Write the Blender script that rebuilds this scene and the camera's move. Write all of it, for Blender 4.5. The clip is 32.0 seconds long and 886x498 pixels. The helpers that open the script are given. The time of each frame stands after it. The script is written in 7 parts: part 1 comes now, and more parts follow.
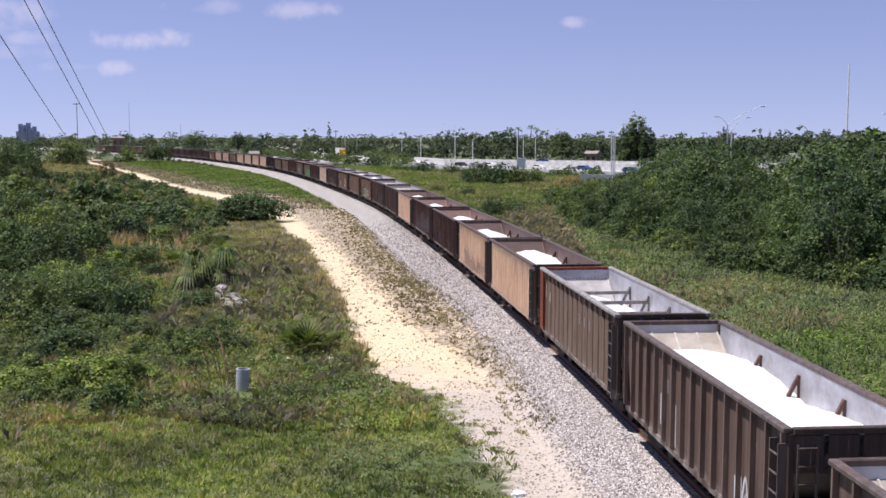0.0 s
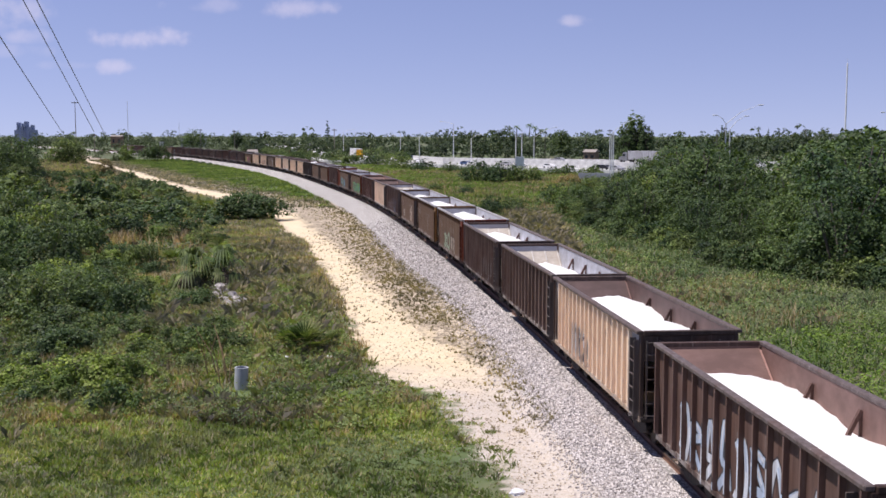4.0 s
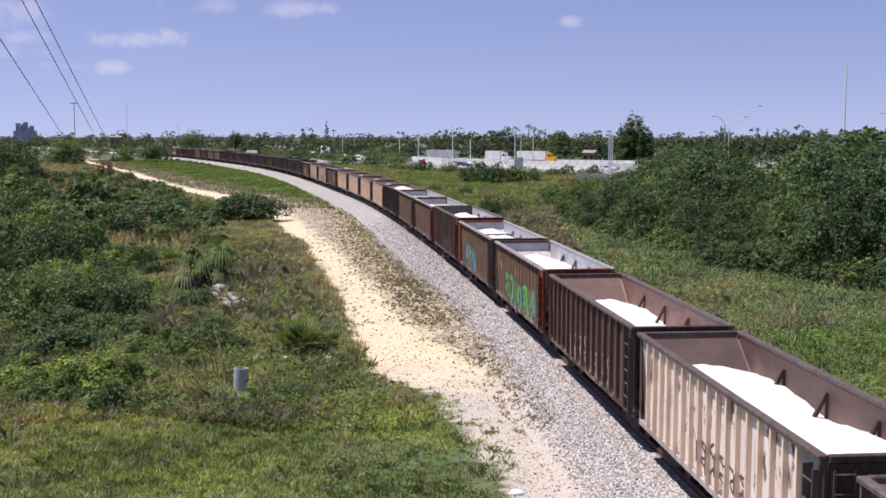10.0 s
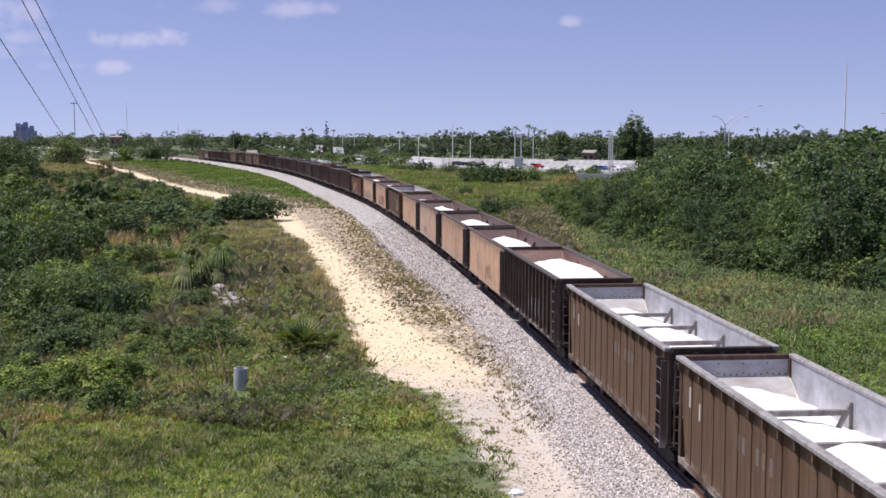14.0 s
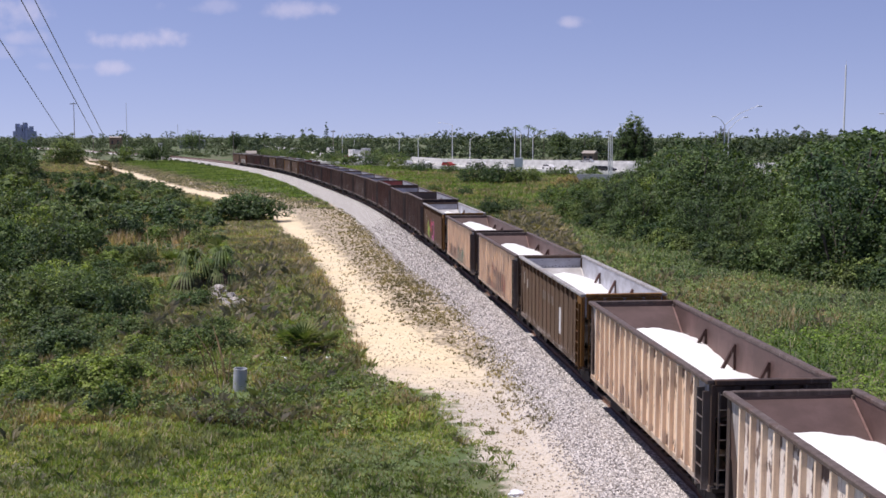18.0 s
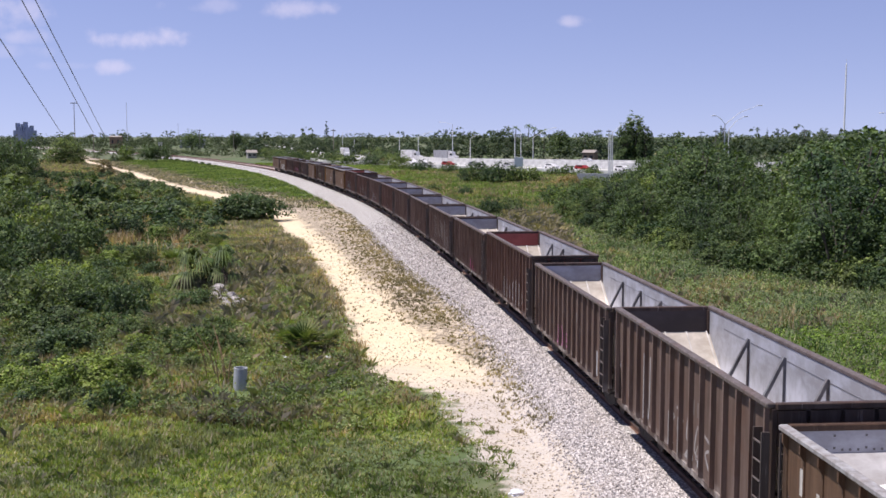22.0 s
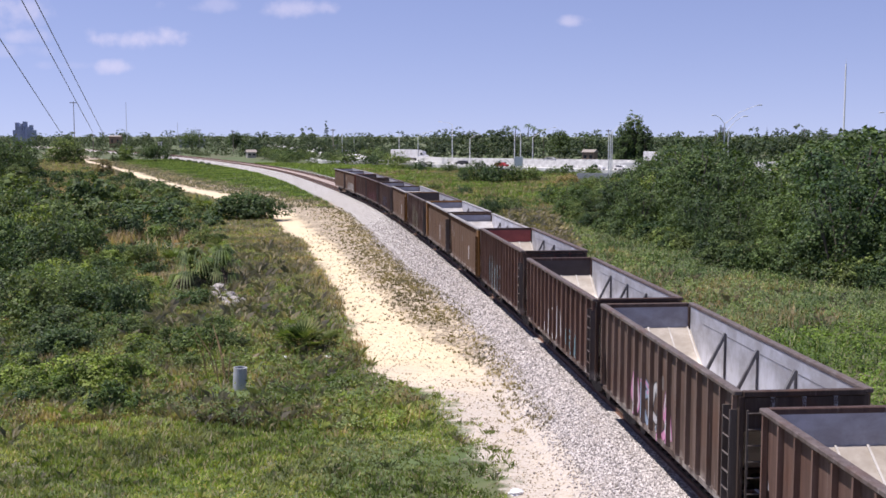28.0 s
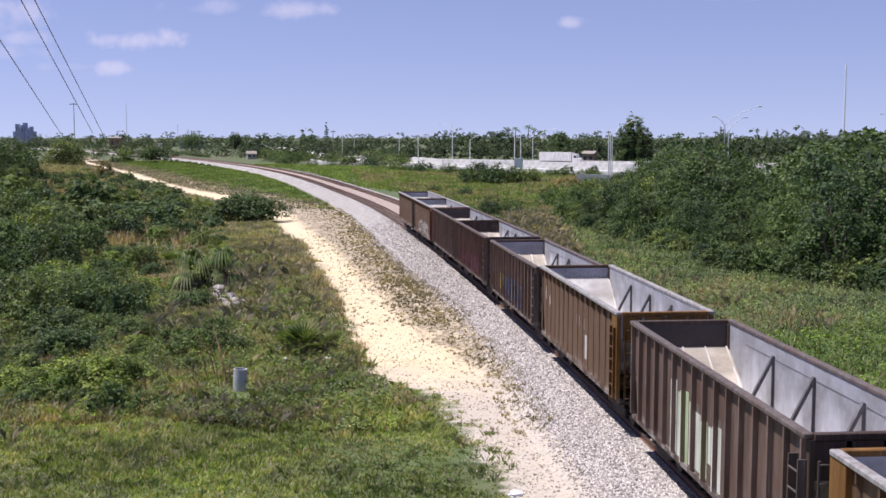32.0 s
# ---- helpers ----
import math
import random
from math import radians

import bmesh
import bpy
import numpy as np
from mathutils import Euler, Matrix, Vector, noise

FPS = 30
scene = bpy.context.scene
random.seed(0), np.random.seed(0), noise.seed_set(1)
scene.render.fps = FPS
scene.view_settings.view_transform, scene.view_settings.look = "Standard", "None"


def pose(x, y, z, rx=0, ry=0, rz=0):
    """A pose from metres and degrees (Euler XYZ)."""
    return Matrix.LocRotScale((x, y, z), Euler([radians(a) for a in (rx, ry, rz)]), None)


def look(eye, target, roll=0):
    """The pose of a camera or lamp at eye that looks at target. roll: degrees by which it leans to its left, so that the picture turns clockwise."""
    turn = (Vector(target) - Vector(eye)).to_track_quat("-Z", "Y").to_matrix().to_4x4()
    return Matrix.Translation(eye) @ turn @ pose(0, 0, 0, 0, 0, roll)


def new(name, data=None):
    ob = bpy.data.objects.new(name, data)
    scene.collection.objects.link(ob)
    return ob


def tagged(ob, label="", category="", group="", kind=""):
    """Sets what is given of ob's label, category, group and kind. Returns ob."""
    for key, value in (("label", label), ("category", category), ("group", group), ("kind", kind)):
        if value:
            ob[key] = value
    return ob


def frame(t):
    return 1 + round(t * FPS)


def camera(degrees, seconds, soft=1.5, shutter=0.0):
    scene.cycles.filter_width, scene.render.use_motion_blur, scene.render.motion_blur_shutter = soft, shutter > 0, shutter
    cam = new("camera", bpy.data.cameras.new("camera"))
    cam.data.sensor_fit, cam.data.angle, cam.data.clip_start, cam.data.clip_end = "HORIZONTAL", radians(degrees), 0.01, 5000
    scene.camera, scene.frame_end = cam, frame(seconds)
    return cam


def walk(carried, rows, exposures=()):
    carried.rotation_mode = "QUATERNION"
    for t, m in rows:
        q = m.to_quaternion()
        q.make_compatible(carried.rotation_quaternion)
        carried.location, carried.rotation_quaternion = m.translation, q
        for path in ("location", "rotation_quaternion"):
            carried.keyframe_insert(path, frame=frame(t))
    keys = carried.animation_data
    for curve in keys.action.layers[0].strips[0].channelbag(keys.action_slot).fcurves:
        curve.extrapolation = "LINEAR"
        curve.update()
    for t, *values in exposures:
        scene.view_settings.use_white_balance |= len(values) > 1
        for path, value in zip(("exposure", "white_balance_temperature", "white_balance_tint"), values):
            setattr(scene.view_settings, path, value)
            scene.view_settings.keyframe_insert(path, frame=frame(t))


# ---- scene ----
# Track centre line: a natural cubic through a few plan points (x over y)
PATH_Y = [5, 40, 80, 120, 160, 210, 270, 340, 420, 520, 680]
PATH_X = [9.97, 7.04, 2.5, -2.98, -9.53, -20.07, -34.1, -54.34, -83.21, -123.98, -203.03]
EYE = Vector((0, 0, 9.6))
LENS = 2 * math.degrees(math.atan(784 / 2000))
TILT = math.atan(201 / 2000)

cam = camera(LENS, 32.0, soft=1.6)


def aim(dx, dy):
    """A pose of the camera, turned by small steps (in thousandths of its width) from its rest."""
    way = Vector((dx / 2000, 1, 0)).normalized()
    down = TILT + dy / 2000
    return look(EYE, EYE + Vector((way.x, way.y * math.cos(down), -math.sin(down))))


SWAY = [(0, -4.1, -0.2), (0.5, -3.7, -0.3), (1, -3.5, -0), (1.5, -3.7, 0.2), (2, -3.2, 1.1), (2.5, -3.1, 1.5), (3, -2.9, 1.5), (3.5, -1.7, 1.8), (5.5, -1.2, 3.1), (6, -0.3, 2.9), (6.5, -0.8, 1.7), (7, -0.2, 1.5), (7.5, -0, 0.8), (8, -0, 0.2), (8.5, -0, -0), (9, -0, -0), (9.5, -0, -0), (10, -0, 1.1), (10.5, -0, 1.5), (11, -0, 1.5), (11.5, -0.8, 1.4), (12, -0.4, 1.5), (12.5, -0, 1.1), (13, -0, 1.2), (13.5, -0, 1.4), (14, -0, 1.2), (14.5, 0.2, 0.6), (16.5, 1.4, -0.9), (17, 1.4, -0.3), (17.5, 0.6, -0.2), (18, 0.6, 0.2), (18.5, 0.2, 0.4), (19, 0.9, 0.8), (19.5, 0.2, 1.5), (20, -0, 1.5), (20.5, 0.2, 1.7), (21, 0.2, 1.7), (21.5, -0, 1.4), (22, 0.2, 1.4), (22.5, 0.3, -0), (23, 0.4, -0), (23.5, 1.1, -0), (24, 1.5, 0.9), (24.5, 1.5, 1.4), (25, 1.5, 1.5), (25.5, 0.9, 1.4), (27.5, 1.1, 2.6), (28, 0.8, 2.1), (28.5, 1.1, 1.7), (29, 1.1, 1.4), (29.5, 0.5, 0.9), (30, 1.5, 0.9), (30.5, 1.5, 1.2), (31, 1.5, 0.6), (31.5, 1.5, -0), (32, 0.6, -0.3)]
# the camera's own exposure breathes a little as pale and dark cars pass
walk(cam, [(t, aim(dx, dy)) for t, dx, dy in SWAY], [(t, e, 6220, 16) for t, e in ((0, 0.25), (3, 0.19), (7, 0.2), (11, 0.23), (13, 0.26), (14.2, 0.18), (17, 0.13), (20, 0.11), (21, 0.25), (22, 0.31), (24, 0.34), (30, 0.33), (32, 0.31))])

# ---- world and sun ----
SUN_AZ, SUN_EL = radians(-90), radians(68)   # azimuth from +y towards +x
world = bpy.data.worlds.new("world")
scene.world = world
world.use_nodes = True
wn, wl = world.node_tree.nodes, world.node_tree.links
wn.clear()
w_out = wn.new("ShaderNodeOutputWorld")
w_bg = wn.new("ShaderNodeBackground")
sky = wn.new("ShaderNodeTexSky")
sky.sky_type = "NISHITA"
sky.sun_disc = False
sky.sun_elevation = SUN_EL
sky.sun_rotation = SUN_AZ
sky.altitude = 0
sky.air_density = 1.0
sky.dust_density = 0.0
sky.ozone_density = 3.0
w_bg.inputs["Strength"].default_value = 0.11
# the haze of the lowest sky is thin: look up a little above the true direction
lift = wn.new("ShaderNodeVectorMath"); lift.operation = "ADD"; lift.inputs[1].default_value = (0, 0, 0.12)
unit = wn.new("ShaderNodeVectorMath"); unit.operation = "NORMALIZE"
# thin summer clouds, drawn in the directions of the sky
geo_dir = wn.new("ShaderNodeTexCoord")
sepd = wn.new("ShaderNodeSeparateXYZ")
wl.new(geo_dir.outputs["Generated"], lift.inputs[0]); wl.new(lift.outputs[0], unit.inputs[0]); wl.new(unit.outputs[0], sky.inputs["Vector"])
wl.new(geo_dir.outputs["Generated"], sepd.inputs[0])
az = wn.new("ShaderNodeMath"); az.operation = "DIVIDE"
wl.new(sepd.outputs["X"], az.inputs[0]); wl.new(sepd.outputs["Y"], az.inputs[1])
el = wn.new("ShaderNodeMath"); el.operation = "DIVIDE"
wl.new(sepd.outputs["Z"], el.inputs[0]); wl.new(sepd.outputs["Y"], el.inputs[1])
comb = wn.new("ShaderNodeCombineXYZ")
wl.new(az.outputs[0], comb.inputs[0]); wl.new(el.outputs[0], comb.inputs[1])
warp = wn.new("ShaderNodeTexNoise"); warp.inputs["Scale"].default_value = 38; warp.inputs["Detail"].default_value = 5
wl.new(comb.outputs[0], warp.inputs["Vector"])
cloud_sum = None
# (tangent of azimuth, of elevation, half width, half height, strength)
for cx, cy, hw, hh, st in ((-0.265, 0.084, 0.040, 0.0085, 1.0), (-0.287, 0.058, 0.016, 0.006, 0.8), (0.113, 0.0985, 0.014, 0.005, 0.7),
                           (-0.13, 0.109, 0.03, 0.008, 0.8), (-0.40, 0.105, 0.06, 0.014, 0.7), (-0.36, 0.085, 0.022, 0.007, 0.55),
                           (-0.38, 0.072, 0.04, 0.006, 0.3), (-0.335, 0.06, 0.03, 0.004, 0.3), (-0.2, 0.112, 0.035, 0.006, 0.4), (0.25, 0.122, 0.05, 0.004, 0.4)):
    sx = wn.new("ShaderNodeMath"); sx.operation = "SUBTRACT"; wl.new(az.outputs[0], sx.inputs[0]); sx.inputs[1].default_value = cx
    dx_ = wn.new("ShaderNodeMath"); dx_.operation = "DIVIDE"; wl.new(sx.outputs[0], dx_.inputs[0]); dx_.inputs[1].default_value = hw
    sy = wn.new("ShaderNodeMath"); sy.operation = "SUBTRACT"; wl.new(el.outputs[0], sy.inputs[0]); sy.inputs[1].default_value = cy
    dy_ = wn.new("ShaderNodeMath"); dy_.operation = "DIVIDE"; wl.new(sy.outputs[0], dy_.inputs[0]); dy_.inputs[1].default_value = hh
    px_ = wn.new("ShaderNodeMath"); px_.operation = "MULTIPLY"; wl.new(dx_.outputs[0], px_.inputs[0]); wl.new(dx_.outputs[0], px_.inputs[1])
    py_ = wn.new("ShaderNodeMath"); py_.operation = "MULTIPLY_ADD"; wl.new(dy_.outputs[0], py_.inputs[0]); wl.new(dy_.outputs[0], py_.inputs[1]); wl.new(px_.outputs[0], py_.inputs[2])
    nz = wn.new("ShaderNodeMath"); nz.operation = "MULTIPLY_ADD"; wl.new(warp.outputs[0], nz.inputs[0]); nz.inputs[1].default_value = 5.5; wl.new(py_.outputs[0], nz.inputs[2])
    mr = wn.new("ShaderNodeMapRange"); mr.interpolation_type = "SMOOTHSTEP"
    wl.new(nz.outputs[0], mr.inputs[0])
    for i, v in enumerate((2.1, 4.3, st, 0.0)):
        mr.inputs[1 + i].default_value = v
    if cloud_sum is None:
        cloud_sum = mr
    else:
        mx = wn.new("ShaderNodeMath"); mx.operation = "MAXIMUM"
        wl.new(cloud_sum.outputs[0], mx.inputs[0]); wl.new(mr.outputs[0], mx.inputs[1])
        cloud_sum = mx
front = wn.new("ShaderNodeMath"); front.operation = "GREATER_THAN"; front.inputs[1].default_value = 0.02
wl.new(sepd.outputs["Y"], front.inputs[0])
cl_fac = wn.new("ShaderNodeMath"); cl_fac.operation = "MULTIPLY"
wl.new(cloud_sum.outputs[0], cl_fac.inputs[0]); wl.new(front.outputs[0], cl_fac.inputs[1])
cl_fac2 = wn.new("ShaderNodeMath"); cl_fac2.operation = "MULTIPLY"; cl_fac2.inputs[1].default_value = 0.55
wl.new(cl_fac.outputs[0], cl_fac2.inputs[0])
tint = wn.new("ShaderNodeMix"); tint.data_type = "RGBA"; tint.blend_type = "MULTIPLY"
tint.inputs[0].default_value = 1.0
wl.new(sky.outputs[0], tint.inputs[6]); tint.inputs[7].default_value = (1.12, 0.86, 0.92, 1)
cmix = wn.new("ShaderNodeMix"); cmix.data_type = "RGBA"
wl.new(cl_fac2.outputs[0], cmix.inputs[0]); wl.new(tint.outputs[2], cmix.inputs[6]); cmix.inputs[7].default_value = (6.6, 6.0, 6.8, 1)
wl.new(cmix.outputs[2], w_bg.inputs["Color"]); wl.new(w_bg.outputs[0], w_out.inputs[0])

sun = new("sun", bpy.data.lights.new("sun", "SUN"))
sun.data.energy, sun.data.angle, sun.data.color = 5.0, radians(0.5), (1.0, 0.95, 0.86)
sun.matrix_world = look(Vector((0, 0, 60)), Vector((0, 0, 60)) - Vector((math.sin(SUN_AZ) * math.cos(SUN_EL), math.cos(SUN_AZ) * math.cos(SUN_EL), math.sin(SUN_EL))))


# ---- materials ----
def ramp_mix(nt, fac, a, b, blend="MIX"):
    m = nt.nodes.new("ShaderNodeMix")
    m.data_type, m.blend_type = "RGBA", blend
    if isinstance(fac, (int, float)):
        m.inputs[0].default_value = fac
    else:
        nt.links.new(fac, m.inputs[0])
    for slot, v in ((6, a), (7, b)):
        if isinstance(v, tuple):
            m.inputs[slot].default_value = (*v, 1) if len(v) == 3 else v
        else:
            nt.links.new(v, m.inputs[slot])
    return m.outputs[2]


def noise_out(nt, scale, detail=4, coords=None, stretch=None, rough=0.6):
    n = nt.nodes.new("ShaderNodeTexNoise")
    n.inputs["Scale"].default_value, n.inputs["Detail"].default_value, n.inputs["Roughness"].default_value = scale, detail, rough
    if coords is not None:
        if stretch:
            mp = nt.nodes.new("ShaderNodeMapping")
            mp.inputs["Scale"].default_value = stretch
            nt.links.new(coords, mp.inputs["Vector"])
            coords = mp.outputs[0]
        nt.links.new(coords, n.inputs["Vector"])
    return n.outputs[0]


def steps(nt, value, lo, hi, a=0.0, b=1.0):
    m = nt.nodes.new("ShaderNodeMapRange")
    nt.links.new(value, m.inputs[0])
    for i, v in enumerate((lo, hi, a, b)):
        m.inputs[1 + i].default_value = v
    return m.outputs[0]


def math_node(nt, op, a, b=0.0):
    m = nt.nodes.new("ShaderNodeMath")
    m.operation = op
    for i, v in enumerate((a, b)):
        if isinstance(v, (int, float)):
            m.inputs[i].default_value = v
        else:
            nt.links.new(v, m.inputs[i])
    return m.outputs[0]


def base_mat(name, rough=0.8, metal=0.0):
    m = bpy.data.materials.new(name)
    m.use_nodes = True
    nt = m.node_tree
    b = nt.nodes["Principled BSDF"]
    b.inputs["Roughness"].default_value, b.inputs["Metallic"].default_value = rough, metal
    return m, nt, b


def bump(nt, b, height, strength=0.3, dist=0.02):
    n = nt.nodes.new("ShaderNodeBump")
    n.inputs["Strength"].default_value, n.inputs["Distance"].default_value = strength, dist
    nt.links.new(height, n.inputs["Height"])
    nt.links.new(n.outputs[0], b.inputs["Normal"])


def plain(name, col, rough=0.8, metal=0.0, scale=2.0, var=0.25, fine=18.0, bumps=0.15):
    """A surface of one colour, mottled at two scales."""
    m, nt, b = base_mat(name, rough, metal)
    tc = nt.nodes.new("ShaderNodeTexCoord").outputs["Object"]
    a = noise_out(nt, scale, 5, tc)
    f = noise_out(nt, fine, 4, tc)
    dark = tuple(c * (1 - var) for c in col)
    light = tuple(min(1, c * (1 + var * 0.7)) for c in col)
    c1 = ramp_mix(nt, steps(nt, a, 0.3, 0.7), dark, light)
    c2 = ramp_mix(nt, math_node(nt, "MULTIPLY", steps(nt, f, 0.45, 0.75), 0.35), c1, dark)
    nt.links.new(c2, b.inputs["Base Color"])
    bump(nt, b, f, bumps, 0.01)
    return m


def painted(name, rough=0.62, rust=0.35, chalk=0.25, metal=0.0, runs=0.0, scale_off=0.0, soot=1.0, dust=0.0):
    """Weathered paint in the object's own colour, with streaks of rust and chalk running down."""
    m, nt, b = base_mat(name, rough, metal)
    b.inputs["Specular IOR Level"].default_value = 0.25
    info = nt.nodes.new("ShaderNodeObjectInfo")
    tc = nt.nodes.new("ShaderNodeTexCoord").outputs["Object"]
    sh = nt.nodes.new("ShaderNodeVectorMath")
    sh.operation = "ADD"
    rnd = nt.nodes.new("ShaderNodeCombineXYZ")
    for i in range(3):
        nt.links.new(math_node(nt, "MULTIPLY", info.outputs["Random"], 37.0 + 11 * i), rnd.inputs[i])
    nt.links.new(tc, sh.inputs[0])
    nt.links.new(rnd.outputs[0], sh.inputs[1])
    tc = sh.outputs[0]
    streak = noise_out(nt, 1.0, 5, tc, (5.0, 5.0, 0.45))
    blot = noise_out(nt, 0.9, 5, tc)
    grain = noise_out(nt, 14.0, 4, tc)
    col = info.outputs["Color"]
    dark = ramp_mix(nt, 1.0, col, (0.55, 0.5, 0.47), "MULTIPLY")
    c = ramp_mix(nt, math_node(nt, "MULTIPLY", steps(nt, streak, 0.35, 0.68), soot), col, dark)
    if runs:
        c = ramp_mix(nt, math_node(nt, "MULTIPLY", steps(nt, noise_out(nt, 1.0, 6, tc, (9.0, 9.0, 0.7)), 0.5, 0.66), runs), c, (0.24, 0.085, 0.035))
    if scale_off:
        # paint that has flaked away to dark rust, mostly under the top rail
        hz = nt.nodes.new("ShaderNodeSeparateXYZ")
        nt.links.new(nt.nodes.new("ShaderNodeTexCoord").outputs["Object"], hz.inputs[0])
        flake = math_node(nt, "ADD", noise_out(nt, 1.0, 6, tc, (2.6, 2.6, 1.1), 0.65), math_node(nt, "ADD", steps(nt, hz.outputs["Z"], 1.5, 3.6, 0.0, 0.09), steps(nt, hz.outputs["Z"], 1.5, 0.8, 0.0, 0.12)))
        flake = math_node(nt, "SUBTRACT", flake, steps(nt, info.outputs["Random"], 0.0, 0.8, 0.1, 0.0))
        c = ramp_mix(nt, math_node(nt, "MULTIPLY", steps(nt, flake, 0.555, 0.6), scale_off), c, (0.1, 0.045, 0.03))
    c = ramp_mix(nt, math_node(nt, "MULTIPLY", steps(nt, blot, 0.52, 0.72), rust), c, (0.13, 0.055, 0.03))
    c = ramp_mix(nt, math_node(nt, "MULTIPLY", steps(nt, noise_out(nt, 2.2, 6, tc, (3.0, 3.0, 0.3)), 0.6, 0.8), chalk), c, (0.42, 0.36, 0.31))
    c = ramp_mix(nt, math_node(nt, "MULTIPLY", steps(nt, grain, 0.5, 0.7), 0.25), c, dark)
    if dust:
        # stone dust caught along the foot of the sides, and pale scuffs in thin upright runs
        low = nt.nodes.new("ShaderNodeSeparateXYZ")
        nt.links.new(nt.nodes.new("ShaderNodeTexCoord").outputs["Object"], low.inputs[0])
        foot = math_node(nt, "MULTIPLY", steps(nt, low.outputs["Z"], 1.15, 0.82), steps(nt, noise_out(nt, 1.6, 5, tc), 0.46, 0.62))
        scuff = steps(nt, noise_out(nt, 1.0, 6, tc, (11.0, 11.0, 0.55), 0.7), 0.63, 0.7)
        c = ramp_mix(nt, math_node(nt, "MULTIPLY", math_node(nt, "MAXIMUM", foot, math_node(nt, "MULTIPLY", scuff, 0.7)), dust), c, (0.5, 0.45, 0.41))
    nt.links.new(c, b.inputs["Base Color"])
    bump(nt, b, grain, 0.12, 0.01)
    return m


def leafy(name, a, b_, dry, thr=0.86, rough=0.62, patch=0.4):
    """Leaves that differ one by one, with light passing through them."""
    m, nt, b = base_mat(name, rough)
    g = nt.nodes.new("ShaderNodeNewGeometry")
    info = nt.nodes.new("ShaderNodeObjectInfo")
    r = g.outputs["Random Per Island"]
    b.inputs["Specular IOR Level"].default_value = 0.22
    c = ramp_mix(nt, r, a, b_)
    tone = ramp_mix(nt, info.outputs["Random"], (0.56, 0.64, 0.6), (1.42, 1.28, 0.98))
    c = ramp_mix(nt, 1.0, c, tone, "MULTIPLY")
    c = ramp_mix(nt, steps(nt, r, thr, thr + 0.02), c, dry)
    big = noise_out(nt, 0.35, 3, g.outputs["Position"])
    c = ramp_mix(nt, math_node(nt, "MULTIPLY", steps(nt, big, 0.45, 0.7), patch), c, dry)
    wide = noise_out(nt, 0.16, 3, g.outputs["Position"])
    c = ramp_mix(nt, 1.0, c, ramp_mix(nt, steps(nt, wide, 0.38, 0.62), (0.7, 0.72, 0.78), (1.25, 1.22, 1.1)), "MULTIPLY")
    near = noise_out(nt, 1.3, 3, g.outputs["Position"])
    c = ramp_mix(nt, 1.0, c, ramp_mix(nt, steps(nt, near, 0.4, 0.62), (0.74, 0.77, 0.8), (1.5, 1.46, 1.28)), "MULTIPLY")
    nt.links.new(c, b.inputs["Base Color"])
    tr = nt.nodes.new("ShaderNodeBsdfTranslucent")
    nt.links.new(ramp_mix(nt, 1.0, c, (1.3, 1.35, 0.6), "MULTIPLY"), tr.inputs[0])
    mx = nt.nodes.new("ShaderNodeMixShader")
    mx.inputs[0].default_value = 0.28
    nt.links.new(b.outputs[0], mx.inputs[1])
    nt.links.new(tr.outputs[0], mx.inputs[2])
    nt.links.new(mx.outputs[0], nt.nodes["Material Output"].inputs[0])
    return m


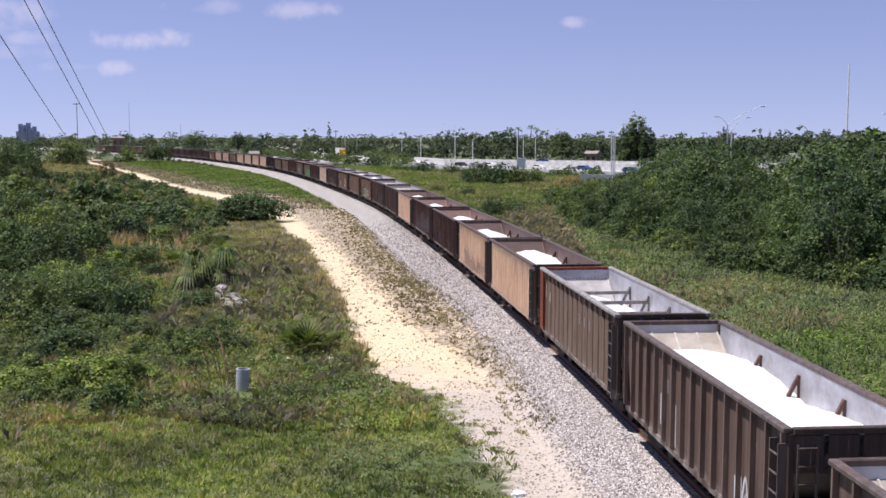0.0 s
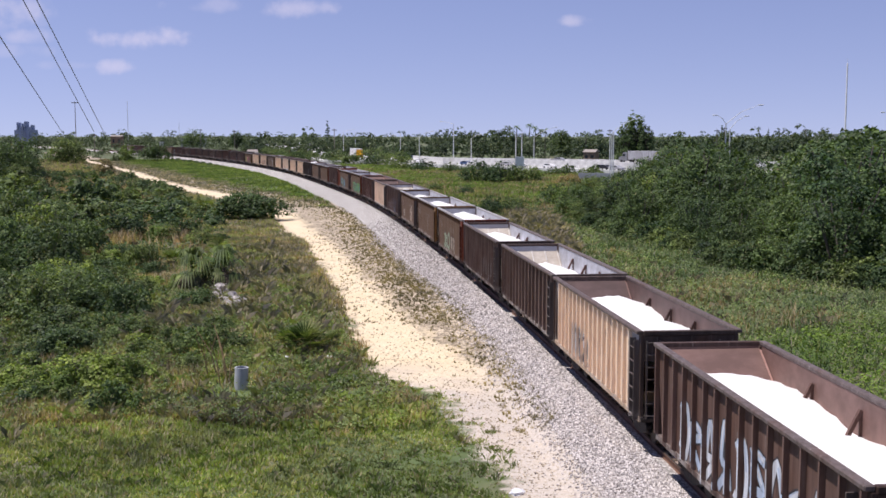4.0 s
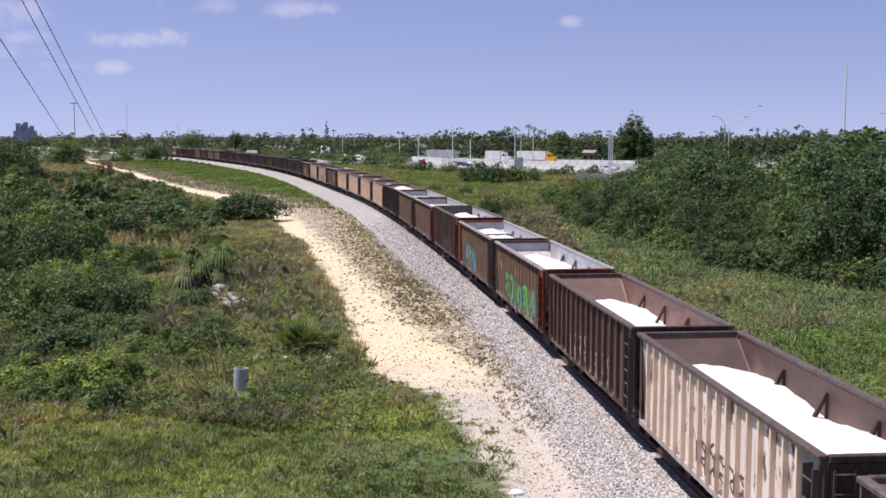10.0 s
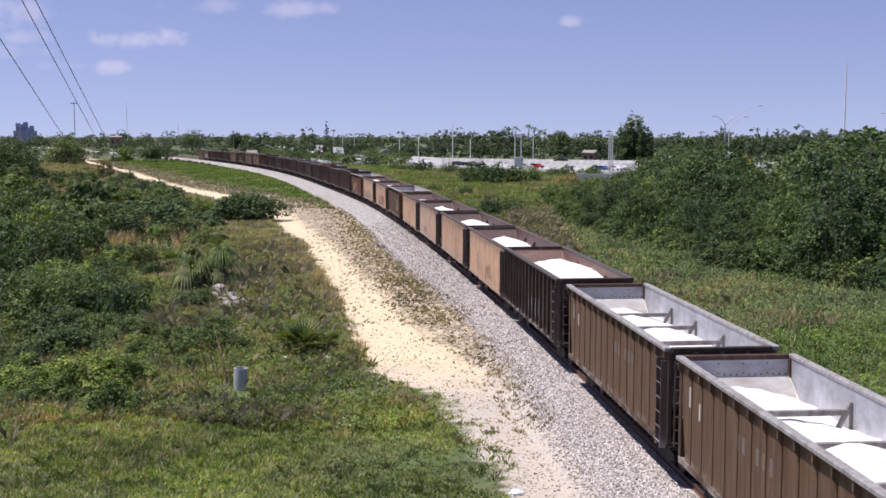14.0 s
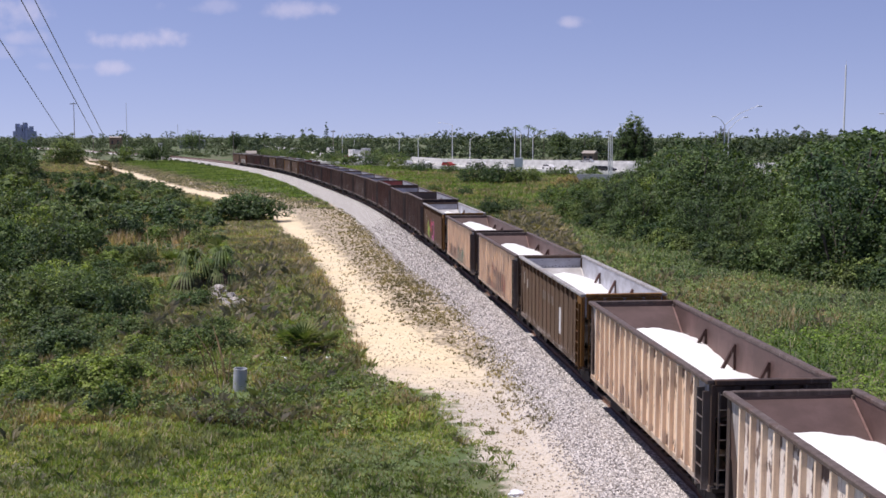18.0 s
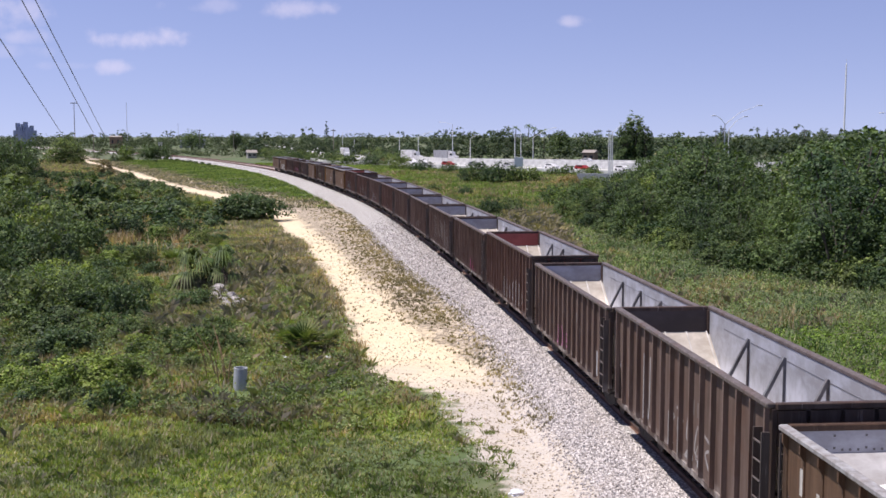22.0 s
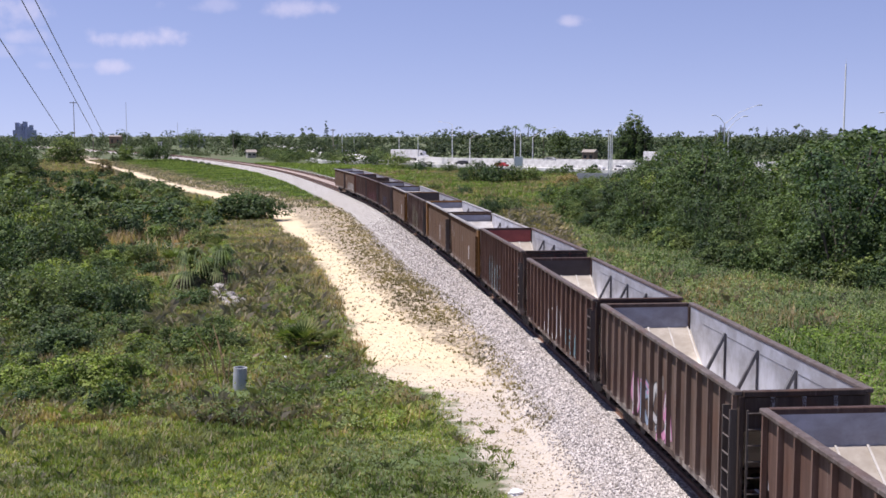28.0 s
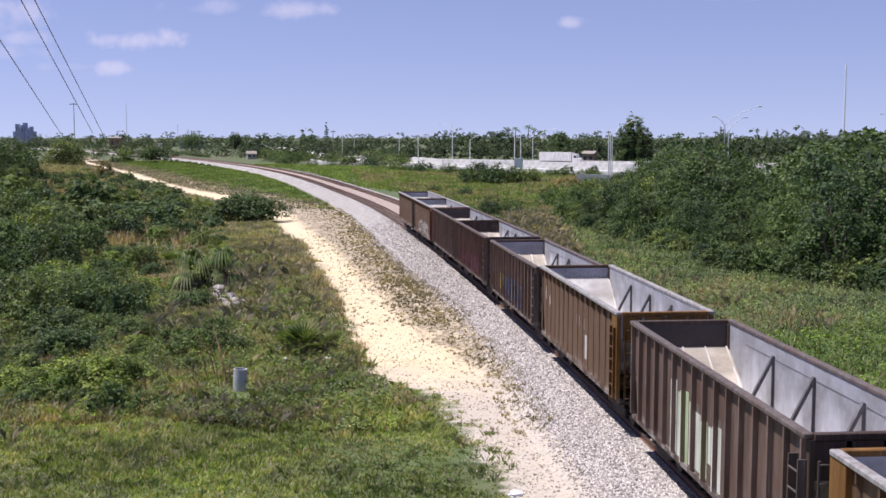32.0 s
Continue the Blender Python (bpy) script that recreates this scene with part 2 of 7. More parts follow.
def inner_steel():
    """Bare sheet worn bright by stone, with duller dusty fields above."""
    m, nt, b = base_mat("worn_inner_steel", 0.6, 0.08)
    info = nt.nodes.new("ShaderNodeObjectInfo")
    tc = nt.nodes.new("ShaderNodeTexCoord").outputs["Object"]
    off = nt.nodes.new("ShaderNodeVectorMath")
    off.operation = "MULTIPLY_ADD"
    nt.links.new(tc, off.inputs[0])
    off.inputs[1].default_value = (1, 1, 1)
    mul = nt.nodes.new("ShaderNodeCombineXYZ")
    for i in range(3):
        nt.links.new(math_node(nt, "MULTIPLY", info.outputs["Random"], 23.0 + 7 * i), mul.inputs[i])
    nt.links.new(mul.outputs[0], off.inputs[2])
    tc = off.outputs[0]
    big, fine = noise_out(nt, 0.55, 3, tc, None, 0.5), noise_out(nt, 6.0, 5, tc, (1, 1, 0.5))
    wisps = noise_out(nt, 1.0, 5, tc, (1.6, 1.6, 0.5), 0.6)
    high = nt.nodes.new("ShaderNodeSeparateXYZ")
    nt.links.new(nt.nodes.new("ShaderNodeTexCoord").outputs["Object"], high.inputs[0])
    col = info.outputs["Color"]
    dull = ramp_mix(nt, 1.0, col, (0.64, 0.62, 0.62), "MULTIPLY")
    bright = ramp_mix(nt, 1.0, col, (1.25, 1.25, 1.31), "MULTIPLY")
    bay = math_node(nt, "ABSOLUTE", math_node(nt, "SINE", math_node(nt, "MULTIPLY", math_node(nt, "SUBTRACT", high.outputs["Y"], 0.35), math.pi / 2.8)))
    line = math_node(nt, "ADD", math_node(nt, "MULTIPLY", math_node(nt, "SUBTRACT", big, 0.5), 3.0), math_node(nt, "MULTIPLY", math_node(nt, "SUBTRACT", wisps, 0.5), 1.4))
    line = math_node(nt, "SUBTRACT", line, math_node(nt, "MULTIPLY", bay, 1.0))
    cloud = noise_out(nt, 1.0, 6, tc, (0.8, 1.1, 1.5), 0.68)
    c = ramp_mix(nt, steps(nt, cloud, 0.4, 0.64), dull, ramp_mix(nt, 1.0, col, (0.95, 0.95, 1.0), "MULTIPLY"))
    c = ramp_mix(nt, steps(nt, math_node(nt, "ADD", high.outputs["Z"], line), 2.15, 1.3), c, bright)
    c = ramp_mix(nt, math_node(nt, "MULTIPLY", steps(nt, wisps, 0.5, 0.66), 0.35), c, dull)
    c = ramp_mix(nt, math_node(nt, "MULTIPLY", steps(nt, fine, 0.5, 0.75), 0.3), c, dull)
    nt.links.new(c, b.inputs["Base Color"])
    bump(nt, b, fine, 0.08, 0.01)
    return m


PAINT = painted("weathered_car_paint", 0.6, 0.4, 0.22, dust=0.55)
STAKED = painted("faded_tan_paint", 0.75, 0.25, 0.0, 0.0, 0.5, 0.9, 0.3)
STAKE_RIB = painted("faded_cream_paint", 0.75, 0.12, 0.0, 0.0, 0.3, 0.0, 0.3)
PURPLE = leafy("seeding_grass_blade", (0.19, 0.15, 0.125), (0.33, 0.26, 0.215), (0.27, 0.24, 0.15), 0.7)
INSIDE = inner_steel()
GRAFFITI = painted("sprayed_paint", 0.5, 0.1, 0.1)
IRON = plain("dark_rusty_iron", (0.035, 0.026, 0.022), 0.8, 0.2)
WHEEL = plain("worn_wheel_steel", (0.06, 0.045, 0.04), 0.55, 0.5)
STONE_LOAD = plain("white_crushed_stone", (0.74, 0.715, 0.7), 0.95, 0, 1.5, 0.06, 30, 0.6)
RAIL = plain("rusty_rail_steel", (0.16, 0.085, 0.055), 0.7, 0.4)
RAILHEAD = plain("polished_rail_head", (0.35, 0.3, 0.28), 0.35, 0.9)
TIE = plain("creosoted_tie_wood", (0.11, 0.075, 0.055), 0.9, 0, 3.0, 0.4)
CONCRETE = plain("pale_concrete", (0.55, 0.53, 0.5), 0.9, 0, 0.3, 0.15, 3.0)
BARRIER = plain("white_concrete_wall", (0.6, 0.59, 0.57), 0.9, 0, 0.5, 0.4, 2.0)
GALV = plain("galvanised_steel", (0.74, 0.73, 0.71), 0.6, 0.0, 1.0, 0.12)
GREYPIPE = plain("grey_concrete_pipe", (0.4, 0.41, 0.42), 0.85, 0, 3.0, 0.2)
WOODPOLE = plain("grey_wooden_pole", (0.2, 0.17, 0.14), 0.9)
DARKMETAL = plain("dark_cable", (0.16, 0.16, 0.17), 0.6, 0.3)
TRUNK = plain("bark", (0.09, 0.075, 0.06), 0.95, 0, 4.0, 0.4)
LEAF = leafy("shrub_leaf", (0.036, 0.064, 0.026), (0.155, 0.22, 0.09), (0.17, 0.165, 0.085), 0.93, 0.6, 0.3)
LEAF_DARK = leafy("dark_tree_leaf", (0.022, 0.046, 0.022), (0.106, 0.164, 0.074), (0.11, 0.125, 0.065), 0.96, 0.55, 0.25)
LEAF_LIGHT = leafy("young_leaf", (0.115, 0.178, 0.042), (0.205, 0.27, 0.075), (0.23, 0.23, 0.11), 0.9)
CREEPER = leafy("creeper_leaf", (0.068, 0.13, 0.028), (0.122, 0.192, 0.047), (0.17, 0.2, 0.08), 0.93)
# far foliage has aerial haze mixed into its colour: paler and bluer
LEAF_FAR = leafy("hazed_far_leaf", (0.056, 0.085, 0.056), (0.08, 0.112, 0.072), (0.12, 0.13, 0.08), 0.95)
SCRUB = leafy("grey_green_weed_leaf", (0.084, 0.14, 0.066), (0.155, 0.212, 0.106), (0.21, 0.2, 0.145), 0.9)
GRASS = leafy("grass_blade", (0.18, 0.24, 0.072), (0.285, 0.345, 0.12), (0.36, 0.31, 0.19), 0.78)
GRASS_DRY = leafy("dry_grass_blade", (0.2, 0.192, 0.128), (0.29, 0.265, 0.185), (0.35, 0.3, 0.25), 0.6)
GRASS_MOWN = leafy("short_grass_blade", (0.155, 0.215, 0.062), (0.235, 0.305, 0.1), (0.32, 0.28, 0.18), 0.78)
GRASS_LUSH = leafy("lush_grass_blade", (0.1, 0.165, 0.05), (0.15, 0.23, 0.066), (0.25, 0.28, 0.09), 0.9)
GRASS_GREY = leafy("grey_green_grass_blade", (0.11, 0.165, 0.074), (0.172, 0.23, 0.112), (0.29, 0.26, 0.18), 0.82)
WEED = leafy("brown_weed_blade", (0.17, 0.14, 0.085), (0.29, 0.235, 0.15), (0.2, 0.175, 0.1), 0.75)
PALM = leafy("palmetto_leaf", (0.06, 0.11, 0.035), (0.135, 0.185, 0.075), (0.31, 0.267, 0.172), 0.94)


# ---- mesh helpers ----
def part(name, bm, material, parent, label="", col=None):
    """One mesh object under a thing or part, from a bmesh or a mesh that is shared."""
    me = bm
    if isinstance(bm, bmesh.types.BMesh):
        me = bpy.data.meshes.new(name)
        bm.to_mesh(me)
        bm.free()
        me.materials.append(material)
    ob = new(name, me)
    ob.parent = parent
    if col:
        ob.color = (*col, 1)
    return tagged(ob, label) if label else ob


def thing(name, label, category, m=None, group="", kind=""):
    ob = new(name)
    if m is not None:
        ob.matrix_basis = m
    return tagged(ob, label, category, group, kind)


SHARED = {}


def shared(key, make, material):
    """A mesh that alike parts share."""
    if key not in SHARED:
        bm = make()
        me = bpy.data.meshes.new(key[0])
        bm.to_mesh(me)
        bm.free()
        me.materials.append(material)
        SHARED[key] = me
    return SHARED[key]


def box(bm, x0, x1, y0, y1, z0, z1, bevel=0.0):
    vs = [bm.verts.new((x, y, z)) for z in (z0, z1) for x, y in ((x0, y0), (x1, y0), (x1, y1), (x0, y1))]
    fs = [bm.faces.new([vs[i] for i in f]) for f in ((3, 2, 1, 0), (4, 5, 6, 7), (0, 1, 5, 4), (1, 2, 6, 5), (2, 3, 7, 6), (3, 0, 4, 7))]
    if bevel:
        bmesh.ops.bevel(bm, geom=list({e for f in fs for e in f.edges}), offset=bevel, segments=1, affect="EDGES")
    return vs


def prism(bm, poly, axis, a, b):
    """A closed prism: poly in the two other axes, drawn out along the axis from a to b."""
    def put(p, k):
        return {"x": (k, p[0], p[1]), "y": (p[0], k, p[1]), "z": (p[0], p[1], k)}[axis]
    lo, hi = [bm.verts.new(put(p, a)) for p in poly], [bm.verts.new(put(p, b)) for p in poly]
    n = len(poly)
    bm.faces.new(lo)
    bm.faces.new(hi[::-1])
    for i in range(n):
        bm.faces.new((lo[(i + 1) % n], lo[i], hi[i], hi[(i + 1) % n]))
    bmesh.ops.recalc_face_normals(bm, faces=bm.faces)


def rod(bm, p, q, r, r2=None, n=8):
    p, q = Vector(p), Vector(q)
    r2 = r if r2 is None else r2
    m = (q - p).to_track_quat("Z", "Y").to_matrix()
    a = [bm.verts.new(p + m @ Vector((r * math.cos(k * math.tau / n), r * math.sin(k * math.tau / n), 0))) for k in range(n)]
    b = [bm.verts.new(q + m @ Vector((r2 * math.cos(k * math.tau / n), r2 * math.sin(k * math.tau / n), 0))) for k in range(n)]
    for k in range(n):
        bm.faces.new((a[k], a[(k + 1) % n], b[(k + 1) % n], b[k]))
    bm.faces.new(a[::-1])
    bm.faces.new(b)


def fresh(fill):
    bm = bmesh.new()
    fill(bm)
    return bm


def quads(name, verts, material, per=4):
    """A mesh of loose faces, per corners each, from an array of corners."""
    v = np.asarray(verts, dtype=np.float32).reshape(-1, 3)
    n = len(v) // per
    me = bpy.data.meshes.new(name)
    me.vertices.add(len(v))
    me.vertices.foreach_set("co", v.ravel())
    me.loops.add(len(v))
    me.loops.foreach_set("vertex_index", np.arange(len(v), dtype=np.int32))
    me.polygons.add(n)
    me.polygons.foreach_set("loop_start", np.arange(0, n * per, per, dtype=np.int32))
    me.materials.append(material)
    me.update(calc_edges=True)
    return me


# ---- the line of the track ----
def spline_second(xs, ys):
    n = len(xs)
    A, r = np.eye(n), np.zeros(n)
    for i in range(1, n - 1):
        h0, h1 = xs[i] - xs[i - 1], xs[i + 1] - xs[i]
        A[i, i - 1:i + 2] = h0, 2 * (h0 + h1), h1
        r[i] = 6 * ((ys[i + 1] - ys[i]) / h1 - (ys[i] - ys[i - 1]) / h0)
    return np.linalg.solve(A, r)


SECOND = spline_second(PATH_Y, PATH_X)


def track_x(y):
    """The centre of the train's track at y, for numbers and arrays; straight beyond both ends."""
    y = np.asarray(y, dtype=float)
    c = np.clip(y, PATH_Y[0], PATH_Y[-1])
    i = np.clip(np.searchsorted(PATH_Y, c) - 1, 0, len(PATH_Y) - 2)
    P, X, M = np.array(PATH_Y, float), np.array(PATH_X), SECOND
    h = P[i + 1] - P[i]
    a = (P[i + 1] - c) / h
    b = 1 - a
    x = a * X[i] + b * X[i + 1] + ((a ** 3 - a) * M[i] + (b ** 3 - b) * M[i + 1]) * h * h / 6
    s0 = (X[1] - X[0]) / (P[1] - P[0]) - M[1] * (P[1] - P[0]) / 6
    s1 = (X[-1] - X[-2]) / (P[-1] - P[-2]) + M[-2] * (P[-1] - P[-2]) / 6
    return x + np.minimum(y - P[0], 0) * s0 + np.maximum(y - P[-1], 0) * s1


LINE_Y = np.arange(-700, 1500, 0.5)
LINE_X = track_x(LINE_Y)
LINE_S = np.concatenate([[0], np.cumsum(np.hypot(np.diff(LINE_X), 0.5))])
LINE_S -= np.interp(0, LINE_Y, LINE_S)


def on_line(s, u=0.0, z=0.0):
    """The place s metres up the line and u to its right, and the heading (degrees about z)."""
    y, x = float(np.interp(s, LINE_S, LINE_Y)), float(np.interp(s, LINE_S, LINE_X))
    d = float(track_x(y + 0.5) - track_x(y - 0.5))
    n = math.hypot(1, d)
    return Vector((x + u / n, y - u * d / n, z)), -math.degrees(math.atan2(d, 1))


def beside(x, y):
    """How far to the right of the train's track a place lies."""
    d = track_x(np.asarray(y) + 0.5) - track_x(np.asarray(y) - 0.5)
    return (x - track_x(y)) / np.sqrt(1 + d * d)


# ---- ground ----
SAND_WAY = [(4.6, 22, 1.0), (3.4, 32.9, 1.0), (3.1, 35.2, 1.1), (2.3, 39.8, 1.4), (1.2, 46.3, 1.5), (-0.2, 49.7, 2.2), (-1.2, 53.7, 2.3), (-3.8, 66, 1.6), (-7.4, 85.8, 1.3), (-12.8, 113.7, 1.2), (-16.2, 127, 1.4), (-22.5, 155, 1.6),
            (-39, 200, 2.2), (-49, 221, 2.0), (-60, 246, 1.8), (-87, 318, 1.7), (-113, 382, 1.6), (-142, 453, 1.5), (-240, 700, 1.4)]


def way_distance(x, y):
    """Distance to the sand road's edge, negative on it."""
    best = np.full(np.shape(x), 1e9)
    for (x0, y0, w0), (x1, y1, w1) in zip(SAND_WAY, SAND_WAY[1:]):
        L2 = (x1 - x0) ** 2 + (y1 - y0) ** 2
        t = np.clip(((x - x0) * (x1 - x0) + (y - y0) * (y1 - y0)) / L2, 0, 1)
        best = np.minimum(best, np.hypot(x - x0 - t * (x1 - x0), y - y0 - t * (y1 - y0)) - (w0 + t * (w1 - w0)))
    return best


def lumps(x, y, s, k):
    return np.sin(x / s + 1.3 * k + 1.7 * np.sin(y / s * 0.7 + k)) * np.sin(y / s * 1.1 + 2.1 * k + 1.3 * np.sin(x / s * 0.6))


GROUND = -1.2


def ground_z(x, y):
    x, y = np.asarray(x, float), np.asarray(y, float)
    u = beside(x, y)
    z = GROUND + 0.10 * lumps(x, y, 7.0, 1) + 0.05 * lumps(x, y, 2.3, 2)
    z = np.where(way_distance(x, y) < 0.4, z - 0.06, z)
    bank = np.where(u < 2, (u + 2.0) / 2.2, (6.3 - u) / 2.2)      # 0 at the shoulder, falling outside
    crib = np.minimum(np.abs(u), np.abs(u - 4.3))
    return np.where(bank > 0, np.where(crib < 1.0, -0.4, -0.345), np.maximum(z, -0.345 + bank * 1.05 + 0.03 * lumps(x, y, 0.8, 3)))


def spread(lo, hi, fine_lo, fine_hi, step, grow=1.09):
    a = list(np.arange(fine_lo, fine_hi, step))
    d, v = step, fine_hi
    while v < hi:
        a.append(v); d *= grow; v += d
    d, v = step, fine_lo - step
    while v > lo:
        a.insert(0, v); d *= grow; v -= d
    return np.array([lo] + a + [hi])


def build_ground():
    gx, gy = spread(-4300, 4300, -40, 24, 0.5, 1.12), spread(-900, 4900, 26, 130, 0.7, 1.1)
    X, Y = np.meshgrid(gx, gy)
    # rows shear with the track so that its bank stays crisp
    X = X + np.where(np.abs(X) < 400, (track_x(Y) - 3.0) * np.clip(1 - np.abs(X) / 400, 0, 1), 0)
    Z = ground_z(X, Y)
    nx, ny = len(gx), len(gy)
    me = bpy.data.meshes.new("ground")
    v = np.stack([X, Y, Z], -1).reshape(-1, 3).astype(np.float32)
    idx = np.arange(nx * ny).reshape(ny, nx)
    f = np.stack([idx[:-1, :-1], idx[:-1, 1:], idx[1:, 1:], idx[1:, :-1]], -1).reshape(-1, 4)
    me.vertices.add(len(v)); me.vertices.foreach_set("co", v.ravel())
    me.loops.add(f.size); me.loops.foreach_set("vertex_index", f.ravel().astype(np.int32))
    me.polygons.add(len(f)); me.polygons.foreach_set("loop_start", np.arange(0, f.size, 4, dtype=np.int32))
    me.polygons.foreach_set("use_smooth", np.ones(len(f), dtype=bool))
    me.update(calc_edges=True)
    u = beside(X, Y)
    toe = np.interp(Y, [30, 65, 104, 160], [-3.05, -2.95, -4.6, -4.3])
    for name, val in (("off_line", u), ("off_ballast", np.maximum(toe - u, u - 8.3)), ("off_sand", way_distance(X, Y)), ("past_sand", X - np.interp(Y, [w[1] for w in SAND_WAY], [w[0] for w in SAND_WAY]))):
        at = me.attributes.new(name, "FLOAT", "POINT")
        at.data.foreach_set("value", np.clip(val, -60, 60).ravel().astype(np.float32))
    me.materials.append(ground_material())
    ob = new("ground", me)
    return tagged(ob, "flat grassland with a pale sand track and grey railway ballast", "ground", kind="structure")


def ground_material():
    m, nt, b = base_mat("earth_grass_sand_ballast", 0.95)

    def attr(n):
        a = nt.nodes.new("ShaderNodeAttribute")
        a.attribute_name = n
        return a.outputs["Fac"]
    pos = nt.nodes.new("ShaderNodeNewGeometry").outputs["Position"]
    big, mid, fine, grit = noise_out(nt, 0.07, 4, pos), noise_out(nt, 0.45, 5, pos), noise_out(nt, 2.5, 5, pos), noise_out(nt, 9.0, 4, pos)
    sepp = nt.nodes.new("ShaderNodeSeparateXYZ")
    nt.links.new(pos, sepp.inputs[0])
    # grass of several greens with dry and purplish patches
    g = ramp_mix(nt, steps(nt, mid, 0.35, 0.65), (0.062, 0.092, 0.03), (0.1, 0.138, 0.044))
    g = ramp_mix(nt, math_node(nt, "MULTIPLY", steps(nt, big, 0.47, 0.6), 0.8), g, (0.14, 0.115, 0.072))
    g = ramp_mix(nt, math_node(nt, "MULTIPLY", steps(nt, fine, 0.45, 0.7), 0.5), g, (0.05, 0.068, 0.022))
    # dry speckled strip between the sand and the bank
    u, ds, side = attr("off_line"), attr("off_sand"), attr("past_sand")
    wob = math_node(nt, "MULTIPLY", math_node(nt, "SUBTRACT", mid, 0.5), 5.0)
    wob2 = math_node(nt, "MULTIPLY", math_node(nt, "SUBTRACT", fine, 0.5), 3.0)
    speck = noise_out(nt, 3.2, 6, pos, None, 0.75)
    dry = ramp_mix(nt, steps(nt, speck, 0.46, 0.54), (0.57, 0.47, 0.345), (0.165, 0.127, 0.082))
    dry = ramp_mix(nt, math_node(nt, "MULTIPLY", steps(nt, mid, 0.47, 0.62), 0.5), dry, (0.24, 0.19, 0.12))
    dry = ramp_mix(nt, math_node(nt, "MULTIPLY", steps(nt, noise_out(nt, 1.3, 6, pos, None, 0.7), 0.5, 0.6), 0.5), dry, (0.19, 0.15, 0.1))
    grey = ramp_mix(nt, steps(nt, noise_out(nt, 16.0, 5, pos, None, 0.8), 0.4, 0.6), (0.37, 0.325, 0.285), (0.58, 0.515, 0.46))
    near_y = steps(nt, math_node(nt, "ADD", sepp.outputs["Y"], math_node(nt, "MULTIPLY", wob, 2.5)), 56.0, 47.0)
    dry = ramp_mix(nt, math_node(nt, "MULTIPLY", near_y, 0.85), dry, grey)
    far = steps(nt, sepp.outputs["Y"], 140.0, 190.0, 30.0, 9.0)
    reach = steps(nt, math_node(nt, "SUBTRACT", math_node(nt, "ADD", ds, wob), far), 0.0, -2.0)
    right = math_node(nt, "MULTIPLY", steps(nt, side, -0.4, 0.4), reach)
    margin = math_node(nt, "ADD", steps(nt, sepp.outputs["Y"], 95.0, 130.0, 0.0, 6.0), steps(nt, sepp.outputs["Y"], 58.0, 48.0, 0.0, -0.7))
    near_sand = steps(nt, math_node(nt, "SUBTRACT", math_node(nt, "ADD", ds, math_node(nt, "ADD", wob2, wob)), margin), 0.9, 0.1)
    between = math_node(nt, "MULTIPLY", math_node(nt, "MAXIMUM", near_sand, right), steps(nt, math_node(nt, "ADD", u, wob2), 1.0, -3.0))
    c = ramp_mix(nt, between, g, dry)
    sand = ramp_mix(nt, steps(nt, mid, 0.3, 0.7), (0.66, 0.52, 0.325), (0.73, 0.6, 0.42))
    sand = ramp_mix(nt, steps(nt, math_node(nt, "ADD", sepp.outputs["Y"], math_node(nt, "MULTIPLY", wob, 2.5)), 53.0, 46.0), sand, grey)
    dots = noise_out(nt, 8.0, 5, pos, None, 0.7)
    sand = ramp_mix(nt, math_node(nt, "MULTIPLY", steps(nt, noise_out(nt, 15.0, 5, pos, None, 0.75), 0.46, 0.6), 0.3), sand, (0.4, 0.31, 0.2))
    tuft = math_node(nt, "MULTIPLY", steps(nt, dots, 0.56, 0.6), steps(nt, math_node(nt, "ADD", math_node(nt, "MULTIPLY", u, 0.09), mid), -0.3, 0.05, 0.5, 1.0))
    sand = ramp_mix(nt, math_node(nt, "MULTIPLY", tuft, 0.8), sand, (0.29, 0.225, 0.14))
    sand = ramp_mix(nt, math_node(nt, "MULTIPLY", steps(nt, noise_out(nt, 1.1, 5, pos), 0.5, 0.7), 0.3), sand, (0.55, 0.44, 0.3))
    c = ramp_mix(nt, steps(nt, math_node(nt, "ADD", math_node(nt, "ADD", ds, math_node(nt, "MULTIPLY", wob, 0.6)), wob2), 0.6, -0.5), c, sand)
    # ballast stone
    vor = nt.nodes.new("ShaderNodeTexVoronoi")
    vor.inputs["Scale"].default_value = 12.5
    nt.links.new(pos, vor.inputs["Vector"])
    sep = nt.nodes.new("ShaderNodeSeparateColor")
    nt.links.new(vor.outputs["Color"], sep.inputs[0])
    st = ramp_mix(nt, sep.outputs[0], (0.16, 0.145, 0.135), (0.75, 0.71, 0.67))
    # cell borders darkened: painted shade in the gaps between stones
    st = ramp_mix(nt, steps(nt, vor.outputs["Distance"], 0.4, 0.75), st, (0.13, 0.115, 0.105))
    st = ramp_mix(nt, math_node(nt, "MULTIPLY", steps(nt, fine, 0.48, 0.65), 0.35), st, (0.33, 0.3, 0.275))
    st = ramp_mix(nt, math_node(nt, "MULTIPLY", steps(nt, math_node(nt, "ABSOLUTE", math_node(nt, "SUBTRACT", u, 2.15)), 3.15, 2.75), 0.6), st, (0.36, 0.25, 0.2))
    stony = steps(nt, math_node(nt, "ADD", attr("off_ballast"), math_node(nt, "MULTIPLY", wob2, 0.45)), 0.35, -0.2)
    c = ramp_mix(nt, stony, c, st)
    nt.links.new(c, b.inputs["Base Color"])
    bump(nt, b, math_node(nt, "ADD", math_node(nt, "MULTIPLY", grit, 0.15), math_node(nt, "MULTIPLY", vor.outputs["Distance"], stony)), 0.4, 0.03)
    return m


build_ground()


# ---- railway ----
RAIL_Z = -0.2          # rail heads; the cars are drawn from 0.2 m above them


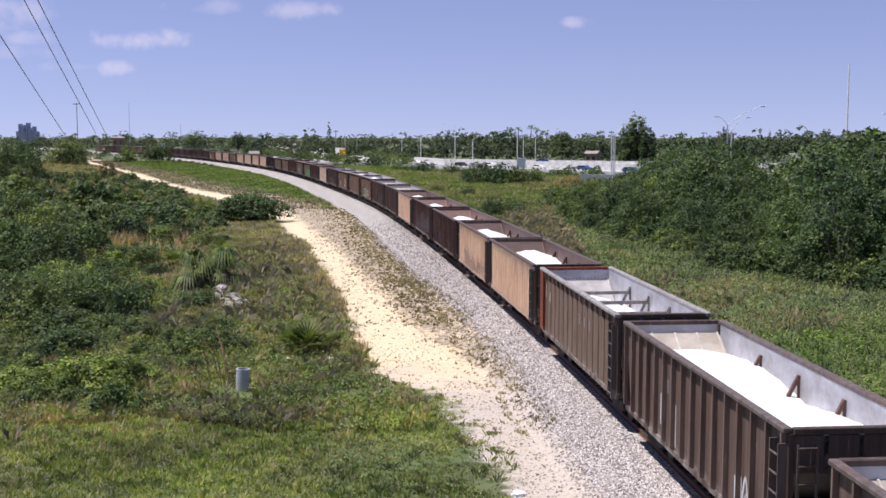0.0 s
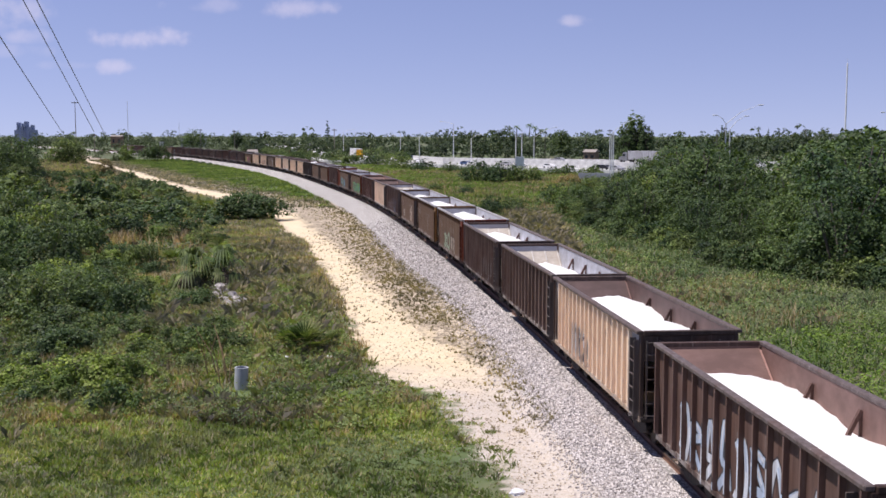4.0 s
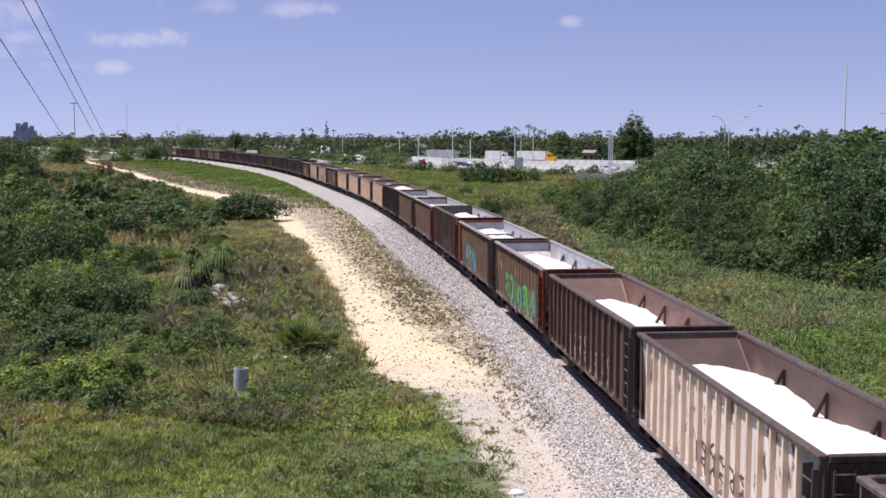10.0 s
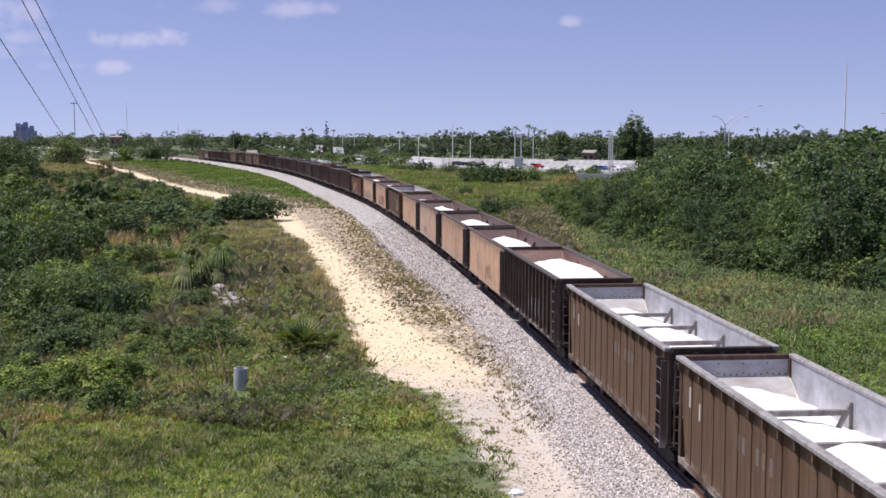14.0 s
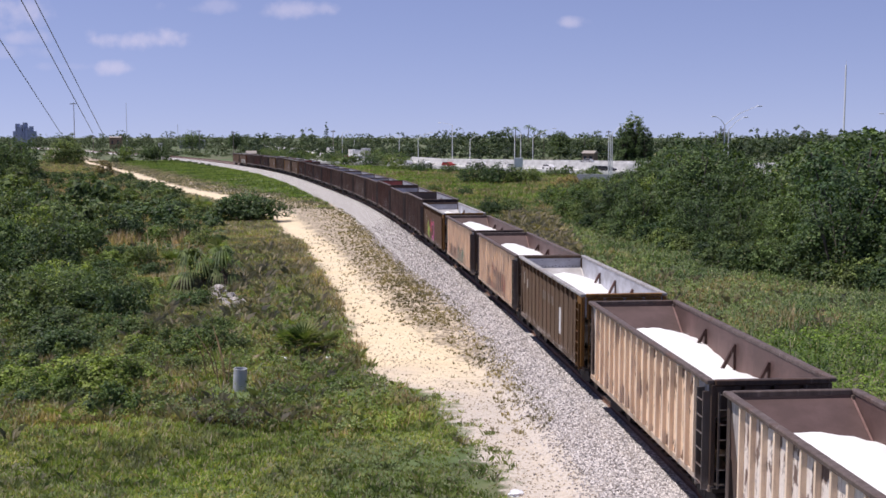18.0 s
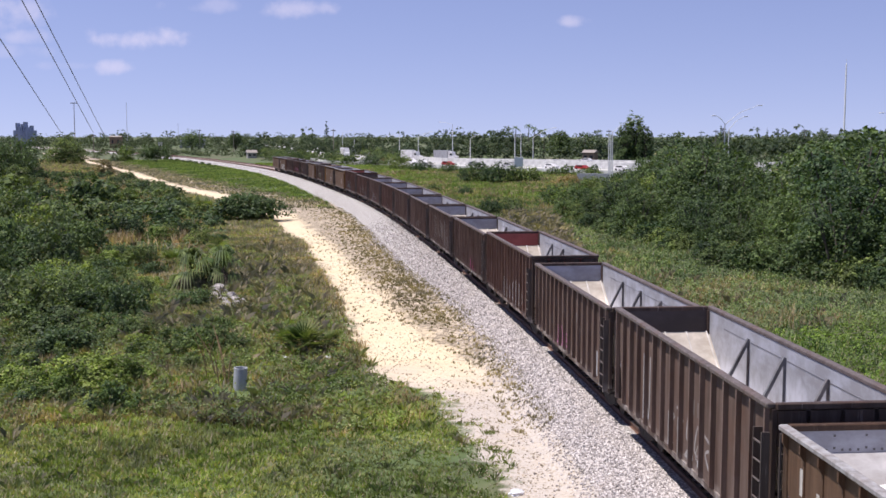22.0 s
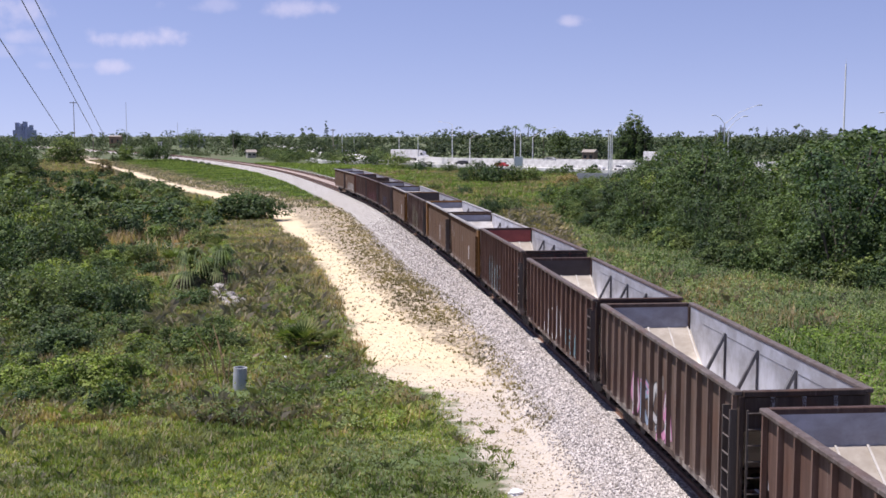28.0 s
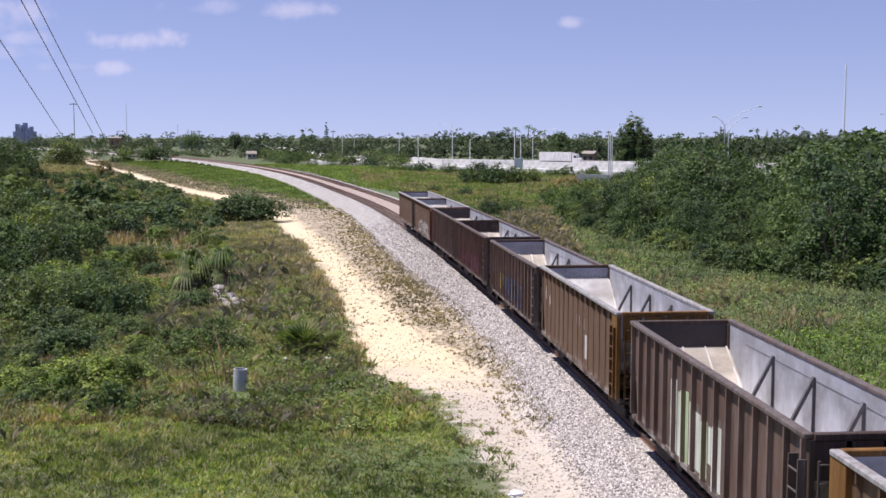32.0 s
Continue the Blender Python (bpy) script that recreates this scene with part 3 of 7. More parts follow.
def rail_mesh(u0, s0, s1):
    prof = [(-0.07, -0.19), (0.07, -0.19), (0.07, -0.165), (0.012, -0.15), (0.012, -0.05), (0.037, -0.04), (0.037, 0.0), (-0.037, 0.0), (-0.037, -0.04), (-0.012, -0.05), (-0.012, -0.15), (-0.07, -0.165)]
    bm, rings = bmesh.new(), []
    s = s0
    while s <= s1:
        rings.append([bm.verts.new(on_line(s, u0 + a, z + RAIL_Z)[0]) for a, z in prof])
        s += 4.0
    for r0, r1 in zip(rings, rings[1:]):
        for k in range(len(prof)):
            bm.faces.new((r0[k], r0[(k + 1) % len(prof)], r1[(k + 1) % len(prof)], r1[k]))
    bmesh.ops.recalc_face_normals(bm, faces=bm.faces)
    return bm


def tie_mesh():
    return fresh(lambda bm: box(bm, -1.3, 1.3, -0.115, 0.115, -0.16, 0.0, 0.012))


for u0, label in ((0.0, "main railway track with rusty rails on pale ballast"), (4.3, "second railway track with rusty rails beside the main one")):
    tr = thing("railway_track", label, "railway track", group="parallel railway tracks")
    for side in (-0.7525, 0.7525):
        part("rail", rail_mesh(u0 + side, -60, 760), RAIL, tr)
        part("rail_head", fresh(lambda bm: [bm.faces.new([bm.verts.new(on_line(s + ds, u0 + side + a, RAIL_Z + 0.004)[0]) for ds, a in ((0, -0.03), (0, 0.03), (4, 0.03), (4, -0.03))]) for s in range(-60, 756, 4)]), RAILHEAD, tr, "bright worn running surface")
    tie = shared(("tie",), tie_mesh, TIE)
    near = range(int(118 / 0.56), int(118 / 0.56) + 150)
    for k in near:
        p, h = on_line(k * 0.56, u0, RAIL_Z - 0.178)
        ob = part("tie", tie, TIE, tr)
        ob.matrix_basis = pose(p.x, p.y, p.z, 0, 0, h + ((k * 7919) % 13 - 6) * 0.12)
    rest = bmesh.new()
    for k in range(-80, 1300):
        if k in near:
            continue
        p, h = on_line(k * 0.56, u0, RAIL_Z - 0.178)
        vs = box(rest, -1.3, 1.3, -0.115, 0.115, -0.16, 0.0)
        bmesh.ops.transform(rest, matrix=pose(p.x, p.y, p.z, 0, 0, h), verts=vs)
    tagged(part("tie_bed", rest, TIE, tr), kind="stuff")


# ---- hopper cars ----
STYLES = {  # ribs, rib depth, rib width, rim height
    "smooth": (16, 0.12, 0.07, 3.68), "staked": (17, 0.12, 0.09, 3.6), "ribbed": (16, 0.13, 0.075, 3.65)}
SILVER, RUSTY, WARM, REDEND, BROWNEND = (0.46, 0.465, 0.49), (0.12, 0.07, 0.06), (0.21, 0.12, 0.095), (0.42, 0.1, 0.08), (0.085, 0.066, 0.06)


FOOT = 0.8             # underside of the side sheets


def side_plate(style, L, top, sx):
    """The side sheet, thin; its ends are cut back under the slope."""
    def fill(bm):
        a, b = sx * 1.50, sx * 1.52
        e = L / 2 - (1.0 if style == "staked" else 0.0)
        cut = 0.0 if style == "staked" else 0.55
        poly = [(-e, top - 0.5), (-e, top - 0.1), (e, top - 0.1), (e, top - 0.5), (e - cut, FOOT), (-e + cut, FOOT)]
        prism(bm, poly, "x", min(a, b), max(a, b))
    return fresh(fill)


def end_panel_mesh(L, top, sx, end):
    """The dark closing plate at the end of a staked side."""
    def fill(bm):
        a, b = sx * 1.49, sx * 1.515
        prism(bm, [(end * L / 2, top - 0.1), (end * (L / 2 - 1.0), top - 0.1), (end * (L / 2 - 1.0), FOOT), (end * (L / 2 - 0.5), FOOT)], "x", min(a, b), max(a, b))
    return fresh(fill)


def gusset_mesh(L, top, sx, end):
    """A pale triangular plate under the rim, narrowing downwards."""
    def fill(bm):
        a, b = sx * 1.519, sx * 1.53
        prism(bm, [(end * (L / 2 - 0.16), top - 0.14), (end * (L / 2 - 0.98), top - 0.14), (end * (L / 2 - 0.98), top - 2.3)], "x", min(a, b), max(a, b))
    return fresh(fill)


def rib_mesh(style, top):
    _, deep, wide, _ = STYLES[style]

    def fill(bm):
        if style == "smooth":       # a flat seam with a gusset under the top rail
            prism(bm, [(0, FOOT + 0.1), (0.022, FOOT + 0.15), (0.022, top - 0.5), (deep, top - 0.34), (deep, top - 0.12), (0, top - 0.12)], "y", -wide / 2, wide / 2)
        else:
            prism(bm, [(0, FOOT + 0.08), (deep, FOOT + 0.16), (deep, top - 0.12), (0, top - 0.12)], "y", -wide / 2, wide / 2)
    return fresh(fill)


def rivets_mesh(L, top):
    """Two rows of bolt heads on the inside of the far end sheet."""
    def fill(bm):
        y = L / 2 - 0.052
        for k in range(17):
            for z in (top - 0.5, top - 0.24) if k % 4 == 1 else (top - 0.54,):
                x = -1.36 + 0.17 * k
                box(bm, x - 0.022, x + 0.022, y - 0.012, y, z - 0.022, z + 0.022)
    return fresh(fill)


def slope_mesh(L, end, top, drop, run):
    def fill(bm):
        y1, y0 = end * (L / 2 - 0.06), end * (L / 2 - run)
        z1 = top - drop
        prism(bm, [(y1, z1), (y0, 1.05), (y0, 1.02), (y1, z1 - 0.04)], "x", -1.49, 1.49)
    return fresh(fill)


def end_sheet_mesh(L, end, top):
    def fill(bm):
        y = end * (L / 2 - 0.05)
        box(bm, -1.49, 1.49, min(y, y + end * 0.04), max(y, y + end * 0.04), top - 0.9, top - 0.06)
        for x in (-0.75, 0.0, 0.75):
            box(bm, x - 0.05, x + 0.05, min(y + end * 0.04, y + end * 0.12), max(y + end * 0.04, y + end * 0.12), top - 0.88, top - 0.08)
    return fresh(fill)


def ladder_mesh():
    def fill(bm):
        for x in (-0.2, 0.2):
            box(bm, x - 0.025, x + 0.025, -0.02, 0.02, 0.85, 3.3)
        for k in range(7):
            rod(bm, (-0.2, -0.02, 0.95 + k * 0.38), (0.2, -0.02, 0.95 + k * 0.38), 0.02, n=6)
    return fresh(fill)


def truck_frame():
    def fill(bm):
        for x in (-1.0, 1.0):
            prism(bm, [(-1.15, 0.42), (-0.85, 0.62), (-0.35, 0.74), (0.35, 0.74), (0.85, 0.62), (1.15, 0.42), (0.8, 0.36), (0.35, 0.2), (-0.35, 0.2), (-0.8, 0.36)], "x", x - 0.07, x + 0.07)
            for y in (-0.88, 0.88):
                box(bm, x - 0.1, x + 0.1, y - 0.14, y + 0.14, 0.36, 0.6, 0.02)
            for y in (-0.14, 0.14):
                rod(bm, (x, y, 0.28), (x, y, 0.55), 0.08, n=8)
        box(bm, -1.1, 1.1, -0.16, 0.16, 0.46, 0.78, 0.02)
    return fresh(fill)


def wheel_mesh():
    def fill(bm):
        for a, b, r, r2 in ((-0.07, 0.06, 0.42, 0.42), (-0.09, -0.07, 0.45, 0.45), (0.06, 0.075, 0.36, 0.2), (-0.11, -0.09, 0.2, 0.2)):
            rod(bm, (a, 0, 0), (b, 0, 0), r, r2, 14)
        rod(bm, (-0.75, 0, 0), (-0.1, 0, 0), 0.08, n=8)
    return fresh(fill)


def chute_mesh():
    def fill(bm):
        prism(bm, [(-1.4, 1.15), (1.4, 1.15), (0.5, 0.4), (-0.5, 0.4)], "x", -1.1, 1.1)
        box(bm, -1.15, 1.15, -0.55, 0.55, 0.36, 0.42)
    return fresh(fill)


def load_mesh(L, level, humps, seed):
    """A heap of stone with a sharp foot against the sheets."""
    rng = np.random.RandomState(seed)
    bm = bmesh.new()
    nx, ny = 8, 36
    y0, y1 = -(L / 2 - 0.3), L / 2 - 0.3
    cs = [(rng.uniform(-0.25, 0.25), (k + 0.5) / humps + rng.uniform(-0.06, 0.06)) for k in range(humps)]
    grid = []
    for j in range(ny + 1):
        row = []
        for i in range(nx + 1):
            x, v = -1.48 + 2.96 * i / nx, j / ny
            y = y0 + (y1 - y0) * v
            h = max(0.95 - math.hypot((x - cx) / 2.3, (v - cv) * L / 4.4) for cx, cv in cs)
            z = level + 0.75 * max(h, -0.75) + 0.02 * math.sin(9 * x + 5 * y) + rng.uniform(-0.012, 0.012)
            row.append(bm.verts.new((x, y, max(z, 1.1))))
        grid.append(row)
    for r0, r1 in zip(grid, grid[1:]):
        for k in range(nx):
            bm.faces.new((r0[k], r0[k + 1], r1[k + 1], r1[k]))
    for f in bm.faces:
        f.smooth = True
    return bm


def strut_mesh(sx, top):
    def fill(bm):
        p = Vector((sx * 1.46, 0, top - 0.42))
        q = p + Vector((sx * -0.88, 0, -1.75))
        m = Vector((0, 0.05, 0))
        a = Vector((sx * -0.04, 0, 0.025))
        vs = [bm.verts.new(v) for v in (p - m - a, p + m - a, p + m + a, p - m + a, q - m - a, q + m - a, q + m + a, q - m + a)]
        for f in ((0, 1, 2, 3), (7, 6, 5, 4), (0, 4, 5, 1), (1, 5, 6, 2), (2, 6, 7, 3), (3, 7, 4, 0)):
            bm.faces.new([vs[i] for i in f])
        bmesh.ops.recalc_face_normals(bm, faces=bm.faces)
    return fresh(fill)


def ribbon(bm, pts, w, x):
    """A sprayed stroke of width w along points (y, z), on the plane x."""
    rows = []
    for k, (y, z) in enumerate(pts):
        (a, b), (c, d) = pts[max(k - 1, 0)], pts[min(k + 1, len(pts) - 1)]
        n = math.hypot(c - a, d - b) or 1
        oy, oz = -(d - b) / n * w / 2, (c - a) / n * w / 2
        rows.append((bm.verts.new((x, y + oy, z + oz)), bm.verts.new((x, y - oy, z - oz))))
    for (a, b), (c, d) in zip(rows, rows[1:]):
        bm.faces.new((a, b, d, c))


def rib_spots(style, L):
    """Where the ribs stand along the side."""
    n, e = STYLES[style][0], L / 2 - (1.06 if style == "staked" else 0.12)
    return [-e + 2 * e * k / (n - 1) for k in range(n)]


# skeletons of sprayed shapes in a unit cell, none of them a letter
SHAPES = [((0.1, 0.9), (0.9, 0.95), (0.15, 0.5), (0.9, 0.4), (0.1, 0.05)), ((0.15, 0.0), (0.15, 1.0), (0.9, 0.8), (0.3, 0.5), (0.9, 0.1)), ((0.85, 0.85), (0.3, 1.0), (0.1, 0.5), (0.35, 0.0), (0.9, 0.2)),
          ((0.1, 0.0), (0.2, 0.9), (0.55, 0.3), (0.8, 0.95), (0.9, 0.0)), ((0.1, 0.95), (0.15, 0.3), (0.5, 0.0), (0.85, 0.3), (0.9, 1.0)), ((0.5, 0.0), (0.1, 0.35), (0.5, 1.0), (0.9, 0.4), (0.45, 0.25)),
          ((0.1, 0.1), (0.5, 1.0), (0.75, 0.45), (0.25, 0.4), (0.95, 0.0)), ((0.9, 0.9), (0.1, 0.7), (0.8, 0.45), (0.2, 0.0))]


def smooth_line(pts, n=5):
    """A round line through the points."""
    out = []
    for k in range(len(pts) - 1):
        p0, p1, p2, p3 = (pts[max(0, min(len(pts) - 1, k + q))] for q in (-1, 0, 1, 2))
        for j in range(n):
            t = j / n
            out.append(tuple(0.5 * (2 * b + (c - a) * t + (2 * a - 5 * b + 4 * c - d) * t * t + (3 * b - a - 3 * c + d) * t ** 3) for a, b, c, d in zip(p0, p1, p2, p3)))
    return out + [pts[-1]]


def graffiti_on(car, style, L, sx, y0, y1, z0, z1, cols, seed, blocks=False):
    """Sprayed shapes on the side, also on the ribs that they cross."""
    rng = random.Random(seed * 31 + int(y0 * 10))
    _, deep, wide, _ = STYLES[style]
    spots = rib_spots(style, L)
    proud = sx * (1.524 + (0.022 if style == "smooth" else deep))
    if y1 - y0 < 0.7:
        x = sx * 1.524
        part("marking", fresh(lambda bm: bm.faces.new([bm.verts.new((x, p, q)) for p, q in ((y0, z0), (y1, z0), (y1, z1), (y0, z1))])), GRAFFITI, car, "plain white painted panel", cols[0])
        return
    sheets = [bmesh.new() for _ in cols]
    lines = bmesh.new()

    def stroke(bm, pts, w, x):
        ribbon(bm, pts, w, sx * x)
        for y in spots:      # where the stroke runs over a rib
            zs = [q for p, q in pts if abs(p - y) < wide * 0.5 + w * 0.5]
            if zs:
                a, b, h = max(z0 - 0.1, min(zs) - w * 0.4), min(max(zs) + w * 0.4, z1 + 0.3), wide / 2
                bm.faces.new([bm.verts.new((proud + sx * (x - 1.523), p, q)) for p, q in ((y - h, a), (y + h, a), (y + h, b), (y - h, b))])

    if blocks:
        n = max(3, round((y1 - y0) / 0.5))
        for i in range(n):
            a, b = y0 + (y1 - y0) * i / n, y0 + (y1 - y0) * (i + 0.86) / n
            hi = z1 + 0.5 - 0.55 * (1 - i / n) + rng.uniform(-0.18, 0.12)
            lo = z0 + (0.55 if i == 1 else rng.uniform(0.0, 0.1))
            bm = sheets[i % len(cols)]
            bm.faces.new([bm.verts.new((sx * 1.525, p, q)) for p, q in ((a, lo), (b, lo), (b, hi), (a, hi))])
            for y in spots:
                if a < y < b:
                    bm.faces.new([bm.verts.new((proud, p, q)) for p, q in ((y - wide / 2, lo), (y + wide / 2, lo), (y + wide / 2, hi), (y - wide / 2, hi))])
    else:
        bold = len(cols) > 1 or style == "smooth"
        cell = 1.15 if bold else 0.75
        n = max(2, round((y1 - y0) / cell))
        w = (y1 - y0) / n
        for i in range(n):
            k = i % len(cols)
            lo, hi = z0 + rng.uniform(0, 0.15) * (z1 - z0), z1 + rng.uniform(-0.1, 0.25) * (z1 - z0)
            sh = rng.choice(SHAPES)
            pts = smooth_line([(y0 + w * (i + 0.04 + 0.92 * p), lo + (hi - lo) * q) for p, q in sh])
            if bold:
                stroke(lines, pts, 0.34, 1.523)
                stroke(sheets[k], pts, 0.24, 1.5255)
                stroke(sheets[(k + 1) % len(cols)], [(p + 0.02, q + 0.03) for p, q in pts[:len(pts) // 2]], 0.1, 1.528)
            else:
                stroke(sheets[k], pts, 0.085, 1.524)
                if rng.random() < 0.4:
                    stroke(sheets[k], [(p - 0.1, q * 0.6 + lo * 0.4) for p, q in pts[::2]], 0.06, 1.526)
    for bm, col in zip(sheets + [lines], cols + [(0.04, 0.04, 0.05) if sum(cols[0]) > 0.5 else (0.6, 0.58, 0.55)]):
        if bm.faces:
            tagged(part("graffiti", bm, GRAFFITI, car, "", col), "sprayed graffiti shapes", kind="stuff")
        else:
            bm.free()


def hopper_car(style, L, raised, col, inner, endcol, incol, level, humps, cross, sprays, seed, label, farcol):
    ribs, deep, wide, top = STYLES[style]
    top += raised
    rusty = inner in (RUSTY, WARM)
    car = thing("hopper_car", label, "railway car", group="hopper cars of the train")
    skin = STAKED if style == "staked" else PAINT
    dark = tuple(c * 0.6 for c in col)
    rimcol = {'ribbed': tuple(0.45 * c + 0.3 * d for c, d in zip(col, (0.25, 0.24, 0.24))), 'smooth': (0.36, 0.35, 0.345), 'staked': (0.13, 0.1, 0.09)}[style]
    ribskin = STAKE_RIB if style == 'staked' else PAINT
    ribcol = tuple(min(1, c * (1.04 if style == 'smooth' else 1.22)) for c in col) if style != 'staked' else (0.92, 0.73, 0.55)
    for sx in (-1, 1):
        part("side_sheet", shared(("side_sheet", style, L, sx, top), lambda: side_plate(style, L, top, sx), skin), skin, car, col=col)
        part("inner_side", shared(("inner_side", L, sx, top), lambda: fresh(lambda bm: prism(bm, [(-L / 2 + 0.1, 2.06), (-L / 2 + 0.1, top - 0.12), (L / 2 - 0.1, top - 0.12), (L / 2 - 0.1, 2.06), (L / 2 - 1.3, 1.2), (-L / 2 + 1.3, 1.2)], "x", min(sx * 1.485, sx * 1.497), max(sx * 1.485, sx * 1.497))), INSIDE), INSIDE, car, "worn bare inner sheet", inner)
        if style == "staked":
            for end in (-1, 1):
                part("end_panel", shared(("end_panel", L, top, sx, end), lambda: end_panel_mesh(L, top, sx, end), PAINT), PAINT, car, "dark rusty end plate", (0.085, 0.062, 0.055))
                part("gusset_plate", shared(("gusset_plate", L, top, sx, end), lambda: gusset_mesh(L, top, sx, end), PAINT), PAINT, car, "pale grey triangular plate", (0.5, 0.47, 0.46))
        for y in rib_spots(style, L):
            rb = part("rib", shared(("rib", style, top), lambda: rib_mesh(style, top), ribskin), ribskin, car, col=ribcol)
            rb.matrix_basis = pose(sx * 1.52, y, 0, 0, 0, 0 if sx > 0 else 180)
        part("top_rail", shared(("top_rail", L, sx, top), lambda: fresh(lambda bm: box(bm, min(sx * 1.46, sx * 1.67), max(sx * 1.46, sx * 1.67), -L / 2 - 0.05, L / 2 + 0.05, top - 0.12, top, 0.025)), PAINT), PAINT, car, col=rimcol)
        part("side_sill", shared(("side_sill", L, sx), lambda: fresh(lambda bm: box(bm, min(sx * 1.4, sx * 1.56), max(sx * 1.4, sx * 1.56), -L / 2, L / 2, FOOT - 0.06, FOOT + 0.12, 0.015)), PAINT), PAINT, car, col=dark)
    # near ends in DARK or RED: colour halved, standing in for their shade
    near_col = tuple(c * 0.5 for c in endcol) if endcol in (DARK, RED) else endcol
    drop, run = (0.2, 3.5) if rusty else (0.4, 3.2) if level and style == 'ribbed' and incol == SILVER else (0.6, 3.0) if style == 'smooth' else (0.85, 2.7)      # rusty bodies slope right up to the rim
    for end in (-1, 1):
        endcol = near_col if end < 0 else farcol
        part("slope_sheet", shared(("slope_sheet", L, end, top, drop), lambda: slope_mesh(L, end, top, drop, run), INSIDE), INSIDE, car, "dusty sloping end sheet", tuple(c * 0.9 for c in inner) if rusty else (0.5, 0.475, 0.45) if style == "smooth" else (0.5, 0.44, 0.36))
        for x in ((1.44,) if rusty or style == "smooth" else (-0.75, 0.0, 0.72, 1.4)):
            part("slope_seam", shared(("slope_seam", L, end, top, x, drop), lambda: fresh(lambda bm: prism(bm, [(end * (L / 2 - 0.08), top - drop), (end * (L / 2 - run + 0.02), 1.06), (end * (L / 2 - run + 0.02), 1.09), (end * (L / 2 - 0.08), top - drop + 0.03)], "x", x - 0.025, x + 0.025)), INSIDE), INSIDE, car, col=tuple(c * 2.0 for c in inner) if rusty else (0.66, 0.62, 0.56))
        part("end_sheet", shared(("end_sheet", L, end, top), lambda: end_sheet_mesh(L, end, top), INSIDE), INSIDE, car, col=incol)
        if style == "smooth" and end > 0:
            tagged(part("rivet_row", shared(("rivet_row", L, top), lambda: rivets_mesh(L, top), PAINT), PAINT, car, "dark bolt heads on the end sheet", (0.14, 0.13, 0.13)), kind="stuff")
        ye = end * (L / 2)
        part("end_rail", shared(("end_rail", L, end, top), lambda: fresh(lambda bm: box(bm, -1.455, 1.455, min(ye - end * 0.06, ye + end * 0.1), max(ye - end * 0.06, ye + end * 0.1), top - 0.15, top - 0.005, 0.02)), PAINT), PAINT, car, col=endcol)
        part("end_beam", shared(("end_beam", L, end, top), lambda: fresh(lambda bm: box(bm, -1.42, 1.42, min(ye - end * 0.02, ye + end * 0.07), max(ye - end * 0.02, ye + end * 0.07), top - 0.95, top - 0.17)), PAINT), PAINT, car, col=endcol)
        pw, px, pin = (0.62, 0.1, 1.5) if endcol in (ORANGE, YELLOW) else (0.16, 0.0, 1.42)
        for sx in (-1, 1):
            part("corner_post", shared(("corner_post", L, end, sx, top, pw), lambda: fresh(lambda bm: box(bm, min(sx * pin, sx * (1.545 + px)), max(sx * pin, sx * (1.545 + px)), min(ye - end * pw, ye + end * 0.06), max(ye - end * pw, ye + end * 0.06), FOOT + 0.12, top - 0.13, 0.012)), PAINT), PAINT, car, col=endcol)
            la = part("ladder", shared(("ladder",), ladder_mesh, PAINT), PAINT, car, "steel end ladder", tuple(c * 0.45 for c in endcol) if endcol in (ORANGE, YELLOW) else tuple(0.8 * c + 0.06 for c in endcol))
            if sx * end > 0:
                part("side_ladder", shared(("side_ladder", L, end, sx), lambda: fresh(lambda bm: [rod(bm, (sx * 1.72, ye - end * 0.06, 0.95 + k * 0.42), (sx * 1.72, ye - end * 0.5, 0.95 + k * 0.42), 0.022, n=6) for k in range(6)] + [box(bm, min(sx * 1.52, sx * 1.73), max(sx * 1.52, sx * 1.73), min(ye - end * q, ye - end * (q + 0.04)), max(ye - end * q, ye - end * (q + 0.04)), 0.8, 3.3) for q in (0.03, 0.5)]), PAINT), PAINT, car, "steel side ladder", tuple(c * 0.45 for c in endcol) if endcol in (ORANGE, YELLOW) else tuple(0.8 * c + 0.06 for c in endcol))
            la.matrix_basis = pose(sx * 1.15, ye + end * 0.1, 0, 0, 0, 0 if end < 0 else 180)
        for x in (-0.5, 0.5):
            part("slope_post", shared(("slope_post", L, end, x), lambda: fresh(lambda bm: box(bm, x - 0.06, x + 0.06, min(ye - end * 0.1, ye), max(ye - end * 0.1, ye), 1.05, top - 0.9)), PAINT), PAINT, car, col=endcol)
        part("end_platform", shared(("end_platform", L, end), lambda: fresh(lambda bm: box(bm, -1.5, 1.5, min(ye - end * 1.3, ye + end * 0.1), max(ye - end * 1.3, ye + end * 0.1), 0.74, 0.86, 0.01)), IRON), IRON, car)
        part("coupler", shared(("coupler", L, end), lambda: fresh(lambda bm: [box(bm, -0.14, 0.14, min(ye, ye + end * 0.45), max(ye, ye + end * 0.45), 0.72, 0.98, 0.03), box(bm, -0.2, 0.2, min(ye + end * 0.4, ye + end * 0.6), max(ye + end * 0.4, ye + end * 0.6), 0.7, 1.0, 0.04)]), IRON), IRON, car)
        tk = part("truck", shared(("truck",), truck_frame, IRON), IRON, car, "cast side frames of a two-axle truck")
        tk.matrix_basis = pose(0, end * (L / 2 - 1.75), RAIL_Z)
        for y in (-0.88, 0.88):
            for sx in (-1, 1):
                wh = part("wheel", shared(("wheel",), wheel_mesh, WHEEL), WHEEL, tk)
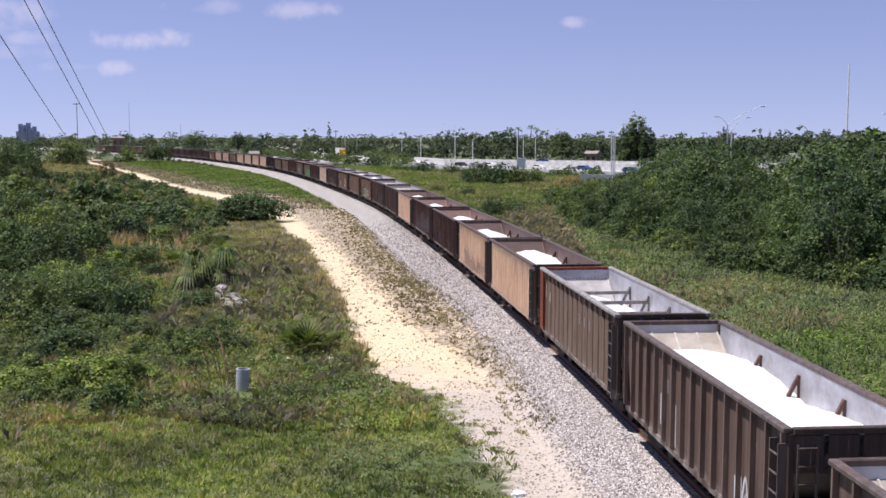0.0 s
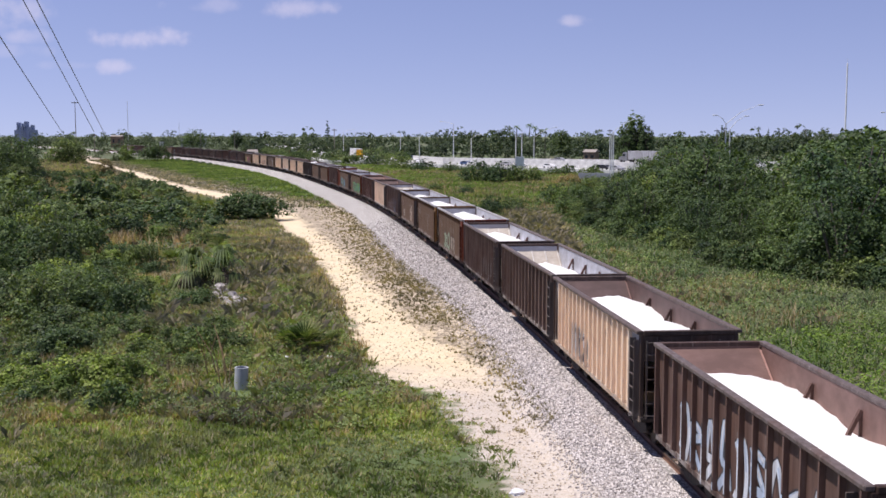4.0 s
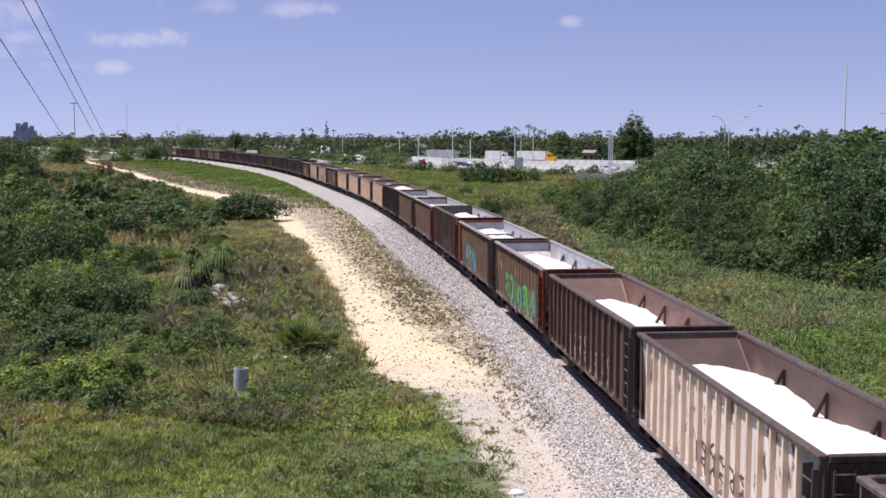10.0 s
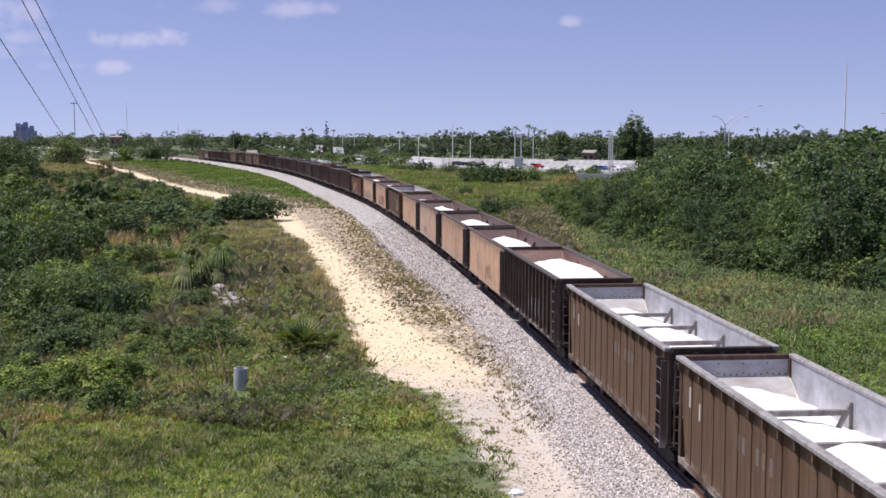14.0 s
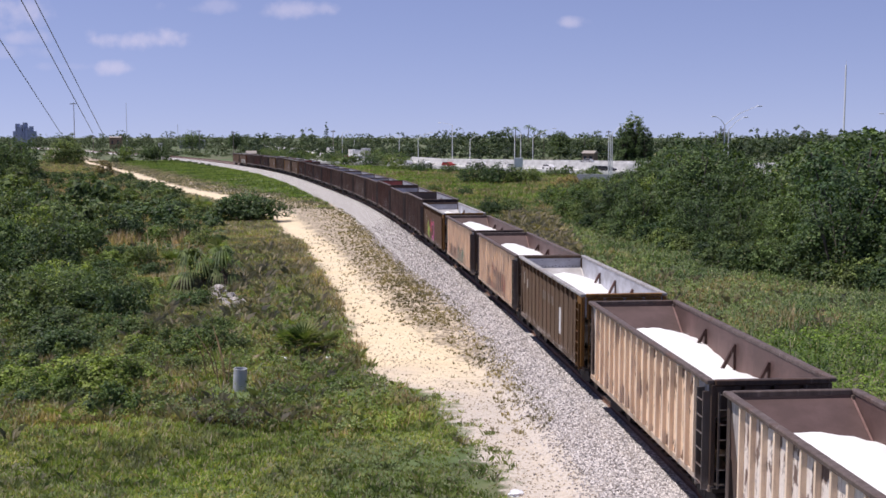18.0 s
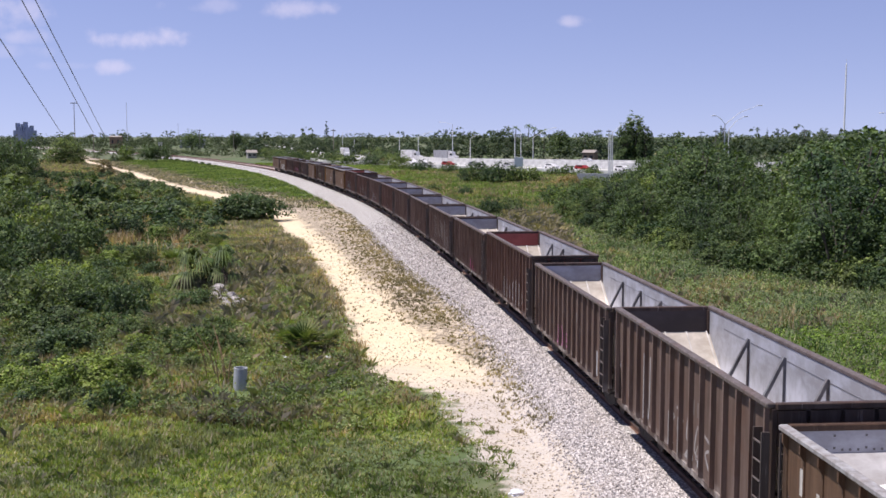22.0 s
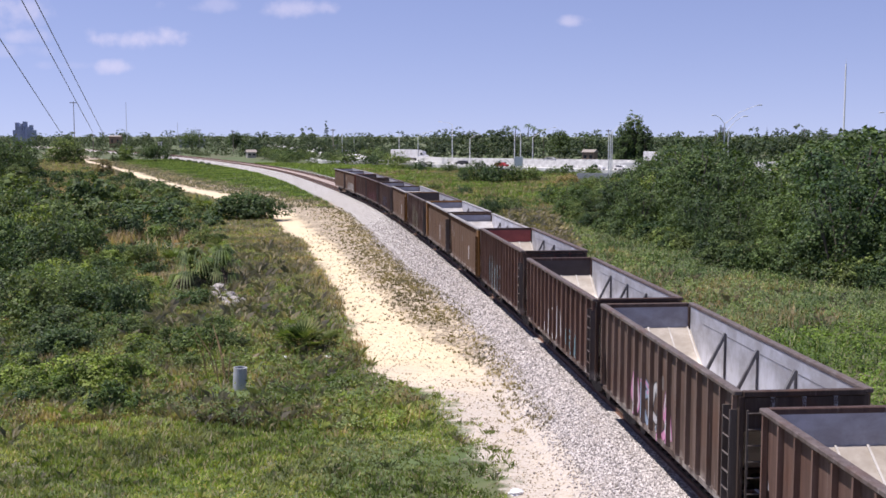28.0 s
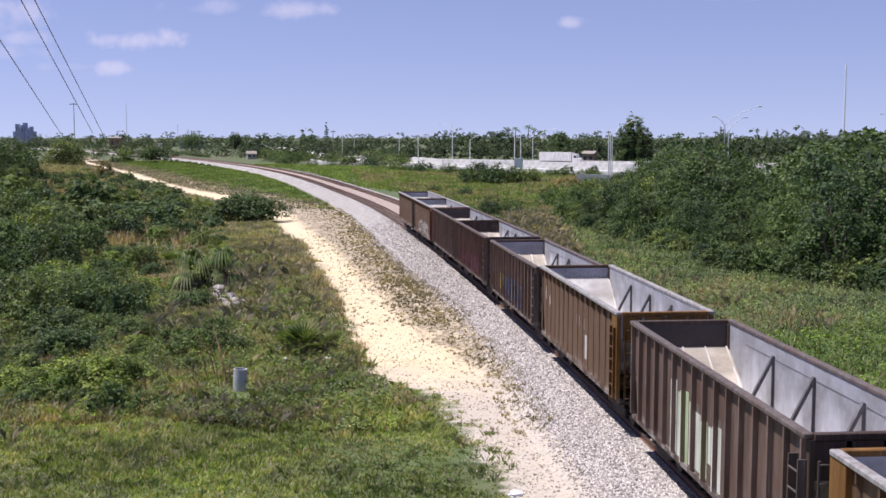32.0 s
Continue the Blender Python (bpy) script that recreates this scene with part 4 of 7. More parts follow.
                wh.matrix_basis = pose(sx * 0.76, y, 0.42, 0, 0, 0 if sx > 0 else 180)
    part("centre_sill", shared(("centre_sill", L), lambda: fresh(lambda bm: box(bm, -0.2, 0.2, -L / 2 + 0.05, L / 2 - 0.05, 0.7, 1.0)), IRON), IRON, car)
    part("floor", shared(("floor", L), lambda: fresh(lambda bm: [box(bm, -1.45, 1.45, -L / 2 + 2.6, L / 2 - 2.6, 1.0, 1.06), prism(bm, [(-1.1, 1.06), (0, 2.0), (1.1, 1.06)], "x", -1.44, 1.44)]), INSIDE), INSIDE, car, "dusty hopper floor", (0.45, 0.41, 0.36))
    for k in (-1, 0, 1):
        ch = part("hopper_chute", shared(("hopper_chute",), chute_mesh, PAINT), PAINT, car, col=dark)
        ch.matrix_basis = pose(0, k * (L - 5.6) / 2.6, 0)
    bar = (0.3, 0.29, 0.28) if cross else (0.17, 0.1, 0.085) if level and not rusty else tuple(c * (0.7 if rusty else 0.38) for c in inner)
    for k in (-1, 0, 1):
        for sx in (-1, 1):
            br = part("brace", shared(("brace", sx, top), lambda: strut_mesh(sx, top), PAINT), PAINT, car, col=bar)
            br.matrix_basis = pose(0, k * 2.8 + 0.05, 0)
            br = part("wall_post", shared(("wall_post", sx, top), lambda: fresh(lambda bm: box(bm, min(sx * 1.42, sx * 1.48), max(sx * 1.42, sx * 1.48), -0.022, 0.022, 1.15, top - 0.42)), PAINT), PAINT, car, col=bar)
            br.matrix_basis = pose(0, k * 2.8 + 0.05, 0)
        if cross:
            br = part("cross_beam", shared(("cross_beam", top), lambda: fresh(lambda bm: box(bm, -1.42, 1.42, -0.06, 0.06, top - 0.72, top - 0.58, 0.01)), PAINT), PAINT, car, col=bar)
            br.matrix_basis = pose(0, k * 2.8 + 0.05, 0)
    if not level and style == "ribbed":
        for z in (top - 0.5, 1.85):
            part("weld_seam", shared(("weld_seam", L, top, z), lambda: fresh(lambda bm: box(bm, 1.474, 1.484, -L / 2 + 1.6, L / 2 - 1.6, z - 0.012, z + 0.012)), INSIDE), INSIDE, car, "dark weld seam", (0.27, 0.27, 0.28))
    if level:
        part("stone_load", load_mesh(L, level, humps, seed), STONE_LOAD, car, "heaped white crushed limestone")
    if style != "staked":
        # small painted plates and a line of worn lettering, as plain bars
        for y, z0, z1, w in ((L / 2 - 0.95, 2.45, 3.0, 0.16), (L / 2 - 1.75, 2.3, 2.75, 0.14)):
            part("marking", shared(("marking", y, z0), lambda: fresh(lambda bm: bm.faces.new([bm.verts.new((-1.524, a, b)) for a, b in ((y, z0), (y + w, z0), (y + w, z1), (y, z1))])), GRAFFITI), GRAFFITI, car, "small white painted plate", (0.66, 0.64, 0.6))
        rngm = random.Random(seed)
        at = rngm.uniform(-1.5, 2.5)
        tagged(part("lettering", fresh(lambda bm: [bm.faces.new([bm.verts.new((-1.524, a, b)) for a, b in ((at - k * 0.42, 2.35), (at - k * 0.42 + 0.2, 2.35), (at - k * 0.42 + 0.2, 2.75), (at - k * 0.42, 2.75))]) for k in range(rngm.choice((3, 4, 6))) if k != 2]), GRAFFITI, car, "", tuple(0.6 * c + 0.12 for c in col)), "worn pale lettering as bars", kind="stuff")
    for sp in sprays:
        graffiti_on(car, style, L, -1, sp[0], sp[1], sp[2] - 0.3, sp[3] - 0.1, sp[4], seed, *sp[5:])
    return car


BROWN, GREY, DARK, RED, TAN, PALE, BLACK = (0.152, 0.092, 0.056), (0.19, 0.135, 0.105), (0.162, 0.113, 0.093), (0.148, 0.09, 0.073), (0.95, 0.71, 0.5), (0.9, 0.8, 0.72), (0.075, 0.055, 0.048)
ORANGE, YELLOW = (0.21, 0.052, 0.024), (0.22, 0.108, 0.028)
W_, BL, PK, GN, TL, YL, DK = (0.75, 0.76, 0.78), (0.08, 0.2, 0.5), (0.75, 0.12, 0.35), (0.2, 0.6, 0.1), (0.1, 0.42, 0.45), (0.7, 0.6, 0.08), (0.03, 0.03, 0.04)
# far end of each car at the start, metres up the line
FAR_END = [20.6, 36.3, 51.1, 66.3, 80.4, 95.2, 110.0, 125.3, 139.1, 154.2, 168.6, 183.5, 198.4, 213.0, 228.0, 242.2, 257.3, 272.3, 286.5, 301.4, 316.1, 331.6, 345.4, 360.0, 375.0, 389.6, 404.5, 418.9, 434.0, 449.0, 463.2, 477.9, 492.6, 507.0, 522.0, 536.8, 551.8, 566.3, 581.4, 596.1, 611.0, 625.6, 640.2, 654.9, 670.3, 684.8, 700.1, 713.5, 727.7, 741.3]
# style, body, inner, end beams, inner end, load level (0: empty), heaps, cross beams, sprays (y0, y1, z0, z1, colours)
CARS = [
    ("ribbed", DARK, SILVER, DARK, SILVER, 2.63, 2, 0, []),
    ("ribbed", DARK, SILVER, DARK, SILVER, 2.63, 2, 0, [(1.2, 1.45, 1.3, 2.3, [W_]), (-4.5, -3.6, 1.2, 1.8, [W_]), (2.6, 2.75, 1.6, 2.3, [W_])]),
    ("smooth", GREY, SILVER, DARK, SILVER, 2.18, 2, 1, []),
    ("staked", TAN, RUSTY, DARK, RUSTY, 2.55, 2, 0, []),
    ("staked", TAN, RUSTY, DARK, RUSTY, 2.55, 2, 0, [(-5.2, 3.5, 1.2, 1.9, [(0.1, 0.1, 0.11)]), (1.0, 3.2, 1.2, 2.0, [(0.16, 0.15, 0.17), (0.3, 0.27, 0.26)])]),
    ("ribbed", RED, WARM, RED, WARM, 2.5, 2, 0, [(0.5, 3.5, 1.3, 2.0, [(0.2, 0.24, 0.5)]), (-4.5, -1.5, 1.3, 1.9, [(0.35, 0.27, 0.17)])]),
    ("ribbed", RED, WARM, RED, WARM, 2.55, 2, 0, [(-5.2, 4.6, 1.2, 2.5, [(0.72, 0.76, 0.82), (0.5, 0.6, 0.75)])]),
    ("staked", TAN, RUSTY, DARK, RUSTY, 2.55, 2, 0, [(0.5, 3.0, 1.3, 2.1, [DK, W_])]),
    ("ribbed", DARK, SILVER, DARK, SILVER, 2.38, 2, 0, []),
    ("ribbed", DARK, SILVER, DARK, SILVER, 2.58, 2, 0, [(-5.5, -0.5, 1.25, 2.2, [(0.5, 0.48, 0.46)])]),
    ("smooth", BROWN, SILVER, ORANGE, SILVER, 2.93, 2, 0, [(0.2, 3.6, 1.25, 2.1, [(0.42, 0.56, 0.4)]), (-2.5, -0.2, 1.3, 1.9, [(0.4, 0.34, 0.28)])]),
    ("smooth", BROWN, SILVER, YELLOW, SILVER, 2.93, 2, 0, [(-0.6, -0.3, 1.5, 2.5, [(0.5, 0.47, 0.42)])]),
    ("smooth", BROWN, SILVER, DARK, SILVER, 2.68, 2, 1, [(-3.0, -1.2, 1.3, 2.3, [(0.62, 0.5, 0.4)]), (3.0, 4.5, 1.5, 1.9, [(0.45, 0.4, 0.34)])]),
    ("ribbed", DARK, SILVER, DARK, SILVER, 2.68, 2, 0, [(2.0, 4.6, 1.3, 2.3, [(0.55, 0.52, 0.47)]), (-0.9, 1.4, 1.2, 2.2, [(0.75, 0.6, 0.72), (0.7, 0.7, 0.72)], True), (-3.8, -0.9, 1.2, 2.3, [(0.25, 0.4, 0.72), (0.62, 0.68, 0.8), (0.2, 0.5, 0.75)])]),
    ("staked", PALE, RUSTY, DARK, RUSTY, 2.55, 2, 0, [(-2.8, 0.8, 1.3, 2.0, [(0.16, 0.11, 0.1)])]),
    ("ribbed", RED, WARM, RED, WARM, 2.45, 2, 0, [(-3.8, 2.8, 1.2, 2.0, [(0.6, 0.42, 0.42)])]),
    ("smooth", BROWN, SILVER, ORANGE, SILVER, 2.68, 2, 0, [(-4.6, 3.8, 1.2, 2.3, [TL, GN, (0.1, 0.45, 0.3), GN])]),
    ("smooth", BROWN, SILVER, DARK, SILVER, 2.63, 3, 1, [(-0.6, 4.2, 1.2, 2.3, [(0.2, 0.5, 0.68), (0.1, 0.25, 0.5), (0.35, 0.62, 0.35)])]),
    ("ribbed", DARK, SILVER, ORANGE, BROWNEND, 3.03, 1, 0, [(2.2, 2.7, 1.2, 2.6, [(0.3, 0.27, 0.25)]), (-3.9, 0.6, 1.3, 2.1, [(0.6, 0.58, 0.56)]), (1.0, 1.2, 1.3, 1.9, [W_])]),
    ("smooth", BROWN, SILVER, ORANGE, SILVER, 2.48, 3, 1, []),
    ("smooth", BROWN, SILVER, DARK, SILVER, 2.48, 3, 1, []),
    ("ribbed", BLACK, WARM, DARK, WARM, 3.05, 1, 0, [(-4.0, 0.0, 1.5, 2.2, [(0.25, 0.25, 0.25)])]),
    ("staked", TAN, RUSTY, DARK, RUSTY, 2.62, 2, 0, [(1.0, 3.0, 1.5, 2.2, [(0.35, 0.5, 0.6)]), (-3.5, -0.5, 1.3, 2.0, [(0.2, 0.1, 0.08)])]),
    ("staked", TAN, RUSTY, DARK, RUSTY, 2.62, 2, 0, []),
    ("staked", PALE, RUSTY, DARK, RUSTY, 2.65, 2, 0, [(0.0, 3.0, 1.3, 1.8, [(0.15, 0.1, 0.09)])]),
    ("staked", TAN, RUSTY, DARK, RUSTY, 2.4, 2, 0, []),
    ("smooth", (0.13, 0.083, 0.052), SILVER, YELLOW, SILVER, 2.5, 2, 0, [(-2.6, -2.2, 1.7, 2.6, [W_])]),
    ("staked", TAN, RUSTY, DARK, RUSTY, 2.6, 2, 0, [(-3.6, 2.6, 1.2, 2.1, [(0.4, 0.07, 0.05), (0.1, 0.09, 0.1), (0.2, 0.17, 0.16)])]),
    ("staked", TAN, RUSTY, DARK, RUSTY, 2.68, 2, 0, [(1.0, 4.8, 1.2, 1.7, [(0.3, 0.15, 0.08), (0.14, 0.12, 0.11)]), (-2.8, 0.6, 1.2, 1.9, [(0.1, 0.42, 0.4), (0.05, 0.2, 0.2)])]),
    ("smooth", (0.13, 0.075, 0.045), SILVER, YELLOW, SILVER, 2.48, 2, 0, [(2.6, 4.4, 1.2, 2.1, [(0.3, 0.6, 0.12), (0.6, 0.7, 0.1)]), (-0.2, 2.6, 1.2, 2.4, [(0.85, 0.2, 0.5), (0.8, 0.12, 0.14)])]),
    ("ribbed", DARK, SILVER, DARK, BROWNEND, 0, 1, 0, [(2.8, 3.5, 1.2, 2.9, [(0.5, 0.5, 0.5)]), (-3.0, 1.0, 1.3, 2.2, [(0.42, 0.4, 0.39)])]),
    ("ribbed", DARK, SILVER, DARK, SILVER, 0, 1, 0, [(0.0, 2.6, 1.2, 1.7, [(0.5, 0.2, 0.34)]), (-5.0, -4.8, 1.3, 2.0, [W_])]),
    ("ribbed", RED, SILVER, DARK, REDEND, 0, 1, 0, [(-4.2, 1.0, 1.3, 2.2, [(0.58, 0.57, 0.57)]), (1.6, 1.9, 1.4, 2.6, [(0.35, 0.3, 0.28)])]),
    ("ribbed", DARK, SILVER, DARK, SILVER, 0, 1, 0, [(-3.0, -1.0, 1.3, 1.7, [PK])]),
    ("ribbed", DARK, SILVER, DARK, SILVER, 0, 1, 0, [(-4.8, 3.6, 1.3, 2.9, [(0.5, 0.48, 0.46)])]),
    ("ribbed", DARK, SILVER, DARK, SILVER, 0, 1, 0, [(-1.0, 2.0, 1.3, 2.0, [(0.62, 0.6, 0.58)])]),
    ("ribbed", DARK, SILVER, DARK, SILVER, 0, 1, 0, []),
    ("ribbed", RED, SILVER, DARK, SILVER, 0, 1, 0, [(-2.0, 1.0, 1.3, 1.9, [(0.4, 0.38, 0.4)])]),
    ("ribbed", DARK, SILVER, DARK, SILVER, 0, 1, 0, [(-1.6, 3.0, 1.2, 2.3, [(0.7, 0.3, 0.5), (0.68, 0.68, 0.7), (0.35, 0.45, 0.6)])]),
    ("ribbed", RED, SILVER, RED, BROWNEND, 0, 1, 0, [(-0.8, 2.4, 1.3, 2.4, [W_]), (-4.0, -2.0, 1.2, 1.9, [(0.2, 0.36, 0.42)])]),
    ("ribbed", RED, SILVER, DARK, REDEND, 0, 1, 0, [(0.2, 3.4, 1.2, 2.4, [(0.35, 0.62, 0.75), (0.5, 0.7, 0.78)])]),
    ("smooth", BROWN, (0.62, 0.62, 0.64), YELLOW, SILVER, 0, 1, 0, [(-2.3, -1.9, 1.7, 2.4, [W_])]),
    ("smooth", BROWN, (0.56, 0.56, 0.58), DARK, SILVER, 0, 1, 0, [(-1.6, -1.2, 1.6, 2.6, [W_])]),
    ("ribbed", DARK, SILVER, DARK, BROWNEND, 0, 1, 0, [(-1.6, 2.6, 1.2, 2.6, [(0.72, 0.74, 0.66), (0.74, 0.75, 0.68), (0.55, 0.7, 0.42)], True)]),
    ("smooth", BROWN, SILVER, YELLOW, SILVER, 0, 1, 0, [(-2.0, -1.7, 1.6, 2.3, [W_])]),
    ("ribbed", DARK, SILVER, DARK, SILVER, 0, 1, 0, [(2.5, 4.0, 1.5, 2.3, [YL]), (-2.5, 2.2, 1.3, 2.2, [BL, (0.3, 0.4, 0.6)])]),
    ("ribbed", RED, SILVER, DARK, BROWNEND, 0, 1, 0, [(-4.0, 3.5, 1.3, 2.0, [(0.45, 0.15, 0.28)])]),
    ("ribbed", DARK, SILVER, DARK, BROWNEND, 0, 1, 0, []),
    ("smooth", BROWN, SILVER, ORANGE, SILVER, 0, 1, 0, [(-4.0, 3.5, 1.25, 2.0, [(0.6, 0.6, 0.58)])]),
    ("smooth", BROWN, SILVER, DARK, SILVER, 0, 1, 0, []),
]
WORDS = {"smooth": "brown smooth-sided", "staked": "faded tan rust-streaked staked", "ribbed": "dark brown ribbed"}
TRAIN = []
LENGTH = {"smooth": 13.5, "staked": 13.3, "ribbed": 13.4}
# cars whose rim stands higher than is usual for their kind
RAISED = {5: -0.1, 6: -0.05, 10: 0.1, 11: 0.1, 13: 0.05, 18: 0.2, 30: 0.3, 31: 0.1, 32: 0.3, 33: 0.1, 34: 0.05, 35: 0.05, 36: 0.1, 37: 0.1, 38: 0.1, 39: 0.1, 40: 0.3, 41: 0.15, 42: 0.2, 43: 0.2, 44: 0.15}
FAR_CORNER = {2: ORANGE, 17: ORANGE, 42: YELLOW}   # cars whose far end is painted differently
for i, (style, col, inner, endcol, incol, level, humps, cross, sprays) in enumerate(CARS):
    words = f"{WORDS[style]} hopper car, {'full of white stone' if level else 'empty'}" + (", graffiti-sprayed" if sprays else "")
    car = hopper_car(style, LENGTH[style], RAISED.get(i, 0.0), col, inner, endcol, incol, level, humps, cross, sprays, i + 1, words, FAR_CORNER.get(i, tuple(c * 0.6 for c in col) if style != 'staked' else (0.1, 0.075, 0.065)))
    TRAIN.append((car, FAR_END[i] - LENGTH[style] / 2, LENGTH[style]))
SPEED = 19.368


def train_rows(mid, L):
    rows = []
    for k in range(17):
        s = mid - SPEED * 2 * k
        (a, _), (b, _) = on_line(s - L * 0.37), on_line(s + L * 0.37)
        c, d = (a + b) / 2, b - a
        rows.append((2.0 * k, pose(c.x, c.y, 0, 0, 0, math.degrees(math.atan2(-d.x, d.y)))))
    return rows


# ---- plants ----
def leaf_cloud(rng, lobes, n, size, flat=0.4, narrow=0.5):
    """Corners of n leaves on and in the lobes (centre, radii)."""
    c = np.array([l[0] for l in lobes], float)
    r = np.array([l[1] for l in lobes], float)
    w = (r[:, 0] * r[:, 1] + r[:, 0] * r[:, 2] + r[:, 1] * r[:, 2])
    m = max(n // 9, 3)                                    # sprays of leaves over the lobes
    pick = rng.choice(len(lobes), m, p=w / w.sum())
    d = rng.normal(size=(m, 3))
    d /= np.linalg.norm(d, axis=1)[:, None]
    d[:, 2] = np.where(d[:, 2] < -0.35, -d[:, 2], d[:, 2])
    hub = c[pick] + d * r[pick] * rng.uniform(0.62, 1.02, m)[:, None]
    reach = r[pick].mean(1) * rng.uniform(0.28, 0.55, m)
    spray = rng.randint(m, size=n)
    e = rng.normal(size=(n, 3))
    e /= np.linalg.norm(e, axis=1)[:, None]
    e[:, 2] = np.where(e[:, 2] < -0.25, -e[:, 2], e[:, 2])
    p = hub[spray] + e * (reach[spray] * rng.uniform(0.6, 1.05, n))[:, None]
    nrm = e * 0.8 + d[spray] * 0.5 + rng.normal(scale=flat, size=(n, 3)) + np.array([0, 0, 0.35])
    nrm /= np.linalg.norm(nrm, axis=1)[:, None]
    t = np.cross(nrm, rng.normal(size=(n, 3)))
    t /= np.linalg.norm(t, axis=1)[:, None] + 1e-9
    b = np.cross(nrm, t)
    s = size * rng.uniform(0.55, 1.4, n)[:, None]
    fold = nrm * s * 0.22
    return np.stack([p - t * s * 0.95, p - b * s * narrow + fold, p + t * s * 0.95, p + b * s * narrow + fold], 1)


def lobes_for(rng, n, w, h, base=0.3, flatten=1.0):
    out = []
    for _ in range(n):
        a, q = rng.uniform(0, math.tau), math.sqrt(rng.uniform(0, 1)) * w * 0.7
        top = h * (1 - 0.45 * (q / w) ** 2) * rng.uniform(0.62, 1.0)
        rr = w * rng.uniform(0.14, 0.33)
        rz = min(rr * flatten, top * 0.5)
        out.append(((q * math.cos(a), q * math.sin(a), max(top - rz, rz + base)), (rr, rr, rz)))
        if top - rz > rz * 2 + base:
            out.append(((q * math.cos(a) * 1.2, q * math.sin(a) * 1.2, rz + base + rng.uniform(0, 0.3) * h), (rr * 1.15, rr * 1.15, rz)))
        out.append(((q * math.cos(a) * 1.25, q * math.sin(a) * 1.25, rz * 0.55 + base), (rr * 1.1, rr * 1.1, rz)))
    return out


def woody(rng, h, w, limbs):
    def fill(bm):
        for k in range(limbs):
            a = k * math.tau / limbs + rng.uniform(-0.4, 0.4)
            base = Vector((0.12 * math.cos(a), 0.12 * math.sin(a), -0.15))
            mid = Vector((w * 0.22 * math.cos(a), w * 0.22 * math.sin(a), h * 0.35))
            tip = Vector((w * 0.5 * math.cos(a + 0.3), w * 0.5 * math.sin(a + 0.3), h * rng.uniform(0.6, 0.85)))
            rod(bm, base, mid, 0.03 * h * 0.5, 0.02 * h * 0.5, 6)
            rod(bm, mid, tip, 0.02 * h * 0.5, 0.006 * h, 5)
    return fresh(fill)


def plant_kind(seed, w, h, lobes, leaves, size, leaf, limbs=5, base=0.1, flatten=1.0, narrow=0.5):
    """One plant: the mesh of its wood, the mesh of its crown, and the crown's corners for joined masses."""
    rng = np.random.RandomState(seed)
    ls = lobes_for(rng, lobes, w, h, base, flatten)
    corners = leaf_cloud(rng, ls, leaves, size * 1.12, narrow=narrow)[:, [0, 1, 3]]      # pointed leaves
    crown = quads("crown", corners, leaf, 3)
    wood = bpy.data.meshes.new("wood")
    bm = woody(rng, h, w, limbs)
    bm.to_mesh(wood)
    bm.free()
    wood.materials.append(TRUNK)
    return wood, crown, corners


def plant(name, kind, x, y, turn=0.0, scale=1.0, label="", category="bush", group="", z=None, tall=1.0):
    z = float(ground_z(x, y)) if z is None else z
    ob = thing(name, label, category, pose(x, y, z, 0, 0, turn), group)
    for n, me in (("trunk", kind[0]), ("crown", kind[1])):
        p = part(n, me, None, ob)
        p.scale = (scale, scale, scale * tall)
    return ob


def mass(name, label, spots, material, category="trees"):
    """A far mass of plants in one mesh: spots of (kind, x, y, z, turn, scale, tall)."""
    out = []
    for kind, x, y, z, turn, s, tall in spots:
        c, q = math.cos(math.radians(turn)), math.sin(math.radians(turn))
        v = kind[2].reshape(-1, 3) * np.array([s, s, s * tall])
        out.append(np.stack([v[:, 0] * c - v[:, 1] * q + x, v[:, 0] * q + v[:, 1] * c + y, v[:, 2] + z], 1))
    return tagged(new(name, quads(name, np.concatenate(out), material, 3)), label, category, kind="stuff")


NEAR_SHRUBS = [plant_kind(10 + k, 2.0, 2.1, 17, 3200, 0.118, m) for k, m in enumerate((LEAF, LEAF_DARK, LEAF_DARK, LEAF, LEAF_LIGHT))]
SHRUBS = [plant_kind(20 + k, 2.0, 2.1, 9, 640, 0.22, m) for k, m in enumerate((LEAF, LEAF, LEAF_DARK, LEAF, LEAF_LIGHT))]
TREES = [plant_kind(30 + k, 3.6, 6.6, 24, 6400, 0.175, m, 6, 0.0) for k, m in enumerate((LEAF_DARK, LEAF, LEAF_DARK, LEAF_DARK))]
BACKS = [plant_kind(40 + k, 4.0, 6.6, 16, 1600, 0.25, LEAF, 6, 0.2) for k in range(3)]
FARS = [plant_kind(50 + k, 6.0, 8.5, 15, 640, 0.52, LEAF_FAR, 4, 0.0, 1.0, 0.65) for k in range(4)]
LOW = [plant_kind(60 + k, 1.1, 0.85, 11, 1000, 0.075, m) for k, m in enumerate((LEAF_LIGHT, LEAF, LEAF, LEAF_DARK))]


def inside(x, y, poly):
    r, j = False, len(poly) - 1
    for i in range(len(poly)):
        (a, b), (c, d) = poly[i], poly[j]
        if (b > y) != (d > y) and x < (c - a) * (y - b) / (d - b) + a:
            r = not r
        j = i
    return r


